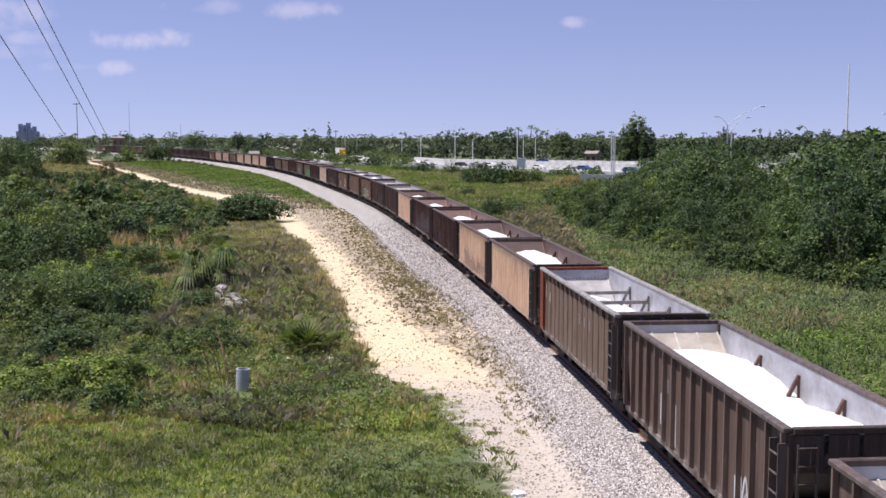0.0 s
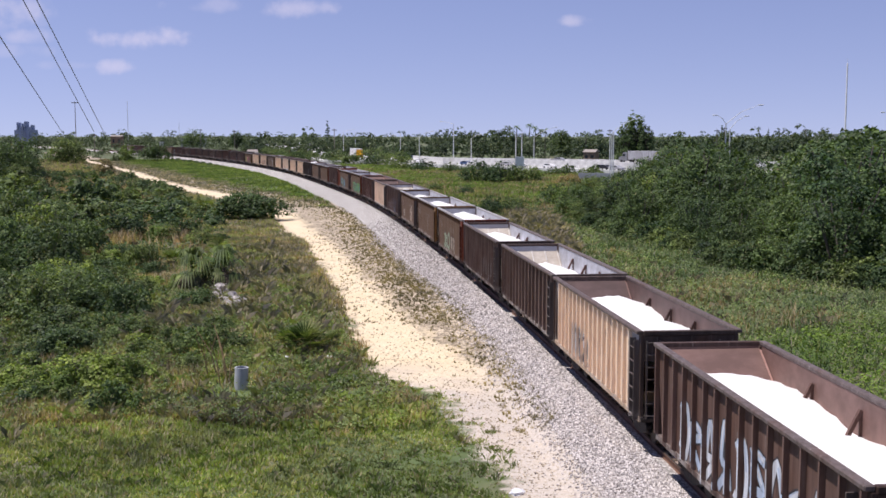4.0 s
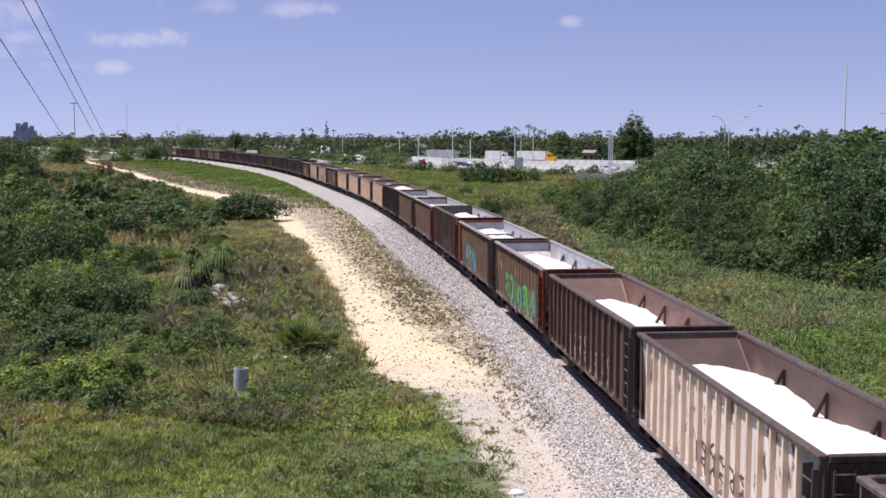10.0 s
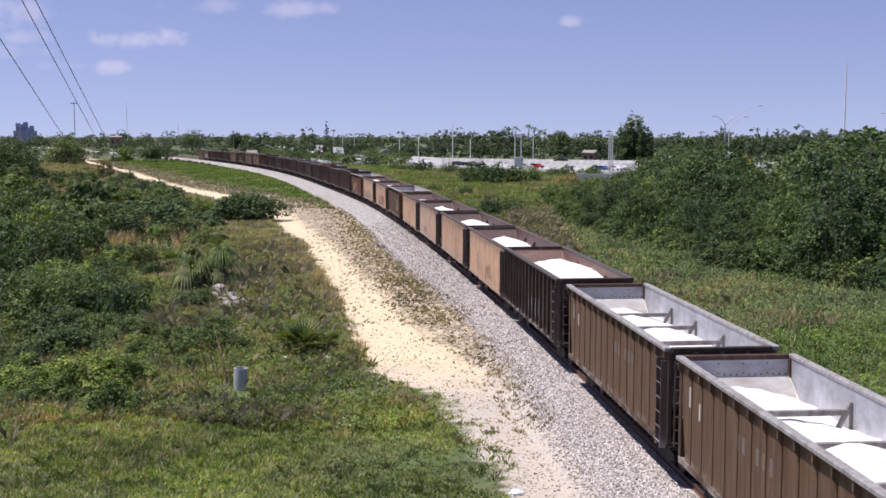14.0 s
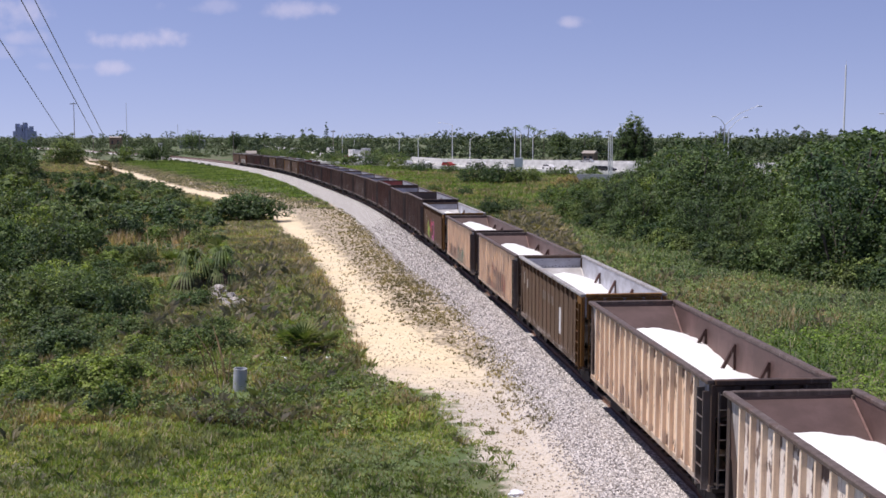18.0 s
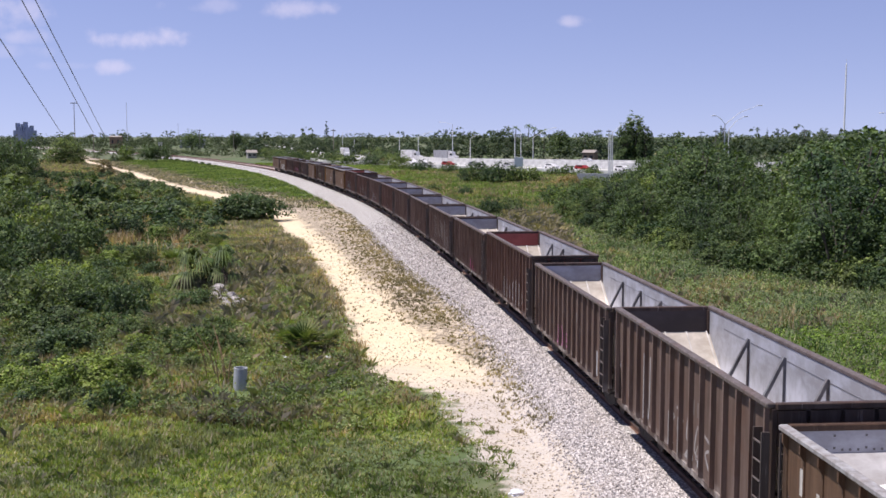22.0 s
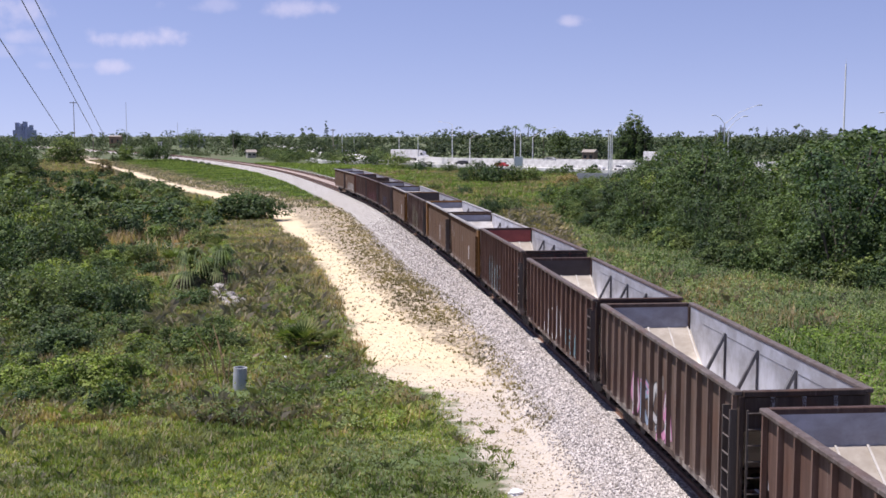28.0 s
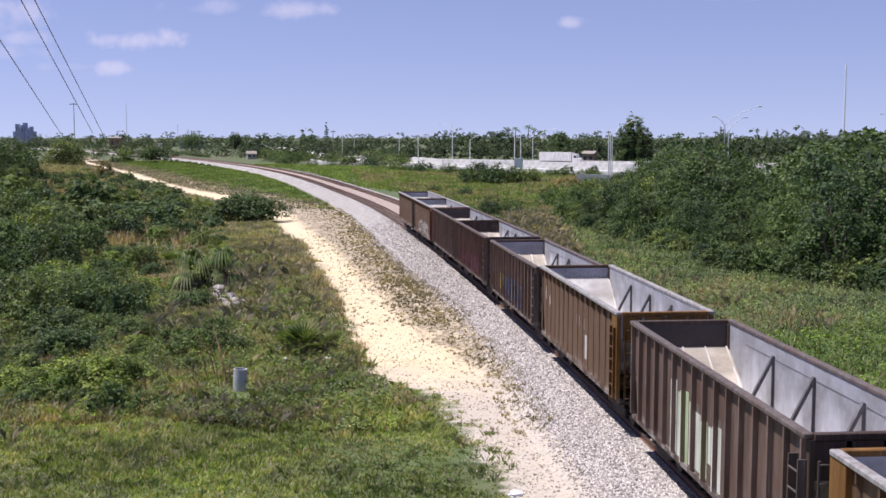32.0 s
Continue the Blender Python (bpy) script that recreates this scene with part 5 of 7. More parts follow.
def sample(rng, poly, n, keep, near=False):
    """n places in the polygon, kept with the chance keep(x, y); near: evenly as the eye sees them."""
    xs, ys = np.array([q[0] for q in poly]), np.array([q[1] for q in poly])
    got, count = [], 0
    while count < n:
        x = rng.uniform(xs.min(), xs.max(), 20000)
        y = 1 / rng.uniform(1 / ys.max(), 1 / ys.min(), 20000) if near else rng.uniform(ys.min(), ys.max(), 20000)
        ok = np.zeros(len(x), bool)
        for (a, b), (c, d) in zip(poly, poly[-1:] + poly[:-1]):
            if b != d:
                ok ^= ((b > y) != (d > y)) & (x < (c - a) * (y - b) / (d - b) + a)
        x, y = x[ok], y[ok]
        ok = rng.uniform(size=len(x)) < keep(x, y)
        got.append(np.stack([x[ok], y[ok]], 1))
        count += int(ok.sum())
    return np.concatenate(got)[:n]


rng_p = random.Random(5)


def scatter(poly, gap, tries=6000, grow=400):
    xs, ys = [p[0] for p in poly], [p[1] for p in poly]
    out = []
    for _ in range(tries):
        x, y = rng_p.uniform(min(xs), max(xs)), rng_p.uniform(min(ys), max(ys))
        g = gap * (0.75 + y / grow)
        if inside(x, y, poly) and all((x - a) ** 2 + (y - b) ** 2 > g * g for a, b in out):
            out.append((x, y))
    return sorted(out, key=lambda p: p[1])


def leaf_carpet(name, label, poly, n, size, h, seed, mat, keep, category="weeds", s=1.4, k=3, spread_k=2.0):
    """Low leafy growth: many small leaves over mounds of height h, thickest where the eye is near."""
    rng = np.random.RandomState(seed)
    x, y = sample(rng, poly, n, keep, True).T
    m = np.clip(0.5 + 0.6 * lumps(x, y, s, k) + 0.35 * lumps(x, y, s * 0.37, k + 2), 0.06, 1.2)
    x, y, m = (v[m > 0.3] for v in (x, y, m))
    n = len(x)
    z = ground_z(x, y) + h * m * rng.uniform(0.1, 1.0, n) ** 0.5
    nrm = rng.normal(scale=0.65, size=(n, 3)) + np.array([0, -0.15, 1.0])
    nrm /= np.linalg.norm(nrm, axis=1)[:, None]
    t = np.cross(nrm, rng.normal(size=(n, 3)))
    t /= np.linalg.norm(t, axis=1)[:, None] + 1e-9
    b = np.cross(nrm, t)
    w = (size * rng.uniform(0.6, 1.4, n) * (0.5 + y / 80))[:, None]
    c = np.stack([x, y, z], 1)
    return tagged(new(name, quads(name, np.stack([c - t * w, c - b * w * 0.5, c + t * w, c + b * w * 0.5], 1), mat)), label, category, kind="stuff")


# the thicket beside the sand road: the near shrubs one by one, the far mass joined
far_shrubs = []
EDGE = [(-16.4, 59.5), (-15.6, 65), (-19.2, 76.8), (-22.8, 93.8), (-22.4, 102.8), (-22, 108), (-22.5, 115), (-24.5, 131), (-29, 146), (-34.5, 164), (-46, 200), (-63, 244), (-79, 285)]
THICKET = [(-27, 59.5)] + EDGE + [(-118, 300), (-60, 140)]


def from_edge(x, y):
    best = 1e9
    for (a, b), (c, d) in zip(EDGE, EDGE[1:]):
        t = max(0, min(1, ((x - a) * (c - a) + (y - b) * (d - b)) / ((c - a) ** 2 + (d - b) ** 2)))
        best = min(best, math.hypot(x - a - t * (c - a), y - b - t * (d - b)))
    return best


for x, y in scatter(THICKET, 3.1):
    bald = float(lumps(np.array(x), np.array(y), 9.0, 4))
    e = from_edge(x, y)
    if bald > 0.7 and y < 150:
        continue
    s = rng_p.choice((0.6, 0.8, 1.1, 1.45, 2.0)) * rng_p.uniform(0.85, 1.1)
    s = min(s, 0.6 + 0.08 * e) if y < 180 else min(s, 0.85)
    if y < 125:
        plant("bush", rng_p.choice(NEAR_SHRUBS), x, y, rng_p.uniform(0, 360), s, "dense green wild shrub in the thicket by the sand road", group="thicket shrubs", tall=rng_p.choice((0.65, 0.8, 1.0, 1.25, 1.5)) * rng_p.uniform(0.9, 1.1))
    else:
        far_shrubs.append((rng_p.choice(SHRUBS), x, y, float(ground_z(x, y)), rng_p.uniform(0, 360), s * 1.25, rng_p.uniform(0.6, 1.0) if e < 12 else rng_p.uniform(0.7, 1.3)))
mass("shrub_mass", "dense green wild shrubs beside the far sand road", far_shrubs[::3], LEAF, "shrubs")
mass("shrub_mass", "dark green wild shrubs beside the far sand road", far_shrubs[1::3], LEAF_DARK, "shrubs")
mass("shrub_mass", "light green and dry wild shrubs beside the sand road", far_shrubs[2::3], LEAF_DARK, "shrubs")
leaf_carpet("undergrowth", "leafy undergrowth between the thicket shrubs", THICKET, 26000, 0.12, 0.4, 21, LEAF_DARK, lambda x, y: 1.0 + 0 * x, "undergrowth", 0.5, 2)
# the wide round bush beside the road
ROUND = plant_kind(90, 4.0, 3.7, 34, 9000, 0.2, LEAF_DARK, 7, 0.0, 1.0)
plant("bush", ROUND, -24.6, 142.0, 0, 1.2, "wide round dark green bush beside the sand road", tall=0.86)
# single shrubs of the open grass
for x, y, s, k, t in ((-15.2, 47, 1.0, 4, 0.85), (-17.8, 47.5, 0.9, 4, 0.85), (-14.0, 48.5, 0.8, 4, 0.9), (-16.4, 45.5, 0.7, 4, 0.9), (-18.8, 55, 0.9, 1, 0.8), (-16.5, 60, 0.8, 3, 0.8), (-13.2, 44, 0.6, 4, 0.8), (-10.5, 56, 0.55, 3, 0.8), (-20.5, 60, 1.1, 0, 0.8),
                      (-12.5, 62, 0.6, 3, 0.8), (-15.5, 70, 0.8, 1, 0.8), (-9.5, 62, 0.4, 3, 0.8)):
    plant("bush", NEAR_SHRUBS[k], x, y, x * 50, s, "green shrub standing in rough grass", tall=t)
# tree clumps far up the line
for x, y, s in ((-131, 452, 0.55), (-95, 252, 1.75), (-101, 258, 2.0), (-89, 238, 0.9), (-108, 285, 1.7), (-98.5, 262, 1.9)):
    plant("tree", TREES[int(abs(x)) % 4], x, y, x * 31, s, "dark green broadleaf tree beside the sand road", "tree", tall=0.9)
plant("tree", plant_kind(101, 8.2, 10.6, 34, 7000, 0.4, LEAF, 6, 0.3, 1.1), -134.5, 402, 0, 1.0, "broad round green tree beside the far sand road", "tree")
plant("bush", plant_kind(102, 6.8, 6.4, 26, 4200, 0.36, LEAF_DARK, 5, 0.1), -114.5, 452, 0, 1.0, "dark green thicket of bushes on the far grass", tall=1.3)
plant("bush", plant_kind(103, 3.6, 5.9, 16, 2200, 0.36, LEAF_LIGHT, 5, 0.1), -126.5, 452, 0, 1.0, "light green tall bush on the far grass", tall=1.25)
plant("bush", plant_kind(104, 3.0, 5.2, 16, 2200, 0.28, WEED, 5, 0.1), -86, 286, 0, 1.0, "brown dry shrub beside the far sand road")
plant("bush", plant_kind(105, 4.4, 4.6, 30, 7000, 0.13, LEAF_DARK, 6, 0.1), -36.8, 106, 0, 1.0, "great dark green shrub standing in the thicket")
plant("bush", plant_kind(106, 3.9, 3.3, 26, 6000, 0.11, LEAF_DARK, 6, 0.1), -24.2, 69, 0, 1.0, "wide dark green shrub at the edge of the rough grass")
verge = []
for k in range(92):
    q, _ = on_line(398 + k * 4.6, -6.6 - 2.2 * ((k * 37) % 10) / 10)
    verge.append((SHRUBS[k % 4], q.x, q.y, GROUND, k * 67, 0.46 + 0.03 * (k % 7), 0.9))
mass("verge_brush", "low green brush along the far ballast", verge, LEAF, "shrubs")
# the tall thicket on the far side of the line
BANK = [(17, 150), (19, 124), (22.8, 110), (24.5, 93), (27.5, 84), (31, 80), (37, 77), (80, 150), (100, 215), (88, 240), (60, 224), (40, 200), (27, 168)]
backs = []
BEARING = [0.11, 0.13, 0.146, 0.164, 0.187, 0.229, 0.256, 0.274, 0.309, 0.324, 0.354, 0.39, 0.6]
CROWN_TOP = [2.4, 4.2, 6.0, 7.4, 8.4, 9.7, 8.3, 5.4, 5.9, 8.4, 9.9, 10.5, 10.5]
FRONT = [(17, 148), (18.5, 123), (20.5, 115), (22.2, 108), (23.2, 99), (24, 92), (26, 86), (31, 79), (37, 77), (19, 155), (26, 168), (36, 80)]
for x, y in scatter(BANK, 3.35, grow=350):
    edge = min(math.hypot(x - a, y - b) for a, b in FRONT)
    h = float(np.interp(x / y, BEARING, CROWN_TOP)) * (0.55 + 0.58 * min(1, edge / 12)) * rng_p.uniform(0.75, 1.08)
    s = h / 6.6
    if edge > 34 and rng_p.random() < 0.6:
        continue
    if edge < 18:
        # lighter leaf colour at low bearings imitates sunlight on the thicket's left part
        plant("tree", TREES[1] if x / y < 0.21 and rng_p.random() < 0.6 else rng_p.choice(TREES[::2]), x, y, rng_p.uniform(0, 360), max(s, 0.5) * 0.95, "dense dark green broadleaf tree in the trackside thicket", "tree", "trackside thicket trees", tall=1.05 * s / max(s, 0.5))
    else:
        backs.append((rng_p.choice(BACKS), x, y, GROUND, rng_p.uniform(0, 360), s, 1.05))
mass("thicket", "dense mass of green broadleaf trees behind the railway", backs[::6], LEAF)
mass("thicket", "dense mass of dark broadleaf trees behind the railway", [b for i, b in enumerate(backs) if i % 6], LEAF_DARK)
for a, b in zip(FRONT[:8], FRONT[1:9]):
    for k in range(5):
        q = rng_p.random()
        plant("bush", rng_p.choice(NEAR_SHRUBS[:4]), a[0] + (b[0] - a[0]) * q - 0.4, a[1] + (b[1] - a[1]) * q - rng_p.uniform(0.0, 1.6), rng_p.uniform(0, 360), rng_p.uniform(0.7, 1.25), "green leafy bush at the foot of the thicket", group="thicket foot bushes", tall=rng_p.uniform(0.8, 1.2))
# shrubs on the grass between the line and the road
MEADOW = [plant_kind(91 + k, 4.3, 3.9, 22, 2800, 0.22, m, 6, 0.0) for k, m in enumerate((LEAF, LEAF_DARK, WEED))]
for x, y, s, k, t in ((7.5, 252, 1.2, 1, 1.1), (12.5, 250, 1.3, 1, 1.0), (17.5, 252, 1.2, 0, 0.95), (9.5, 155, 0.72, 0, 0.85), (6.4, 152, 0.5, 1, 1.35), (19, 173, 0.95, 1, 1.1), (26.6, 240, 0.8, 2, 0.9), (31, 236, 0.8, 0, 0.9),
                      (-26, 430, 1.7, 0, 1), (-18, 425, 1.5, 1, 1), (4, 200, 0.5, 1, 1), (-2, 215, 0.45, 0, 1), (29, 214, 0.8, 0, 1), (33, 210, 0.85, 1, 1), (-6, 330, 1.0, 1, 1), (2, 320, 0.8, 1, 1), (-40, 420, 1.5, 0, 1), (-60, 440, 1.5, 1, 1),
                      (-13, 345, 0.85, 0, 1), (30, 300, 0.8, 1, 0.8), (38, 290, 0.9, 0, 0.8), (44, 268, 0.95, 1, 0.8), (-17, 390, 1.6, 0, 0.9), (-24, 398, 1.3, 1, 0.9), (24, 196, 0.6, 1, 0.9)):
    plant("bush", MEADOW[k], x, y, x * 77, s, "dry brown shrub on the grass behind the line" if k == 2 else "wide green shrub on the grass behind the line", tall=t)


def belt(rows, seed, gap):
    rng, out = random.Random(seed), []
    for (x0, y0), (x1, y1), s, t in rows:
        n = int(math.hypot(x1 - x0, y1 - y0) / gap)
        for k in range(n):
            q = (k + rng.uniform(-0.3, 0.3)) / n
            out.append((rng.choice(FARS), x0 + (x1 - x0) * q, y0 + (y1 - y0) * q + rng.uniform(-8, 8), GROUND, rng.uniform(0, 360), s * rng.uniform(0.8, 1.2), t * rng.uniform(0.85, 1.12)))
    return out


mass("tree_belt", "belt of dark green trees behind the highway", belt([((-90, 540), (175, 410), 1.05, 1.05), ((-110, 630), (260, 480), 1.25, 1.16), ((60, 560), (300, 450), 1.2, 1.18)], 3, 7), LEAF_FAR)
mass("far_brush", "low green brush and small trees on the far flat ground", belt([((-360, 600), (-150, 500), 0.5, 0.6), ((-400, 700), (-130, 560), 0.55, 0.65), ((-62, 640), (-12, 470), 0.5, 0.6), ((-90, 700), (-20, 560), 0.6, 0.7), ((-150, 660), (-112, 540), 0.45, 0.6), ((-74, 470), (-34, 446), 0.4, 0.55)], 6, 8), LEAF_FAR)
mass("far_woods", "distant dark green woods along the horizon", belt([((-620, 1180), (-40, 880), 1.3, 0.95), ((-900, 1500), (120, 1300), 1.9, 0.86), ((-430, 1000), (-50, 760), 1.1, 0.88), ((-300, 760), (-90, 640), 0.9, 0.75), ((-190, 640), (-70, 520), 0.75, 0.75), ((0, 900), (460, 760), 1.4, 1.25), ((150, 620), (330, 540), 1.2, 1.3)], 4, 13), LEAF_FAR)


def grass_field(name, label, poly, n, seed, mats, h, keep):
    rng = np.random.RandomState(seed)
    P = sample(rng, poly, n, keep)
    Z = ground_z(P[:, 0], P[:, 1])
    blades = 4
    out = []
    for k in range(blades):
        a = rng.uniform(0, math.tau, n)
        hh = h * rng.uniform(0.45, 1.3, n) * (0.6 + 0.8 * (0.5 + 0.5 * lumps(P[:, 0], P[:, 1], 3.0, 5)))
        lean = rng.uniform(0.15, 0.9, n) * hh
        w = 0.025 + 0.0005 * P[:, 1]
        c, s = np.cos(a), np.sin(a)
        bx, by = P[:, 0] + c * 0.08, P[:, 1] + s * 0.08
        base = np.stack([bx, by, Z - 0.03], 1)
        side = np.stack([-s * w, c * w, 0 * w], 1)
        tip = base + np.stack([c * lean, s * lean, hh], 1)
        out.append(np.stack([base - side, base + side, tip], 1))
    ob = new(name, quads(name, np.concatenate(out), mats, 3))
    return tagged(ob, label, "grass", kind="stuff")


def open_ground(x, y):
    u, d = beside(x, y), way_distance(x, y)
    past = x > np.interp(y, [w[1] for w in SAND_WAY], [w[0] for w in SAND_WAY])
    k = np.where(past & (u < 0) & (y < 165), 0.1, 1.0)
    k = k * np.clip((d - 0.5 * lumps(x, y, 0.9, 6)) / 1.3, 0.0, 1.0)
    return np.where((u > -4.9) & (u < 8.9), 0.0, k)


def patchy(s, k, lo):
    return lambda x, y: open_ground(x, y) * np.where(lumps(x, y, s, k) + 0.5 * lumps(x, y, s * 0.4, k + 1) > lo, 1.0, 0.1)


def far_green(x, y):
    past = x > np.interp(y, [w[1] for w in SAND_WAY], [w[0] for w in SAND_WAY])
    return open_ground(x, y) * (past & (way_distance(x, y) > 7 + 3 * lumps(x, y, 6.0, 2)))


def far_tan(x, y):
    return open_ground(x, y) * (way_distance(x, y) < 11 + 3 * lumps(x, y, 6.0, 3))


def above_lawn(keep):
    """keep, but only past the ragged upper edge of the short lawn."""
    return lambda x, y: keep(x, y) * np.where((abs(x + 8.6) < 1.1) & (y > 44.5) & (y < 48.2), 0.12, 1.0) * np.where(y + 2.0 * lumps(x, y, 2.6, 2) + 1.2 * lumps(x, y, 0.9, 7) > 42.0, 1.0, 0.04)


dryness = patchy(6.0, 7, 0.05)
MIDLAWN = [(-26, 37), (2, 37), (-1, 44), (-2, 54), (-4, 66), (-8, 86), (-15, 118), (-24, 125), (-30, 60)]
grass_field("grass", "rough green grass with seed heads", MIDLAWN, 17000, 1, GRASS, 0.24, above_lawn(patchy(0.9, 1, -0.55)))
grass_field("grass", "short bright green grass below the bridge", [(-22, 28), (5, 28), (3.5, 38), (1, 46), (-24, 46)], 26000, 32, GRASS_MOWN, 0.16, open_ground)
grass_field("grass", "purplish seeding grass in patches", MIDLAWN, 15000, 31, PURPLE, 0.36, above_lawn(patchy(1.3, 5, 0.0)))
grass_field("dry_grass", "brown seeding grass above the short lawn", [(-20, 42), (-14, 39), (-9, 41.5), (-4, 42), (-4, 44.5), (-9, 45), (-14, 43), (-20, 46)], 2600, 38, PURPLE, 0.3, above_lawn(patchy(0.8, 6, 0.1)))
grass_field("dry_grass", "dry straw-coloured grass beside the sand track", [(-19, 44), (0, 46), (-3, 62), (-7, 84), (-15, 122), (-24, 145), (-26, 120), (-19, 60)], 10000, 2, GRASS_DRY, 0.34, dryness)
grass_field("grass", "tall green grass beyond the railway", [(14, 40), (26, 34), (40, 70), (28, 84), (23, 106), (19, 124), (22, 142), (28, 175), (14, 195), (4, 190), (2, 170), (9, 110), (12, 70)], 15000, 3, GRASS_GREY, 0.42, patchy(0.9, 2, -0.5))
grass_field("dry_grass", "brown weedy grass along the far side of the line", [(14, 60), (24, 62), (27, 78), (18, 90), (14, 118), (8, 160), (5, 160), (11, 100)], 1400, 8, PURPLE, 0.45, dryness)
grass_field("grass", "green grass on the far meadow below the highway", [(6, 160), (18, 178), (36, 238), (30, 285), (-10, 320), (-16, 250), (-2, 190)], 11000, 57, GRASS_LUSH, 0.55, patchy(3.0, 2, -0.7))
grass_field("grass", "grey-green grass between the palms and the sand road", [(-19, 60), (-6, 60), (-9, 80), (-17, 112), (-23, 122), (-20, 90)], 7000, 59, GRASS_GREY, 0.36, patchy(1.4, 4, -0.3))
LOWER = [(-22, 38), (1, 38), (-1, 46), (-4, 56), (-7, 66), (-12, 80), (-24, 80), (-27, 58)]
leaf_carpet("low_weeds", "low bright green leafy weeds in the rough grass", LOWER, 50000, 0.058, 0.5, 22, LEAF_LIGHT, above_lawn(patchy(0.8, 3, -0.1)), s=0.27)
leaf_carpet("low_weeds", "low grey-green leafy weeds in the rough grass", LOWER, 40000, 0.06, 0.52, 23, SCRUB, above_lawn(patchy(1.0, 8, 0.1)), s=0.3, k=6)
leaf_carpet("creeper", "bright green leafy creeper covering the ground", [(14.5, 40), (30, 36), (42, 66), (25, 64), (15.5, 57)], 50000, 0.068, 0.9, 24, CREEPER, open_ground, "creeper", 0.3)
leaf_carpet("low_weeds", "grey-green weedy scrub at the thicket's foot", [(12, 124), (15, 57), (26, 62), (42, 64), (42, 78), (27, 84), (23, 106), (18, 126)], 40000, 0.055, 0.8, 25, SCRUB, patchy(1.2, 4, -0.4), "weeds", 0.35)


def tufts(name, label, poly, n, seed, mat, tall, keep, blades=26):
    """Separate arching clumps of long blades standing over the grass."""
    rng = np.random.RandomState(seed)
    P = sample(rng, poly, n, keep, True)
    size = rng.uniform(0.55, 1.3, len(P))
    k = np.repeat(np.arange(len(P)), blades)
    m = len(k)
    a, q = rng.uniform(0, math.tau, m), rng.uniform(0, 0.16, m) * size[k]
    hh = tall * size[k] * rng.uniform(0.5, 1.15, m)
    lean = hh * rng.uniform(0.15, 0.85, m)
    c, s = np.cos(a), np.sin(a)
    x, y = P[k, 0] + c * q, P[k, 1] + s * q
    base = np.stack([x, y, ground_z(x, y) - 0.03], 1)
    w = 0.004 + 0.00016 * y
    side = np.stack([-s * w, c * w, 0 * w], 1)
    mid = base + np.stack([c * lean * 0.4, s * lean * 0.4, hh * 0.75], 1)
    tip = base + np.stack([c * lean * 1.2, s * lean * 1.2, hh * 0.95], 1)
    return tagged(new(name, quads(name, np.stack([base - side, base + side, mid + side * 0.7, tip], 1), mat)), label, "grass", kind="stuff")


tufts("grass_tufts", "pale green arching tufts in the rough grass", LOWER, 520, 51, GRASS, 0.45, above_lawn(patchy(1.6, 3, -0.1)))
tufts("grass_tufts", "pale seeding tufts in the rough grass", LOWER, 160, 52, GRASS_DRY, 0.5, above_lawn(patchy(1.9, 6, 0.0)))
tufts("grass_tufts", "green tufts scattered over the short lawn", [(-20, 30), (4, 30), (2, 40), (-1, 45), (-22, 45)], 340, 53, GRASS_MOWN, 0.26, open_ground, 18)
tufts("dry_tufts", "straw-coloured tufts beside the palms", [(-19, 60), (-6, 60), (-9, 80), (-17, 112), (-22, 100), (-16, 75)], 300, 54, GRASS_DRY, 0.75, open_ground, 16)
tufts("dry_tufts", "grey-brown tufts beyond the railway", [(14, 62), (26, 62), (36, 74), (21, 84), (15, 112), (9, 150), (7, 150), (12, 100)], 70, 55, PURPLE, 0.6, open_ground, 16)
tufts("dry_tufts", "tall tan weeds between the line and the meadow", [(8, 102), (12.5, 102), (14.5, 145), (9, 160), (6.5, 130)], 450, 58, GRASS_DRY, 0.85, open_ground, 16)
tufts("grass_tufts", "green weeds sprouting through gravel beside the lawn", [(-0.6, 40), (1.9, 35), (2.6, 36.5), (0.5, 46), (-0.8, 48)], 90, 56, GRASS_MOWN, 0.17, lambda x, y: 1.0 + 0 * x, 16)


def weed_dots():
    """Single brown tufts: a dense ragged row above the ballast's toe, thinning out over the sand."""
    rng = np.random.RandomState(4)
    out = []
    n = 0
    while n < 3600:
        y = 1 / rng.uniform(1 / 170, 1 / 40)
        toe = float(np.interp(y, [30, 65, 104, 160], [-3.05, -2.95, -4.6, -4.3]))
        u = toe + 0.25 - abs(rng.normal(0, 2.6 if y > 58 else 1.2))
        x = float(track_x(y)) + u
        d = float(way_distance(np.array(x), np.array(y)))
        drift = float(lumps(np.array(x), np.array(y), 1.7, 3) + 0.6 * lumps(np.array(x), np.array(y), 0.6, 5))
        if u < -12 or d < rng.uniform(-2.0, 0.6) or drift < rng.uniform(-2.6, 0.1) or (y < 64 and rng.uniform() < 0.8):
            continue
        n += 1
        r, k = rng.uniform(0.04, 0.13), 8
        a = rng.uniform(0, math.tau, k)
        q = rng.uniform(0, r, k)
        bx, by = x + q * np.cos(a), y + q * np.sin(a)
        z = ground_z(bx, by)
        h, w = rng.uniform(0.06, 0.18, k), 0.016 + 0.0003 * y
        base = np.stack([bx, by, z - 0.02], 1)
        side = np.stack([-np.sin(a) * w, np.cos(a) * w, 0 * a], 1)
        out.append(np.stack([base - side, base + side, base + np.stack([np.cos(a) * h * 0.6, np.sin(a) * h * 0.6, h], 1)], 1))
    return tagged(new("weeds", quads("weeds", np.concatenate(out), WEED, 3)), "sparse brown-green weeds dotted over sand and gravel", "weeds", kind="stuff")


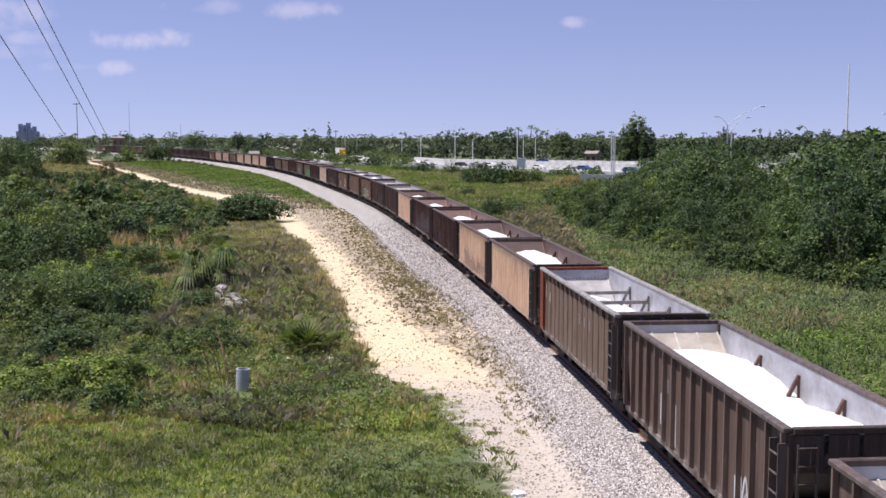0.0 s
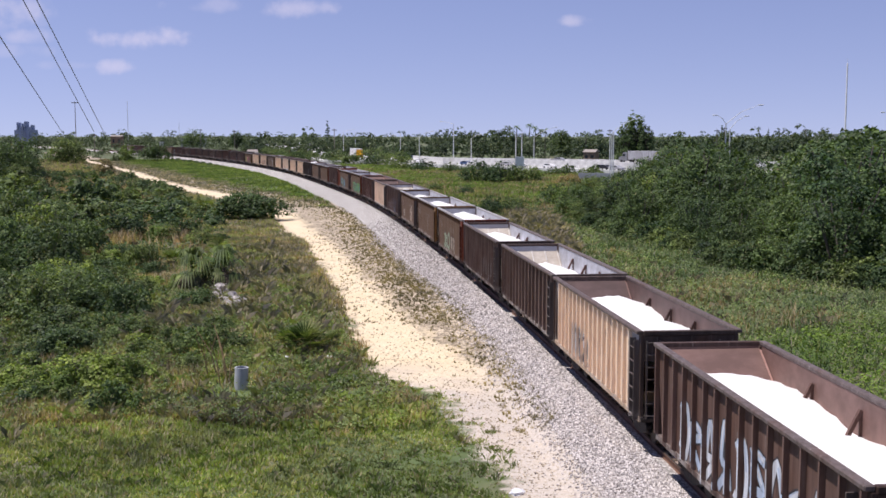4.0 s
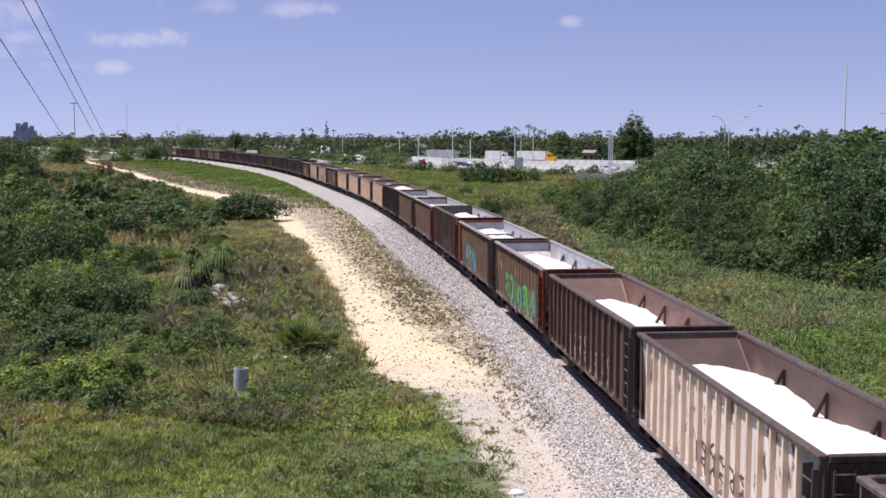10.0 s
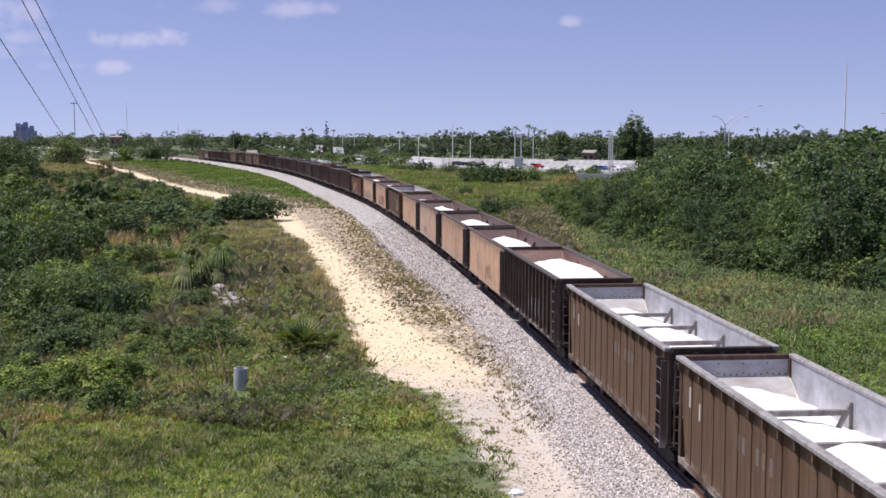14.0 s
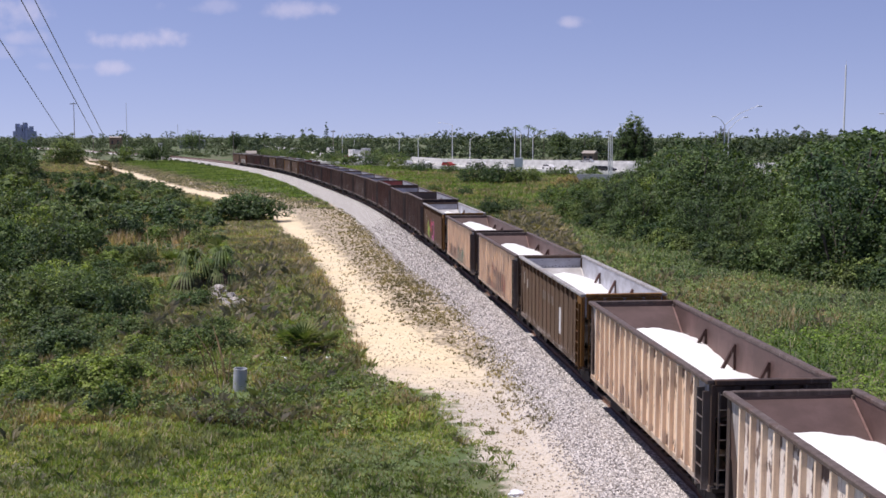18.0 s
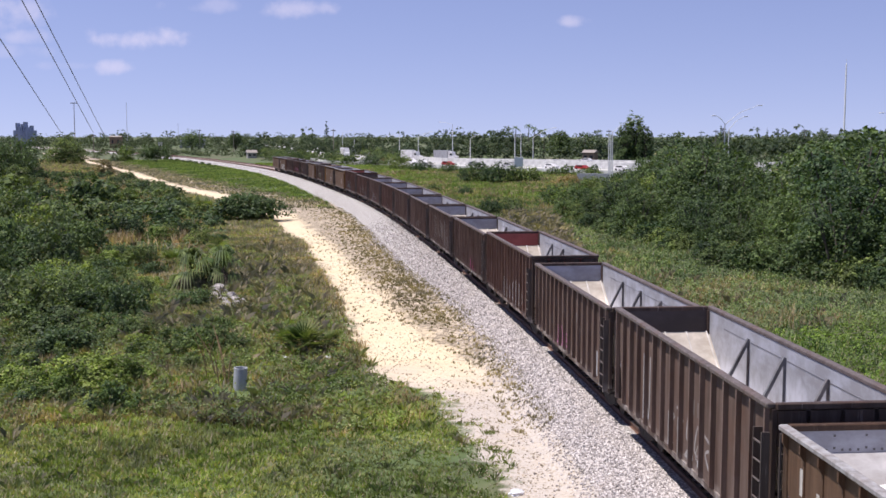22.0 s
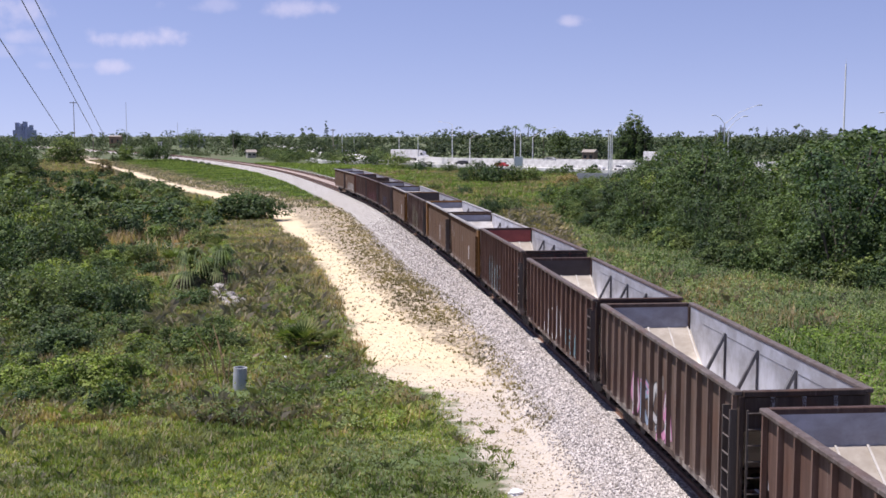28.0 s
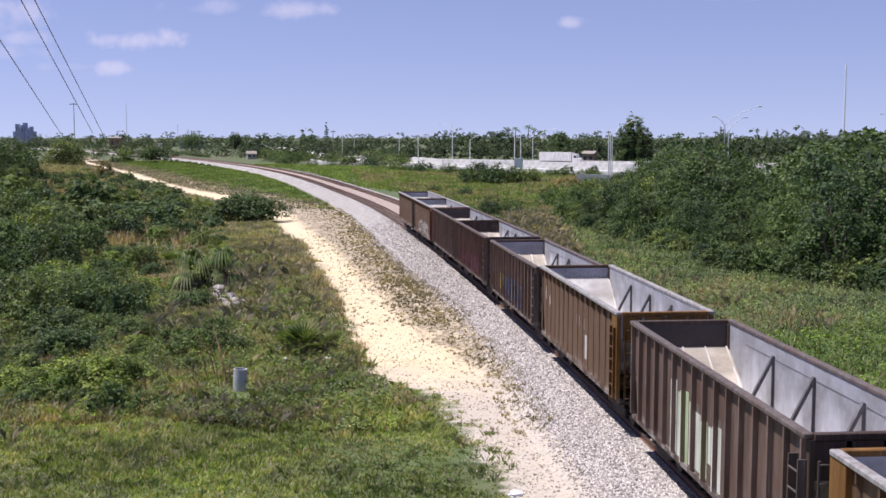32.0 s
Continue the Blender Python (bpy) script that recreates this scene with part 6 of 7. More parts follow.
def stone_material(name, dark, light, stain):
    m, nt, bs = base_mat(name, 0.9)
    g = nt.nodes.new("ShaderNodeNewGeometry")
    col = ramp_mix(nt, g.outputs["Random Per Island"], dark, light)
    col = ramp_mix(nt, math_node(nt, "MULTIPLY", steps(nt, noise_out(nt, 0.9, 4, g.outputs["Position"]), 0.5, 0.7), 0.3), col, stain)
    nt.links.new(col, bs.inputs["Base Color"])
    return m


def loose_stones(rng, name, label, category, x, y, size, flat, material):
    """Angular stones lying on the ground: three-sided double pyramids."""
    n = len(x)
    c = np.stack([x, y, ground_z(x, y) + size * 0.35 * flat], 1)
    axis = rng.normal(size=(n, 3)) * flat + np.array([0, 0, 0.6])
    axis /= np.linalg.norm(axis, axis=1)[:, None]
    t = np.cross(axis, rng.normal(size=(n, 3)))
    t /= np.linalg.norm(t, axis=1)[:, None]
    b = np.cross(axis, t)
    ring = [c + (t * math.cos(k * math.tau / 3) + b * math.sin(k * math.tau / 3)) * (size * rng.uniform(0.8, 1.25, n))[:, None] for k in range(3)]
    tip = [c + axis * (size * e * flat)[:, None] for e in (0.75, -0.75)]
    v = np.stack(ring + tip, 1).reshape(-1, 3).astype(np.float32)
    f = (np.arange(n)[:, None, None] * 5 + np.array([(0, 1, 3), (1, 2, 3), (2, 0, 3), (1, 0, 4), (2, 1, 4), (0, 2, 4)])[None]).reshape(-1, 3)
    me = bpy.data.meshes.new(name)
    me.vertices.add(len(v)); me.vertices.foreach_set("co", v.ravel())
    me.loops.add(f.size); me.loops.foreach_set("vertex_index", f.ravel().astype(np.int32))
    me.polygons.add(len(f)); me.polygons.foreach_set("loop_start", np.arange(0, f.size, 3, dtype=np.int32))
    me.update(calc_edges=True)
    me.materials.append(material)
    return tagged(new(name, me), label, category, kind="stuff")


def ballast_stones():
    """Loose stones over the near bank of the line, thinning out with distance."""
    rng = np.random.RandomState(17)
    n = 50000
    y = 1 / rng.uniform(1 / 140, 1 / 26, n)
    y = y[rng.uniform(size=n) < np.clip((140 - y) / 40, 0, 1)]
    n = len(y)
    toe = np.interp(y, [30, 65, 104, 160], [-3.05, -2.95, -4.6, -4.3])
    u = np.where(rng.uniform(size=n) < 0.06, toe - np.abs(rng.normal(0, 0.5, n)), rng.uniform(toe - 0.1, -1.15, n))
    d = track_x(y + 0.5) - track_x(y - 0.5)
    x, y = track_x(y) + u / np.sqrt(1 + d * d), y - u * d / np.sqrt(1 + d * d)
    size = rng.uniform(0.03, 0.062, n) * (0.75 + y / 130)
    loose_stones(rng, "ballast_stones", "loose pale angular ballast stones beside the rails", "ballast", x, y, size, 1.0,
                 stone_material("broken_pale_stone", (0.13, 0.112, 0.105), (0.71, 0.645, 0.615), (0.4, 0.34, 0.29)))


def sand_clods():
    """Small clods and chips strewn over the sand and the gravelled ground."""
    rng = np.random.RandomState(18)
    n = 16000
    y = 1 / rng.uniform(1 / 125, 1 / 30, n)
    x = np.interp(y, [w[1] for w in SAND_WAY], [w[0] for w in SAND_WAY]) + rng.uniform(-3, 7.5, n)
    keep = (beside(x, y) < -3.0) & (way_distance(x, y) < 2.2 + 1.5 * lumps(x, y, 1.4, 2)) & (lumps(x, y, 0.9, 4) + 0.7 * lumps(x, y, 0.33, 6) > rng.uniform(-1.0, 0.9, n))
    x, y = x[keep], y[keep]
    size = rng.uniform(0.015, 0.05, len(x)) * (0.7 + y / 70)
    loose_stones(rng, "clods", "small brown clods strewn over pale sand", "clods", x, y, size, 0.6,
                 stone_material("dry_clod", (0.2, 0.155, 0.1), (0.62, 0.52, 0.4), (0.3, 0.24, 0.16)))


sand_clods()
ballast_stones()
weed_dots()
grass_field("dry_grass", "dry grass between the thicket and the sand road", [(-15, 112), (-24, 112), (-34, 146), (-50, 188), (-64, 222), (-46, 205), (-25, 155), (-17, 128)], 5000, 33, GRASS_DRY, 0.4, open_ground)
grass_field("grass", "rough green grass between the thicket and the sand road", [(-15, 112), (-24, 112), (-34, 146), (-50, 188), (-64, 222), (-46, 205), (-25, 155), (-17, 128)], 4000, 34, GRASS, 0.4, open_ground)
grass_field("dry_grass", "dry grass in gaps of the thicket", [(-20, 84), (-24, 94), (-23, 108), (-28, 131), (-40, 164), (-72, 246), (-110, 330), (-130, 330), (-60, 165), (-40, 110)], 9000, 35, PURPLE, 0.9, lambda x, y: np.where(lumps(x, y, 3.0, 4) > 0.25, 1.0, 0.05))
BRUSH = [(-70, 240), (-112, 255), (-172, 390), (-200, 470), (-150, 470), (-118, 372), (-88, 304)]
grass_field("dry_grass", "dry tan brush grass left of the far road", BRUSH, 7000, 36, PURPLE, 0.9, open_ground)
grass_field("grass", "green brush grass left of the far road", BRUSH, 5000, 37, GRASS, 0.8, open_ground)
for x, y in scatter(BRUSH, 9.0, 2500):
    plant("bush", rng_p.choice(SHRUBS[:4]), x, y, x * 40, rng_p.uniform(0.6, 1.3), "green shrub in dry grass beside the far road", tall=rng_p.uniform(0.6, 0.9))
STRIP = [(-12, 150), (-44, 190), (-70, 240), (-122, 370), (-165, 480), (-112, 480), (-70, 370), (-33, 270), (-18, 210), (-6, 150)]
grass_field("grass", "short bright green grass beside the far ballast", STRIP, 20000, 14, GRASS_LUSH, 0.28, far_green)
grass_field("dry_grass", "dry tan grass beside the far sand road", STRIP, 12000, 15, GRASS_DRY, 0.35, far_tan)
grass_field("grass", "tall meadow grass between the railway and the highway", [(10, 170), (30, 165), (60, 240), (62, 320), (30, 360), (-5, 370), (-30, 400), (-60, 420), (-70, 420), (-40, 340), (-18, 240), (0, 190)], 15000, 11, GRASS_LUSH, 0.55, open_ground)
grass_field("dry_grass", "tall dry grass between the railway and the highway", [(8, 150), (20, 150), (44, 250), (36, 300), (-10, 330), (-30, 360), (-18, 260), (0, 180)], 5000, 12, PURPLE, 0.7, dryness)

for x, y in scatter([(-24, 60), (-19, 46), (-11, 41), (-8, 47), (-11, 58), (-16, 62)], 1.5, 2500):
    if float(lumps(np.array(x), np.array(y), 1.1, 2)) > -0.1 and not (-13 < x < -6 and y < 50):
        plant("low_bush", rng_p.choice(LOW), x, y, rng_p.uniform(0, 360), rng_p.uniform(0.75, 1.35), "low green leafy bush in the rough grass", "bush", "low bushes", tall=rng_p.uniform(0.8, 1.4))


# ---- palms and landmark trees ----
def fan_leaf(rng, base, way, size, droop, blades=13, wide=1.3):
    """Corners of one fan leaf: narrow blades spread from the end of its stalk."""
    way = Vector(way).normalized()
    side = way.cross(Vector((0, 0, 1))).normalized()
    up = side.cross(way)
    hub = Vector(base) + way * size * 0.55
    out = []
    for k in range(blades):
        a = (k / (blades - 1) - 0.5) * 2 * wide
        d = (way * math.cos(a) + side * math.sin(a) + up * 0.12 * math.cos(2 * a)).normalized()
        mid = hub + d * size * 0.5
        tip = mid + (d - Vector((0, 0, droop * rng.uniform(0.6, 1.3)))) * size * 0.5
        w = d.cross(up).normalized() * size * 0.042
        out.append([hub, mid - w, tip, mid + w])
    w = side * size * 0.018
    out.append([Vector(base) - w, hub - w, hub + w, Vector(base) + w])
    return out


def palmetto(name, label, x, y, leaves, size, seed, tall=0.5, droop=0.5, mat=None, skirt=0):
    rng = random.Random(seed)
    ob = thing(name, label, "palm", pose(x, y, float(ground_z(x, y))))
    part("trunk", fresh(lambda b: rod(b, (0, 0, -0.2), (0, 0.1, tall), 0.16, 0.13, 8)), TRUNK, ob)
    for k in range(leaves):
        a, e = k * 2.4 + rng.uniform(-0.3, 0.3), rng.uniform(-0.35, 1.45) if droop > 1 else rng.uniform(0.15, 1.25)
        way = (math.cos(a) * math.cos(e), math.sin(a) * math.cos(e), math.sin(e))
        part("fan_leaf", quads("fan_leaf", [c for q in fan_leaf(rng, (0, 0.1, tall), way, size * rng.uniform(0.6, 1.3), droop * rng.uniform(0.5, 1.2), *((9, 0.8) if droop > 1 else ())) for c in q], mat or PALM), None, ob)
    for k in range(skirt):                                  # dead leaves hanging round the trunk
        a, e = k * 2.4 + rng.uniform(-0.4, 0.4), rng.uniform(-1.1, -0.35)
        way = (math.cos(a) * math.cos(e), math.sin(a) * math.cos(e), math.sin(e))
        part("dead_leaf", quads("dead_leaf", [c for q in fan_leaf(rng, (0, 0.1, tall * 0.95), way, size * rng.uniform(0.6, 1.0), 1.5, 9, 1.0) for c in q], DEAD_PALM), None, ob, "brown dead hanging leaf")
    return ob


DEAD_PALM = plain("brown_dead_palm_leaf", (0.13, 0.1, 0.065), 0.95, 0, 6, 0.5)
palmetto("cabbage_palm", "low cabbage palm with drooping grey-green fan leaves", -17.7, 79, 30, 1.35, 1, 1.25, 2.3, None, 16)
palmetto("cabbage_palm", "young cabbage palm with drooping fan leaves", -15.6, 79.5, 24, 1.3, 2, 1.35, 2.4, None, 18)
palmetto("cabbage_palm", "young cabbage palm standing behind two others", -16.4, 81.2, 20, 1.2, 12, 1.6, 2.2, None, 10)
palmetto("palmetto", "low green saw palmetto with stiff fan leaves", -6.9, 55.4, 26, 0.85, 3, 0.35, 0.2)
palmetto("palmetto", "low green saw palmetto beside another in the grass", -7.9, 56.6, 20, 0.8, 4, 0.3, 0.2)
palmetto("palmetto", "small green saw palmetto in the grass", -5.9, 56.5, 12, 0.65, 5, 0.3, 0.2)
palmetto("palmetto", "dark green saw palmetto in the thicket", -22.0, 92, 16, 1.0, 6, 0.4, 0.3)
palmetto("palmetto", "dark green saw palmetto beside the thicket", -20.5, 101, 16, 1.0, 7, 0.4, 0.3)
palmetto("palmetto", "silvery saw palmetto beside the sand road", -33.5, 158, 16, 1.4, 8, 0.6, 0.3)
BLEACHED = plain("bleached_dead_leaf", (0.42, 0.38, 0.36), 0.95, 0, 6, 0.5)
palmetto("dead_palm", "collapsed dead palm with bleached grey leaves", -14.2, 71.4, 11, 0.8, 9, 0.6, 1.9, BLEACHED, 6)
palmetto("dead_palm", "heap of bleached dead palm leaves on the grass", -13.1, 69.6, 9, 0.7, 10, 0.4, 1.9, BLEACHED, 6)


def tall_palm(x, y, h, seed):
    rng = random.Random(seed)
    ob = thing("palm_tree", "slender far palm standing above the tree belt", "palm", pose(x, y, GROUND), "far palms")
    part("trunk", fresh(lambda b: rod(b, (0, 0, 0), (0.3, 0, h), 0.22, 0.15, 8)), TRUNK, ob)
    c = []
    for k in range(15):
        a, e = k * 2.4, rng.uniform(-0.4, 0.9)
        d = Vector((math.cos(a) * math.cos(e), math.sin(a) * math.cos(e), math.sin(e)))
        p0, s = Vector((0.3, 0, h)), Vector((-math.sin(a), math.cos(a), 0)) * 0.38
        p1 = p0 + d * 1.6
        p2 = p1 + (d + Vector((0, 0, -0.9))) * 1.3
        c += [p0, p1 - s, p2, p1 + s]
    part("crown", quads("crown", c, LEAF_DARK), None, ob)


for k, (x, y, h) in enumerate(((39, 520, 14.5), (33.1, 520, 13.6), (64.9, 520, 11), (42, 525, 13.2), (180, 560, 11.5), (46, 518, 12.2))):
    tall_palm(x, y, h, k)


def cone_tree(x, y, h, w, seed, label):
    rng = np.random.RandomState(seed)
    ob = thing("pine_tree", label, "tree", pose(x, y, GROUND))
    part("trunk", fresh(lambda b: rod(b, (0, 0, 0), (0, 0, h * 0.95), 0.25, 0.05, 8)), TRUNK, ob)
    lobes = [((0, 0, h * q), (w * (1.05 - q), w * (1.05 - q), h * 0.035)) for q in np.arange(0.25, 1.0, 0.07)]
    part("crown", quads("crown", leaf_cloud(rng, lobes, 900, 0.45), LEAF_DARK), None, ob)


for k, (x, y, h, w) in enumerate(((-63.5, 620, 18.4, 3.2), (137.2, 560, 15.6, 2.6), (159.8, 560, 15.2, 2.8), (200.2, 600, 13.6, 2.6), (-79, 640, 15.5, 2.4))):
    cone_tree(x, y, h, w, 70 + k, "tall narrow conifer standing above the far trees")
# one great dark tree over the highway and round crowns on the skyline
for x, y, w, h, seed, label in ((64.2, 400, 3.3, 16.5, 80, "great dark dense tree rising beside the highway"), (67.6, 402, 3.7, 21.0, 81, "great dark dense tree rising beside the highway"), (70.8, 398, 3.2, 15.5, 82, "dark dense tree beside the highway"),
                                (-177, 800, 8.5, 16.5, 83, "round dark crown above the far woods"), (-147, 805, 7.0, 14.2, 84, "round dark crown above the far woods"), (52, 505, 5.5, 15.2, 85, "tall dark tree above the belt")):
    plant("tree", plant_kind(seed, w, h, 34, 7000, 0.4, LEAF_DARK, 6, 1.0, 2.4), x, y, 0, 1.0, label, "tree", z=GROUND)

# ---- highway ----
HA, HB = Vector((-60, 424, 0)), Vector((150, 300, 0))      # near edge of the road
HDIR = (HB - HA).normalized()
HNOR = Vector((-HDIR.y, HDIR.x, 0))                          # away from the railway
HTURN = math.degrees(math.atan2(HDIR.y, HDIR.x))


BEND = 20.0                                                  # before this point the highway comes from farther off
BDIR = Vector((0.196, -0.98, 0)).normalized()


def hwy(along, across, z=0.0):
    if along < BEND:
        p = HA + HDIR * BEND - BDIR * (BEND - along) + Vector((-BDIR.y, BDIR.x, 0)) * across
        return pose(p.x, p.y, GROUND + 1.25 + z, 0, 0, math.degrees(math.atan2(BDIR.y, BDIR.x)))
    p = HA + HDIR * along + HNOR * across
    return pose(p.x, p.y, GROUND + 1.25 + z, 0, 0, HTURN)


road = new("road", bpy.data.meshes.new("road"))
def road_plan(bm):
    """One slab along the highway, bent where it turns away."""
    rows = [(hwy(a, -2).translation, hwy(a, 37).translation) for a in (-700, -300, 10, BEND, 60, 300, 820)]
    top = [[bm.verts.new(v) for v in r] for r in rows]
    low = [[bm.verts.new(v - Vector((0, 0, 1.5))) for v in r] for r in rows]
    for k in range(len(rows) - 1):
        bm.faces.new((top[k][0], top[k + 1][0], top[k + 1][1], top[k][1]))
        bm.faces.new((low[k][0], low[k + 1][0], top[k + 1][0], top[k][0]))
        bm.faces.new((low[k][1], low[k + 1][1], top[k + 1][1], top[k][1]))
    bmesh.ops.recalc_face_normals(bm, faces=bm.faces)


bm = fresh(road_plan)
bm.to_mesh(road.data); bm.free()
road.data.materials.append(CONCRETE)
tagged(road, "pale concrete highway seen across the grass", "road", kind="structure")


def wall_run(name, label, a0, a1, across, foot, h, seg, mat, way=hwy):
    w = thing(name, label, "wall", kind="structure")
    pane = shared((name + "_panel", seg, h), lambda: fresh(lambda b: box(b, 0.02, seg - 0.02, -0.15, 0.15, foot, h, 0.02)), mat)
    k = a0
    while k < a1:
        p = part("panel", pane, mat, w)
        p.matrix_basis = way(k, across)
        k += seg
    return w


NEAR_WAY = [Vector(p) for p in ((-60, 520, 0), (-12, 372, 0), (7, 348, 0), (45, 304, 0), (80, 287, 0), (250, 205, 0))]


def near_way(along, across, z=0.0):
    """A place on the road between the walls, metres from its far end, across it away from the railway."""
    for p, q in zip(NEAR_WAY, NEAR_WAY[1:]):
        if along <= (q - p).length or q is NEAR_WAY[-1]:
            break
        along -= (q - p).length
    d = (q - p).normalized()
    at = p + d * along + Vector((-d.y, d.x, 0)) * across
    return pose(at.x, at.y, GROUND + 0.9 + z, 0, 0, math.degrees(math.atan2(d.y, d.x)))


def near_road_plan(bm):
    ends = [0.0]
    for p, q in zip(NEAR_WAY, NEAR_WAY[1:]):
        ends.append(ends[-1] + (q - p).length)
    for a, b in zip(ends, ends[1:]):
        box(bm, 0, b - a, 0.2, 14.8, -1.2, 0.0)
        bmesh.ops.transform(bm, matrix=near_way(a + 0.01, 0), verts=bm.verts[-8:])


near_road = new("road", bpy.data.meshes.new("road"))
bm = fresh(near_road_plan)
bm.to_mesh(near_road.data); bm.free()
near_road.data.materials.append(CONCRETE)
tagged(near_road, "pale concrete road between two white walls", "road", kind="structure")
wall_run("barrier_wall", "low white concrete barrier on the railway side of the road", 115, 305, 0.0, -1.3, 0.35, 6.0, BARRIER, near_way)
wall_run("sound_wall", "stained white concrete panel wall behind the road", 115, 305, 14.0, -0.3, 2.1, 3.0, BARRIER, near_way)
wall_run("road_parapet", "low white concrete parapet along the far side of the highway", 30, 170, 36.5, -0.3, 0.7, 6.0, BARRIER)
block_wall = thing("block_wall", "grey concrete block wall among bushes below the highway", "wall", pose(32.5, 243, GROUND, 0, 0, -14))
for k in range(3):
    part("panel", shared(("block_panel",), lambda: fresh(lambda b: box(b, -1.14, 1.14, -0.12, 0.12, -0.2, 2.5, 0.02)), GREYPIPE), GREYPIPE, block_wall).matrix_basis = pose(-2.5 + 2.32 * k, 0, 0)
# brush that hides the road where it runs on to the horizon
rng_h = random.Random(12)
front = []
for k in range(-300, 42, 9):
    p = hwy(k + rng_h.uniform(-2, 2), -12 + rng_h.uniform(-4, 2)).translation
    front.append((rng_h.choice(BACKS), p.x, p.y, GROUND, rng_h.uniform(0, 360), rng_h.uniform(0.75, 1.1), rng_h.uniform(0.6, 0.9)))
for k in range(122, 300, 9):
    p = near_way(k + rng_h.uniform(-3, 3), -6 + rng_h.uniform(-3, 2)).translation
    front.append((rng_h.choice(SHRUBS), p.x, p.y, GROUND, rng_h.uniform(0, 360), rng_h.choice((0.12, 0.15, 0.2, 0.45)), rng_h.uniform(0.5, 0.8)))
for k in range(0, 122, 6):
    p = near_way(k, -9 + rng_h.uniform(-4, 2)).translation
    front.append((rng_h.choice(SHRUBS), p.x, p.y, GROUND, rng_h.uniform(0, 360), rng_h.uniform(1.4, 2.1), rng_h.uniform(0.9, 1.2)))
dry_brush = []
for k in range(125, 300, 6):
    q = near_way(k + rng_h.uniform(-3, 3), -3.5 + rng_h.uniform(-2, 1)).translation
    dry_brush.append((rng_h.choice(SHRUBS), q.x, q.y, GROUND, rng_h.uniform(0, 360), rng_h.choice((0.15, 0.2, 0.3, 0.6)), rng_h.uniform(0.6, 1.0)))
for x, y in ((33, 300), (40, 299), (11, 329)):
    plant("tree", SHRUBS[2], x, y, x * 40, 1.25, "small thin tree in front of the white road wall", "tree", tall=1.3)
mass("dry_brush", "brown dry brush at the foot of the highway wall", dry_brush, WEED, "shrubs")
mass("roadside_brush", "dark green brush along the near edge of the highway", front, LEAF, "shrubs")


def street_lamp(x, y, top, arms, label):
    h = top - GROUND
    ob = thing("street_lamp", label, "street lamp", pose(x, y, GROUND), "highway lamps")
    part("pole", fresh(lambda b: rod(b, (0, 0, 0), (0, 0, h), 0.16, 0.1, 10)), GALV, ob)
    for dx, rise in arms:
        arm = part("arm", fresh(lambda b: [rod(b, (0, 0, h - 0.1), (dx * 0.45, 0, h + rise * 0.6), 0.065, 0.055, 6), rod(b, (dx * 0.45, 0, h + rise * 0.6), (dx, 0, h + rise), 0.055, 0.045, 6)]), GALV, ob)
        e = 1 if dx > 0 else -1
        part("lamp_head", fresh(lambda b: box(b, min(dx, dx + e * 0.9), max(dx, dx + e * 0.9), -0.17, 0.17, h + rise - 0.1, h + rise + 0.1, 0.04)), GALV, arm)
    return ob


for x, y, top, arms in ((-8.0, 370, 8.7, [(3.9, 1.8)]), (3.4, 400, 13.2, [(-4.0, 0.8)]), (8.8, 365, 8.3, [(2.7, 1.3)]), (27.8, 350, 8.7, [(6.3, 3.0)]), (40.4, 276, 9.9, []), (41.0, 277, 10.0, [(5.8, 3.4)]), (42.0, 281, 10.3, []),
                        (22.2, 350, 9.6, []), (24.2, 352, 10.0, []), (52.6, 212, 11.6, [(6.0, 3.4), (-1.6, 1.5)]), (55.9, 222, 10.7, [(2.8, 2.4)]), (90.5, 226, 12.5, [(-2.9, 1.4)]), (-18, 470, 10, [(-4.5, -0.9)]), (-46, 520, 10.6, [(4.0, 1.0)]), (-40.5, 520, 10.6, [])):
    street_lamp(x, y, top, arms, "grey steel highway lamp with a slanting arm" if arms else "bare grey steel pole beside the highway")

sign = thing("road_sign", "large grey sign panel seen from behind", "sign", pose(21.4, 320, GROUND))
part("panel", fresh(lambda b: box(b, -1.25, 1.25, -0.08, 0.08, 1.7, 4.5, 0.03)), GALV, sign)
for x in (-0.8, 0.8):
    part("post", fresh(lambda b: rod(b, (x, 0.15, 0), (x, 0.15, 4.3), 0.12, n=8)), GALV, sign)

GLASS = plain("dark_car_glass", (0.02, 0.025, 0.03), 0.1, 0, 1.0, 0.1)
TYRE = plain("tyre_rubber", (0.02, 0.02, 0.02), 0.9)
VPAINT = painted("vehicle_paint", 0.35, 0.03, 0.05)


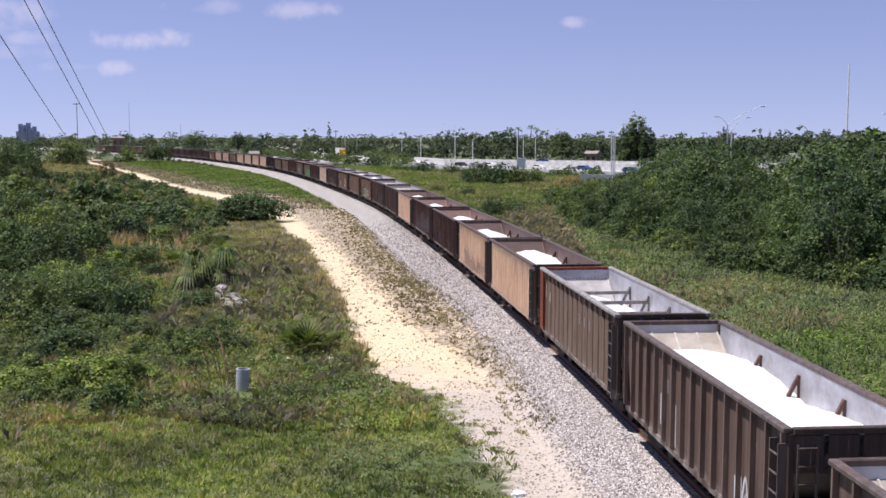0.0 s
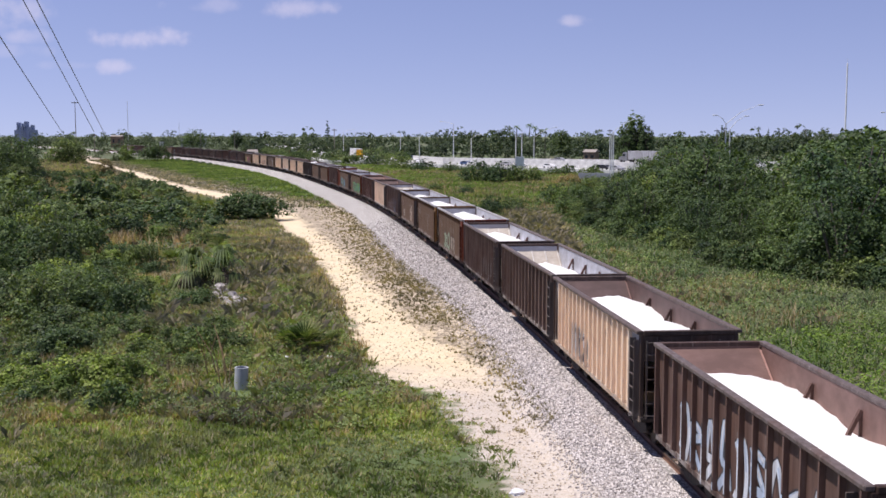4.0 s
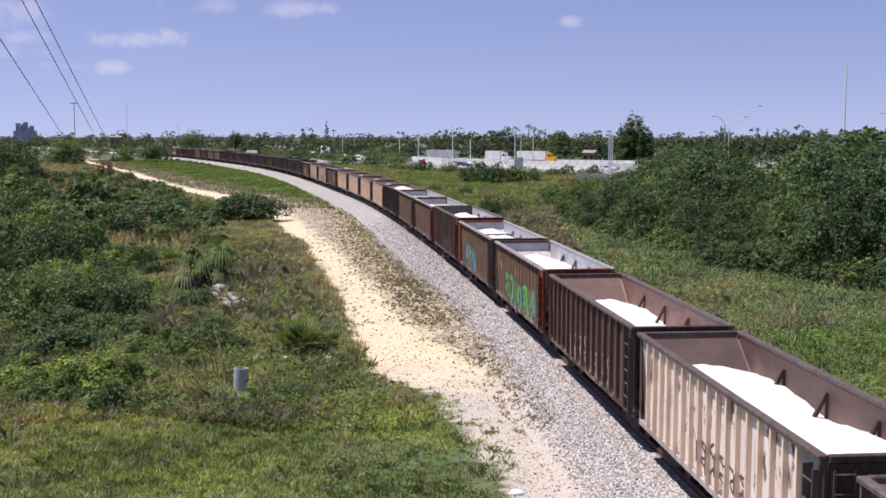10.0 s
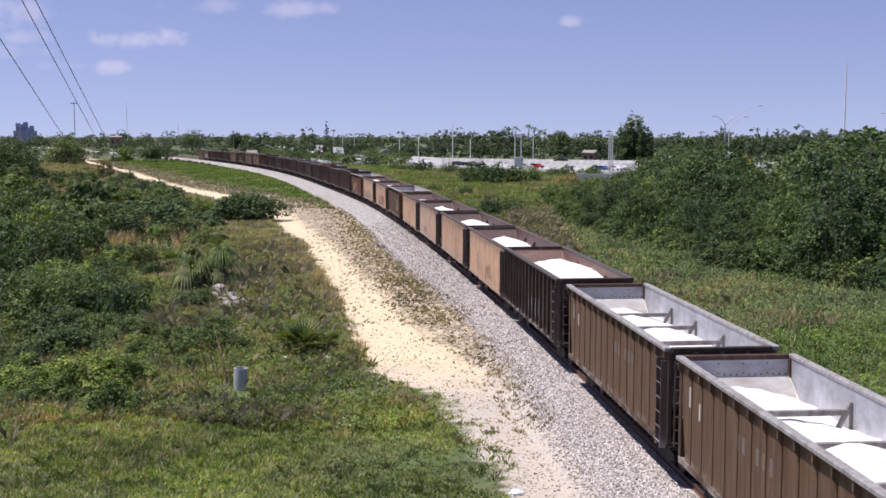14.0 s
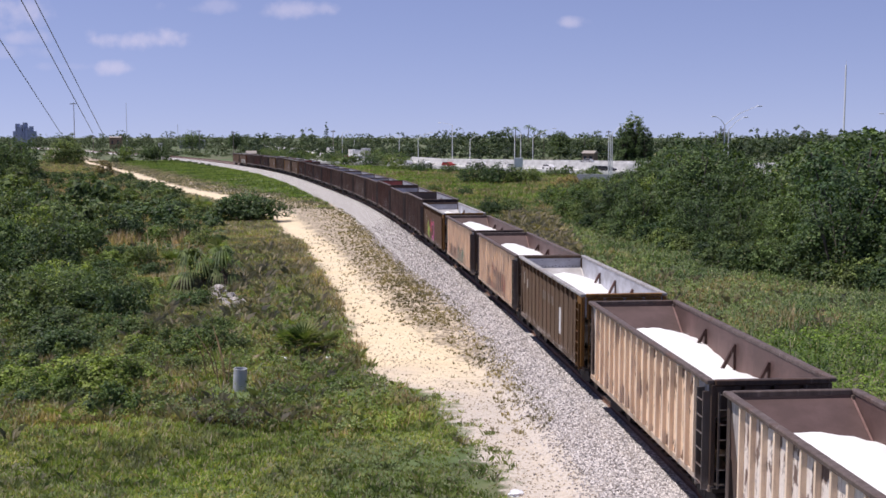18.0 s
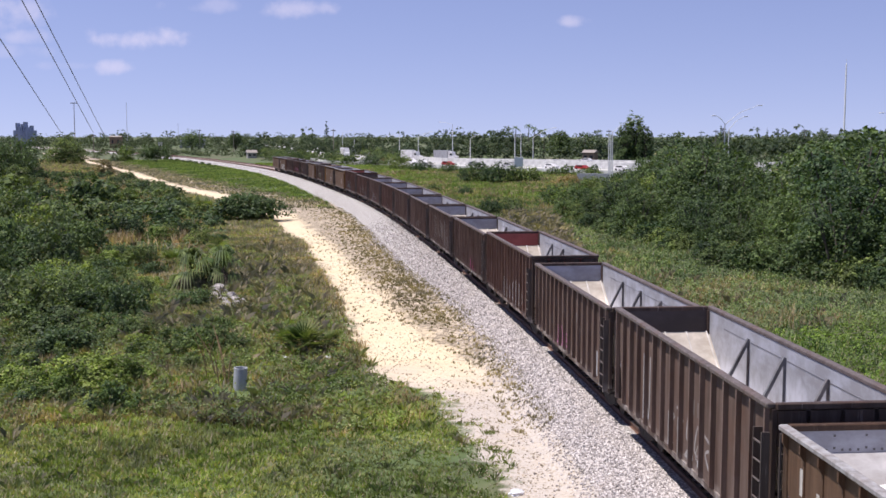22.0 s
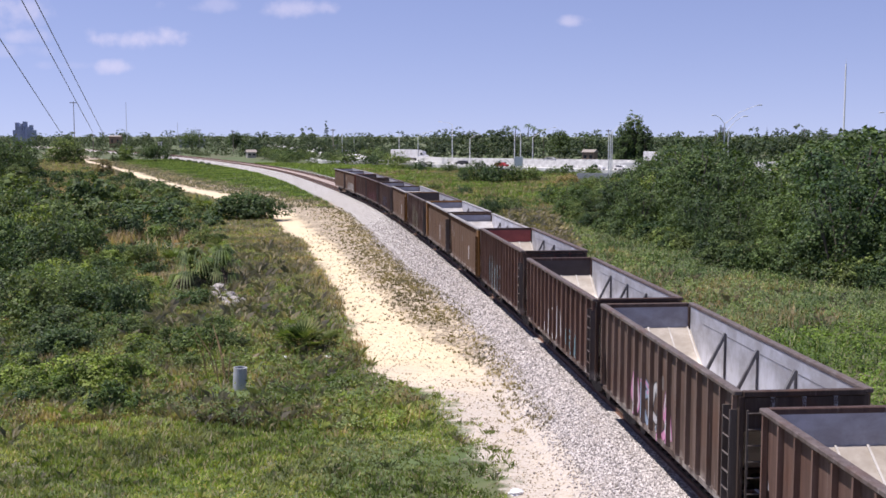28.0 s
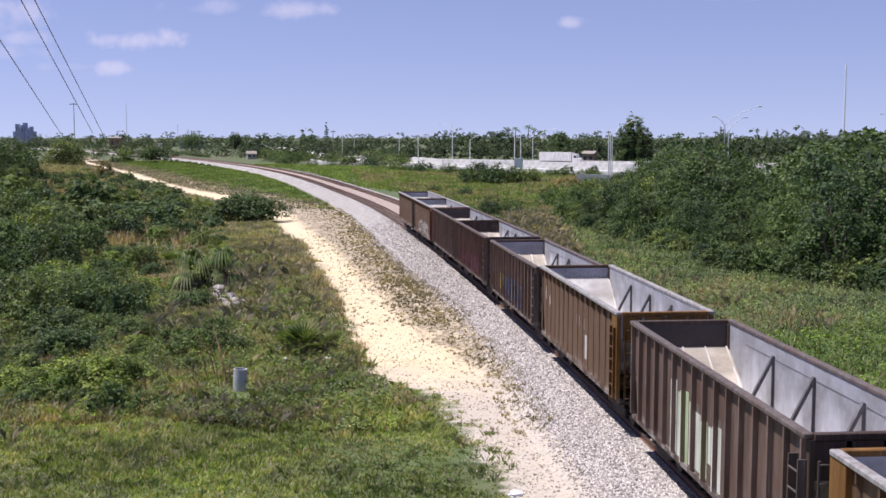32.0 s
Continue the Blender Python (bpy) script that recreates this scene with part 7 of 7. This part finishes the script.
def car_body(ob, col):
    L, W = 4.7, 1.8
    prof = [(-L / 2, 0.35), (-L / 2, 0.85), (-L / 2 + 0.12, 0.95), (-L * 0.36, 1.4), (L * 0.12, 1.42), (L * 0.27, 0.98), (L / 2 - 0.1, 0.82), (L / 2, 0.55), (L / 2, 0.35)]
    part("body", shared(("car_shell",), lambda: fresh(lambda b: prism(b, prof, "y", -W / 2, W / 2)), VPAINT), None, ob, col=col)
    part("window", shared(("car_window",), lambda: fresh(lambda b: prism(b, [(-L * 0.33, 1.0), (-L * 0.3, 1.33), (L * 0.09, 1.35), (L * 0.2, 1.0)], "y", -W / 2 - 0.01, W / 2 + 0.01)), GLASS), None, ob)
    for x in (-L * 0.31, L * 0.31):
        for y in (-W / 2 + 0.05, W / 2 - 0.05):
            w = part("wheel", shared(("car_wheel",), lambda: fresh(lambda b: rod(b, (0, -0.1, 0.32), (0, 0.1, 0.32), 0.32, n=14)), TYRE), None, ob)
            w.matrix_basis = pose(x, y, 0)


def truck_body(ob, cab, boxcol, L):
    part("trailer", fresh(lambda b: box(b, -L / 2, L / 2 - 3.2, -1.25, 1.25, 1.1, 4.0, 0.04)), VPAINT, ob, col=boxcol)
    part("cab", fresh(lambda b: prism(b, [(L / 2 - 2.9, 0.7), (L / 2 - 2.9, 3.6), (L / 2 - 1.5, 3.5), (L / 2 - 1.2, 2.2), (L / 2, 1.9), (L / 2, 0.7)], "y", -1.2, 1.2)), VPAINT, ob, col=cab)
    part("window", fresh(lambda b: prism(b, [(L / 2 - 2.3, 2.2), (L / 2 - 2.3, 2.9), (L / 2 - 1.5, 2.9), (L / 2 - 1.25, 2.2)], "y", -1.22, 1.22)), GLASS, ob)
    part("chassis", fresh(lambda b: box(b, -L / 2, L / 2 - 0.5, -0.5, 0.5, 0.75, 1.08)), IRON, ob)
    for x in (-L / 2 + 0.8, -L / 2 + 1.9, L / 2 - 4.2, L / 2 - 0.9):
        for y in (-1.05, 1.05):
            w = part("wheel", shared(("truck_wheel",), lambda: fresh(lambda b: rod(b, (0, -0.15, 0.5), (0, 0.15, 0.5), 0.5, n=14)), TYRE), None, ob)
            w.matrix_basis = pose(x, y, 0)


TRAFFIC = []
SHADES = {"white": (0.85, 0.85, 0.85), "silver": (0.45, 0.46, 0.48), "black": (0.03, 0.03, 0.035), "red": (0.35, 0.03, 0.03), "blue": (0.05, 0.1, 0.25), "yellow": (0.78, 0.43, 0.02), "grey": (0.25, 0.26, 0.27)}


def traffic(kind, lane, at, t0, speed, shade, shade2=None, L=4.7):
    said = {"truck": f"box truck with a {shade} cab" if shade != "white" else "white box truck", "car": f"{shade} passenger car"}[kind]
    ob = thing(kind, f"{said} driving on the pale highway", kind, group="highway traffic")
    if kind == "truck":
        truck_body(ob, SHADES[shade], SHADES[shade2 or shade], L)
    else:
        car_body(ob, SHADES[shade])
    TRAFFIC.append((ob, near_way if lane < 12 else hwy, lane, at, t0, speed))


traffic("truck", 14, 82, 9.0, 16.5, "yellow", "white", 14)
traffic("truck", 14, 67.8, 9.0, 15.9, "white", "white", 9)
traffic("truck", 24, 79.5, 8.0, -13.1, "grey", "silver", 15)
traffic("truck", 14, 62.6, 29.0, 15.0, "white", "white", 15)
traffic("truck", 14, 101.5, 24.5, 15.5, "white", "silver", 9)
traffic("truck", 14, 94.8, 25.0, 15.5, "white", "white", 8)
rng_t = random.Random(21)
names = ["white", "white", "silver", "black", "black", "grey", "white", "red", "blue", "silver"]
for k in range(34):
    traffic("car", 4.5 if k % 2 else 8, 290 - k * 15 + rng_t.uniform(-5, 5), 0, 14.5 if k % 2 else 15.5, rng_t.choice(names))
for k in range(15):
    traffic("car", 28 if k % 2 else 11.5, (60 if k % 2 else 190) + k * 32 + rng_t.uniform(-7, 7), 0, -13.5 if k % 2 else -14.5, rng_t.choice(names))


def traffic_rows(way, lane, at, t0, speed):
    rows = []
    for k in range(17):
        t = 2.0 * k
        m = way(at + speed * (t - t0), lane)
        rows.append((t, m if speed > 0 else m @ pose(0, 0, 0, 0, 0, 180)))
    return rows


# ---- far buildings ----
def building(x, y, w, d, h, turn, label, col, roof=0.0, windows=3):
    ob = thing("building", label, "building", pose(x, y, GROUND, 0, 0, turn))
    part("wall", fresh(lambda b: box(b, -w / 2, w / 2, -d / 2, d / 2, 0, h)), PLASTER, ob, col=col)
    if roof:
        part("roof", fresh(lambda b: prism(b, [(-d / 2 - 0.4, h), (d / 2 + 0.4, h), (0, h + roof)], "x", -w / 2 - 0.4, w / 2 + 0.4)), ROOFING, ob)
    else:
        part("roof", fresh(lambda b: box(b, -w / 2 - 0.2, w / 2 + 0.2, -d / 2 - 0.2, d / 2 + 0.2, h, h + 0.4)), PLASTER, ob, col=col)
    for k in range(windows):
        xx = -w / 2 + w * (k + 0.5) / windows
        part("window", fresh(lambda b: box(b, xx - 0.6, xx + 0.6, -d / 2 - 0.05, -d / 2 + 0.05, h * 0.45, h * 0.75)), GLASS, ob)


PLASTER = painted("pale_plaster", 0.85, 0.05, 0.1)
ROOFING = plain("grey_brown_roof", (0.3, 0.26, 0.23), 0.9)
building(54.6, 420, 4.5, 4, 4.2, -30, "small tan house between the trees by the highway", (0.3, 0.22, 0.17), 1.0, 2)
building(246, 700, 34, 12, 10.6, -20, "long low white building above the far trees", (0.8, 0.8, 0.8), 0, 8)
building(-87.8, 520, 4, 4, 2.6, 20, "small pale house beside the far line", (0.5, 0.46, 0.42), 1.2, 2)
building(-139.4, 560, 1.5, 1.5, 6.6, 0, "tall white equipment cabinet behind far bushes", (0.85, 0.85, 0.85), 0, 1)
# wall colour carries the blue of distance haze
far_hall = thing("building", "far building with an uneven towered roof, haze painted as blue-grey walls", "building", pose(-405, 1100, GROUND))
for x0, x1, h in ((-9.5, 10.5, 14.8), (-7, -5.6, 22), (-5, -2.5, 18.5), (-2, -0.8, 21), (0.6, 1.8, 23), (2.5, 5, 18), (6.5, 7.6, 19.5)):
    part("wall", fresh(lambda b: box(b, x0, x1, -5 + abs(x0) * 0.1, 5 - abs(x0) * 0.1, 0, h)), PLASTER, far_hall, col=(0.4, 0.46, 0.62))
building(-259, 900, 9, 5, 9.0, 0, "brown timber structure on the horizon", (0.35, 0.22, 0.15), 1.0, 2)
building(-205, 930, 20, 12, 7.0, 10, "long pale building on the far horizon", (0.45, 0.47, 0.5), 0, 6)


# ---- poles, masts and wires ----
def wooden_pole(x, y, h, label, arm=2.4):
    ob = thing("utility_pole", label, "utility pole", pose(x, y, GROUND))
    part("pole", fresh(lambda b: rod(b, (0, 0, -0.3), (0, 0, h), 0.24, 0.16, 8)), WOODPOLE, ob)
    part("crossarm", fresh(lambda b: box(b, -arm / 2, arm / 2, -0.1, 0.1, h - 0.9, h - 0.5)), WOODPOLE, ob)
    return ob


wooden_pole(-194.4, 600, 28, "tall grey utility pole on the horizon", 4.0)
for x, y, h in ((-54, 560, 13.5), (76, 520, 13), (125, 520, 13), (131, 530, 14), (172, 540, 13.5), (212, 540, 14), (-160, 520, 11), (-150, 700, 14), (-118, 640, 13), (-99, 630, 12), (-101, 250, 9.0)):
    wooden_pole(x, y, h, "thin wooden utility pole among far trees")
mast = thing("radio_mast", "slender tall steel mast rising over the trees", "mast", pose(148.3, 420, GROUND))
part("pole", fresh(lambda b: rod(b, (0, 0, 0), (0, 0, 36.6), 0.36, 0.26, 10)), GALV, mast)
part("tip", fresh(lambda b: rod(b, (0, 0, 36.6), (0, 0, 38.5), 0.07, 0.04, 6)), GALV, mast)
for x, y, h in ((-335, 1205, 45), (-303, 1300, 24)):
    ma = thing("radio_mast", "thin lattice radio mast far away on the horizon", "mast", pose(x, y, GROUND))
    for a in range(3):
        part("leg", fresh(lambda b: rod(b, (0.5 * math.cos(a * 2.1), 0.5 * math.sin(a * 2.1), 0), (0.25 * math.cos(a * 2.1), 0.25 * math.sin(a * 2.1), h), 0.12, 0.08, 5)), GALV, ma)
for p, q in (((-18.19, 45.0, 14.62), (-201.74, 600.0, 10.79)), ((-17.42, 45.0, 16.67), (-184.73, 600.0, 10.79)), ((-16.84, 45.0, 16.69), (-179.38, 600.0, 10.19))):
    w = thing("power_line", "thin dark overhead wire running away to the horizon", "power line", group="overhead wires")
    part("wire", fresh(lambda b: rod(b, p, q, 0.024, 0.15, 8)), DARKMETAL, w)

# ---- small things on the grass ----
pipe = thing("drain_pipe", "grey concrete pipe standing upright in the grass", "pipe", pose(-8.7, 47.6, float(ground_z(-8.7, 47.6)), 0, 3, 0))


def tube(bm, r0, r1, h):
    n = 24
    rings = [[bm.verts.new((r * math.cos(k * math.tau / n), r * math.sin(k * math.tau / n), z)) for k in range(n)] for r, z in ((r0, -0.1), (r0, h), (r1, h), (r1, 0.1))]
    for a, b in zip(rings, rings[1:]):
        for k in range(n):
            bm.faces.new((a[k], a[(k + 1) % n], b[(k + 1) % n], b[k]))


part("barrel", fresh(lambda b: tube(b, 0.29, 0.24, 0.95)), GREYPIPE, pipe)
DRY_STEM = plain("dry_stem", (0.3, 0.2, 0.1), 0.95, 0, 6, 0.4)
for k, (x, y, h, lx) in enumerate(((-9.5, 48.6, 2.5, -0.9), (-9.4, 48.4, 2.1, -0.5), (-9.9, 49.0, 2.3, -1.0), (-9.3, 48.1, 1.6, 0.2), (-9.7, 48.2, 1.9, -0.4), (-10.4, 49.2, 2.0, -0.7))):
    stem = thing("dry_stem", "tall bare dry brown weed stem near the pipe", "weed", pose(x, y, float(ground_z(x, y)), 0, 0, k * 20 - 40), "dry stems by the pipe")
    part("stalk", fresh(lambda b: [rod(b, (0, 0, -0.1), (lx * 0.35, 0, h * 0.55), 0.03, 0.024, 6), rod(b, (lx * 0.35, 0, h * 0.55), (lx, 0.1, h), 0.024, 0.014, 6)]), DRY_STEM, stem)
    part("twig", fresh(lambda b: rod(b, (lx * 0.35, 0, h * 0.55), (lx * 0.35 + 0.2, 0.15, h * 0.85), 0.012, 0.006, 5)), DRY_STEM, stem)


def crumpled(name, label, x, y, size, seed, mat):
    rng = random.Random(seed)
    bm = bmesh.new()
    bmesh.ops.create_icosphere(bm, subdivisions=2, radius=size)
    for v in bm.verts:
        v.co = Vector((v.co.x * 1.3, v.co.y, v.co.z * 0.5)) * rng.uniform(0.65, 1.15)
    ob = thing(name, label, "litter", pose(x, y, float(ground_z(x, y)) + size * 0.2, 0, 0, seed * 40))
    part("sheet", bm, mat, ob)


LITTER = plain("pale_litter", (0.75, 0.75, 0.78), 0.7)
for k, (x, y, s) in enumerate(((2.2, 33.3, 0.22), (-7.6, 54.0, 0.14), (-7.9, 54.4, 0.1), (-5.6, 54.2, 0.18), (-5.2, 54.5, 0.13))):
    crumpled("litter", "crumpled pale litter lying in the grass", x, y, s, k + 1, LITTER)


def make_bird(label, k, lift):
    """A dark bird with its wings spread; k: its size, lift: how far the wings are raised."""
    ob = thing("bird", label, "bird", pose(-60, 150, 30))
    part("body", fresh(lambda b: [rod(b, (-0.22 * k, 0, 0), (0.05 * k, 0, 0), 0.03 * k, 0.08 * k, 8), rod(b, (0.05 * k, 0, 0), (0.25 * k, 0, 0.02 * k), 0.08 * k, 0.02 * k, 8)]), IRON, ob)
    for e in (-1, 1):
        w = part("wing", fresh(lambda b: prism(b, [(-0.12 * k, 0), (0.13 * k, 0), (0.1 * k, e * 0.28 * k), (-0.05 * k, e * 0.55 * k), (-0.11 * k, e * 0.3 * k)], "z", 0.02 * k, 0.04 * k)), IRON, ob)
        w.matrix_basis = pose(0, 0, 0, e * lift, 0, 0)
    return ob


bird = make_bird("dark bird gliding across the sky", 1.7, 12)
BIRD = [(0, -160, 34), (28, -100, 30), (30.2, -53, 24.5), (30.4, -45.1, 23.5), (30.6, -40.4, 21.6), (30.8, -38.2, 21.5), (31.0, -41.3, 25.0), (31.2, -46, 31), (32, -65, 55)]
swooper = make_bird("small dark bird swooping low over the grass", 0.55, 50)
# x and height 30 m out: it drops across the view within a second
SWOOP = [(0, 30, 60), (7.4, 4.97, 17.34), (7.7, -1.64, 12.38), (7.8, -3.29, 10.71), (7.9, -4.94, 9.05), (8.0, -6.6, 7.4), (8.4, -13.2, 2.2), (9.0, -24, 1.5), (32, -40, 1.5)]


def motions():
    walk(bird, [(t, pose(x, 150, z, 20, 0, 0)) for t, x, z in BIRD])
    walk(swooper, [(t, pose(x, 30, z, 0, 35, 160)) for t, x, z in SWOOP])
    for car, mid, L in TRAIN:
        walk(car, train_rows(mid, L))
    for ob, way, lane, at, t0, speed in TRAFFIC:
        walk(ob, traffic_rows(way, lane, at, t0, speed))


motions()
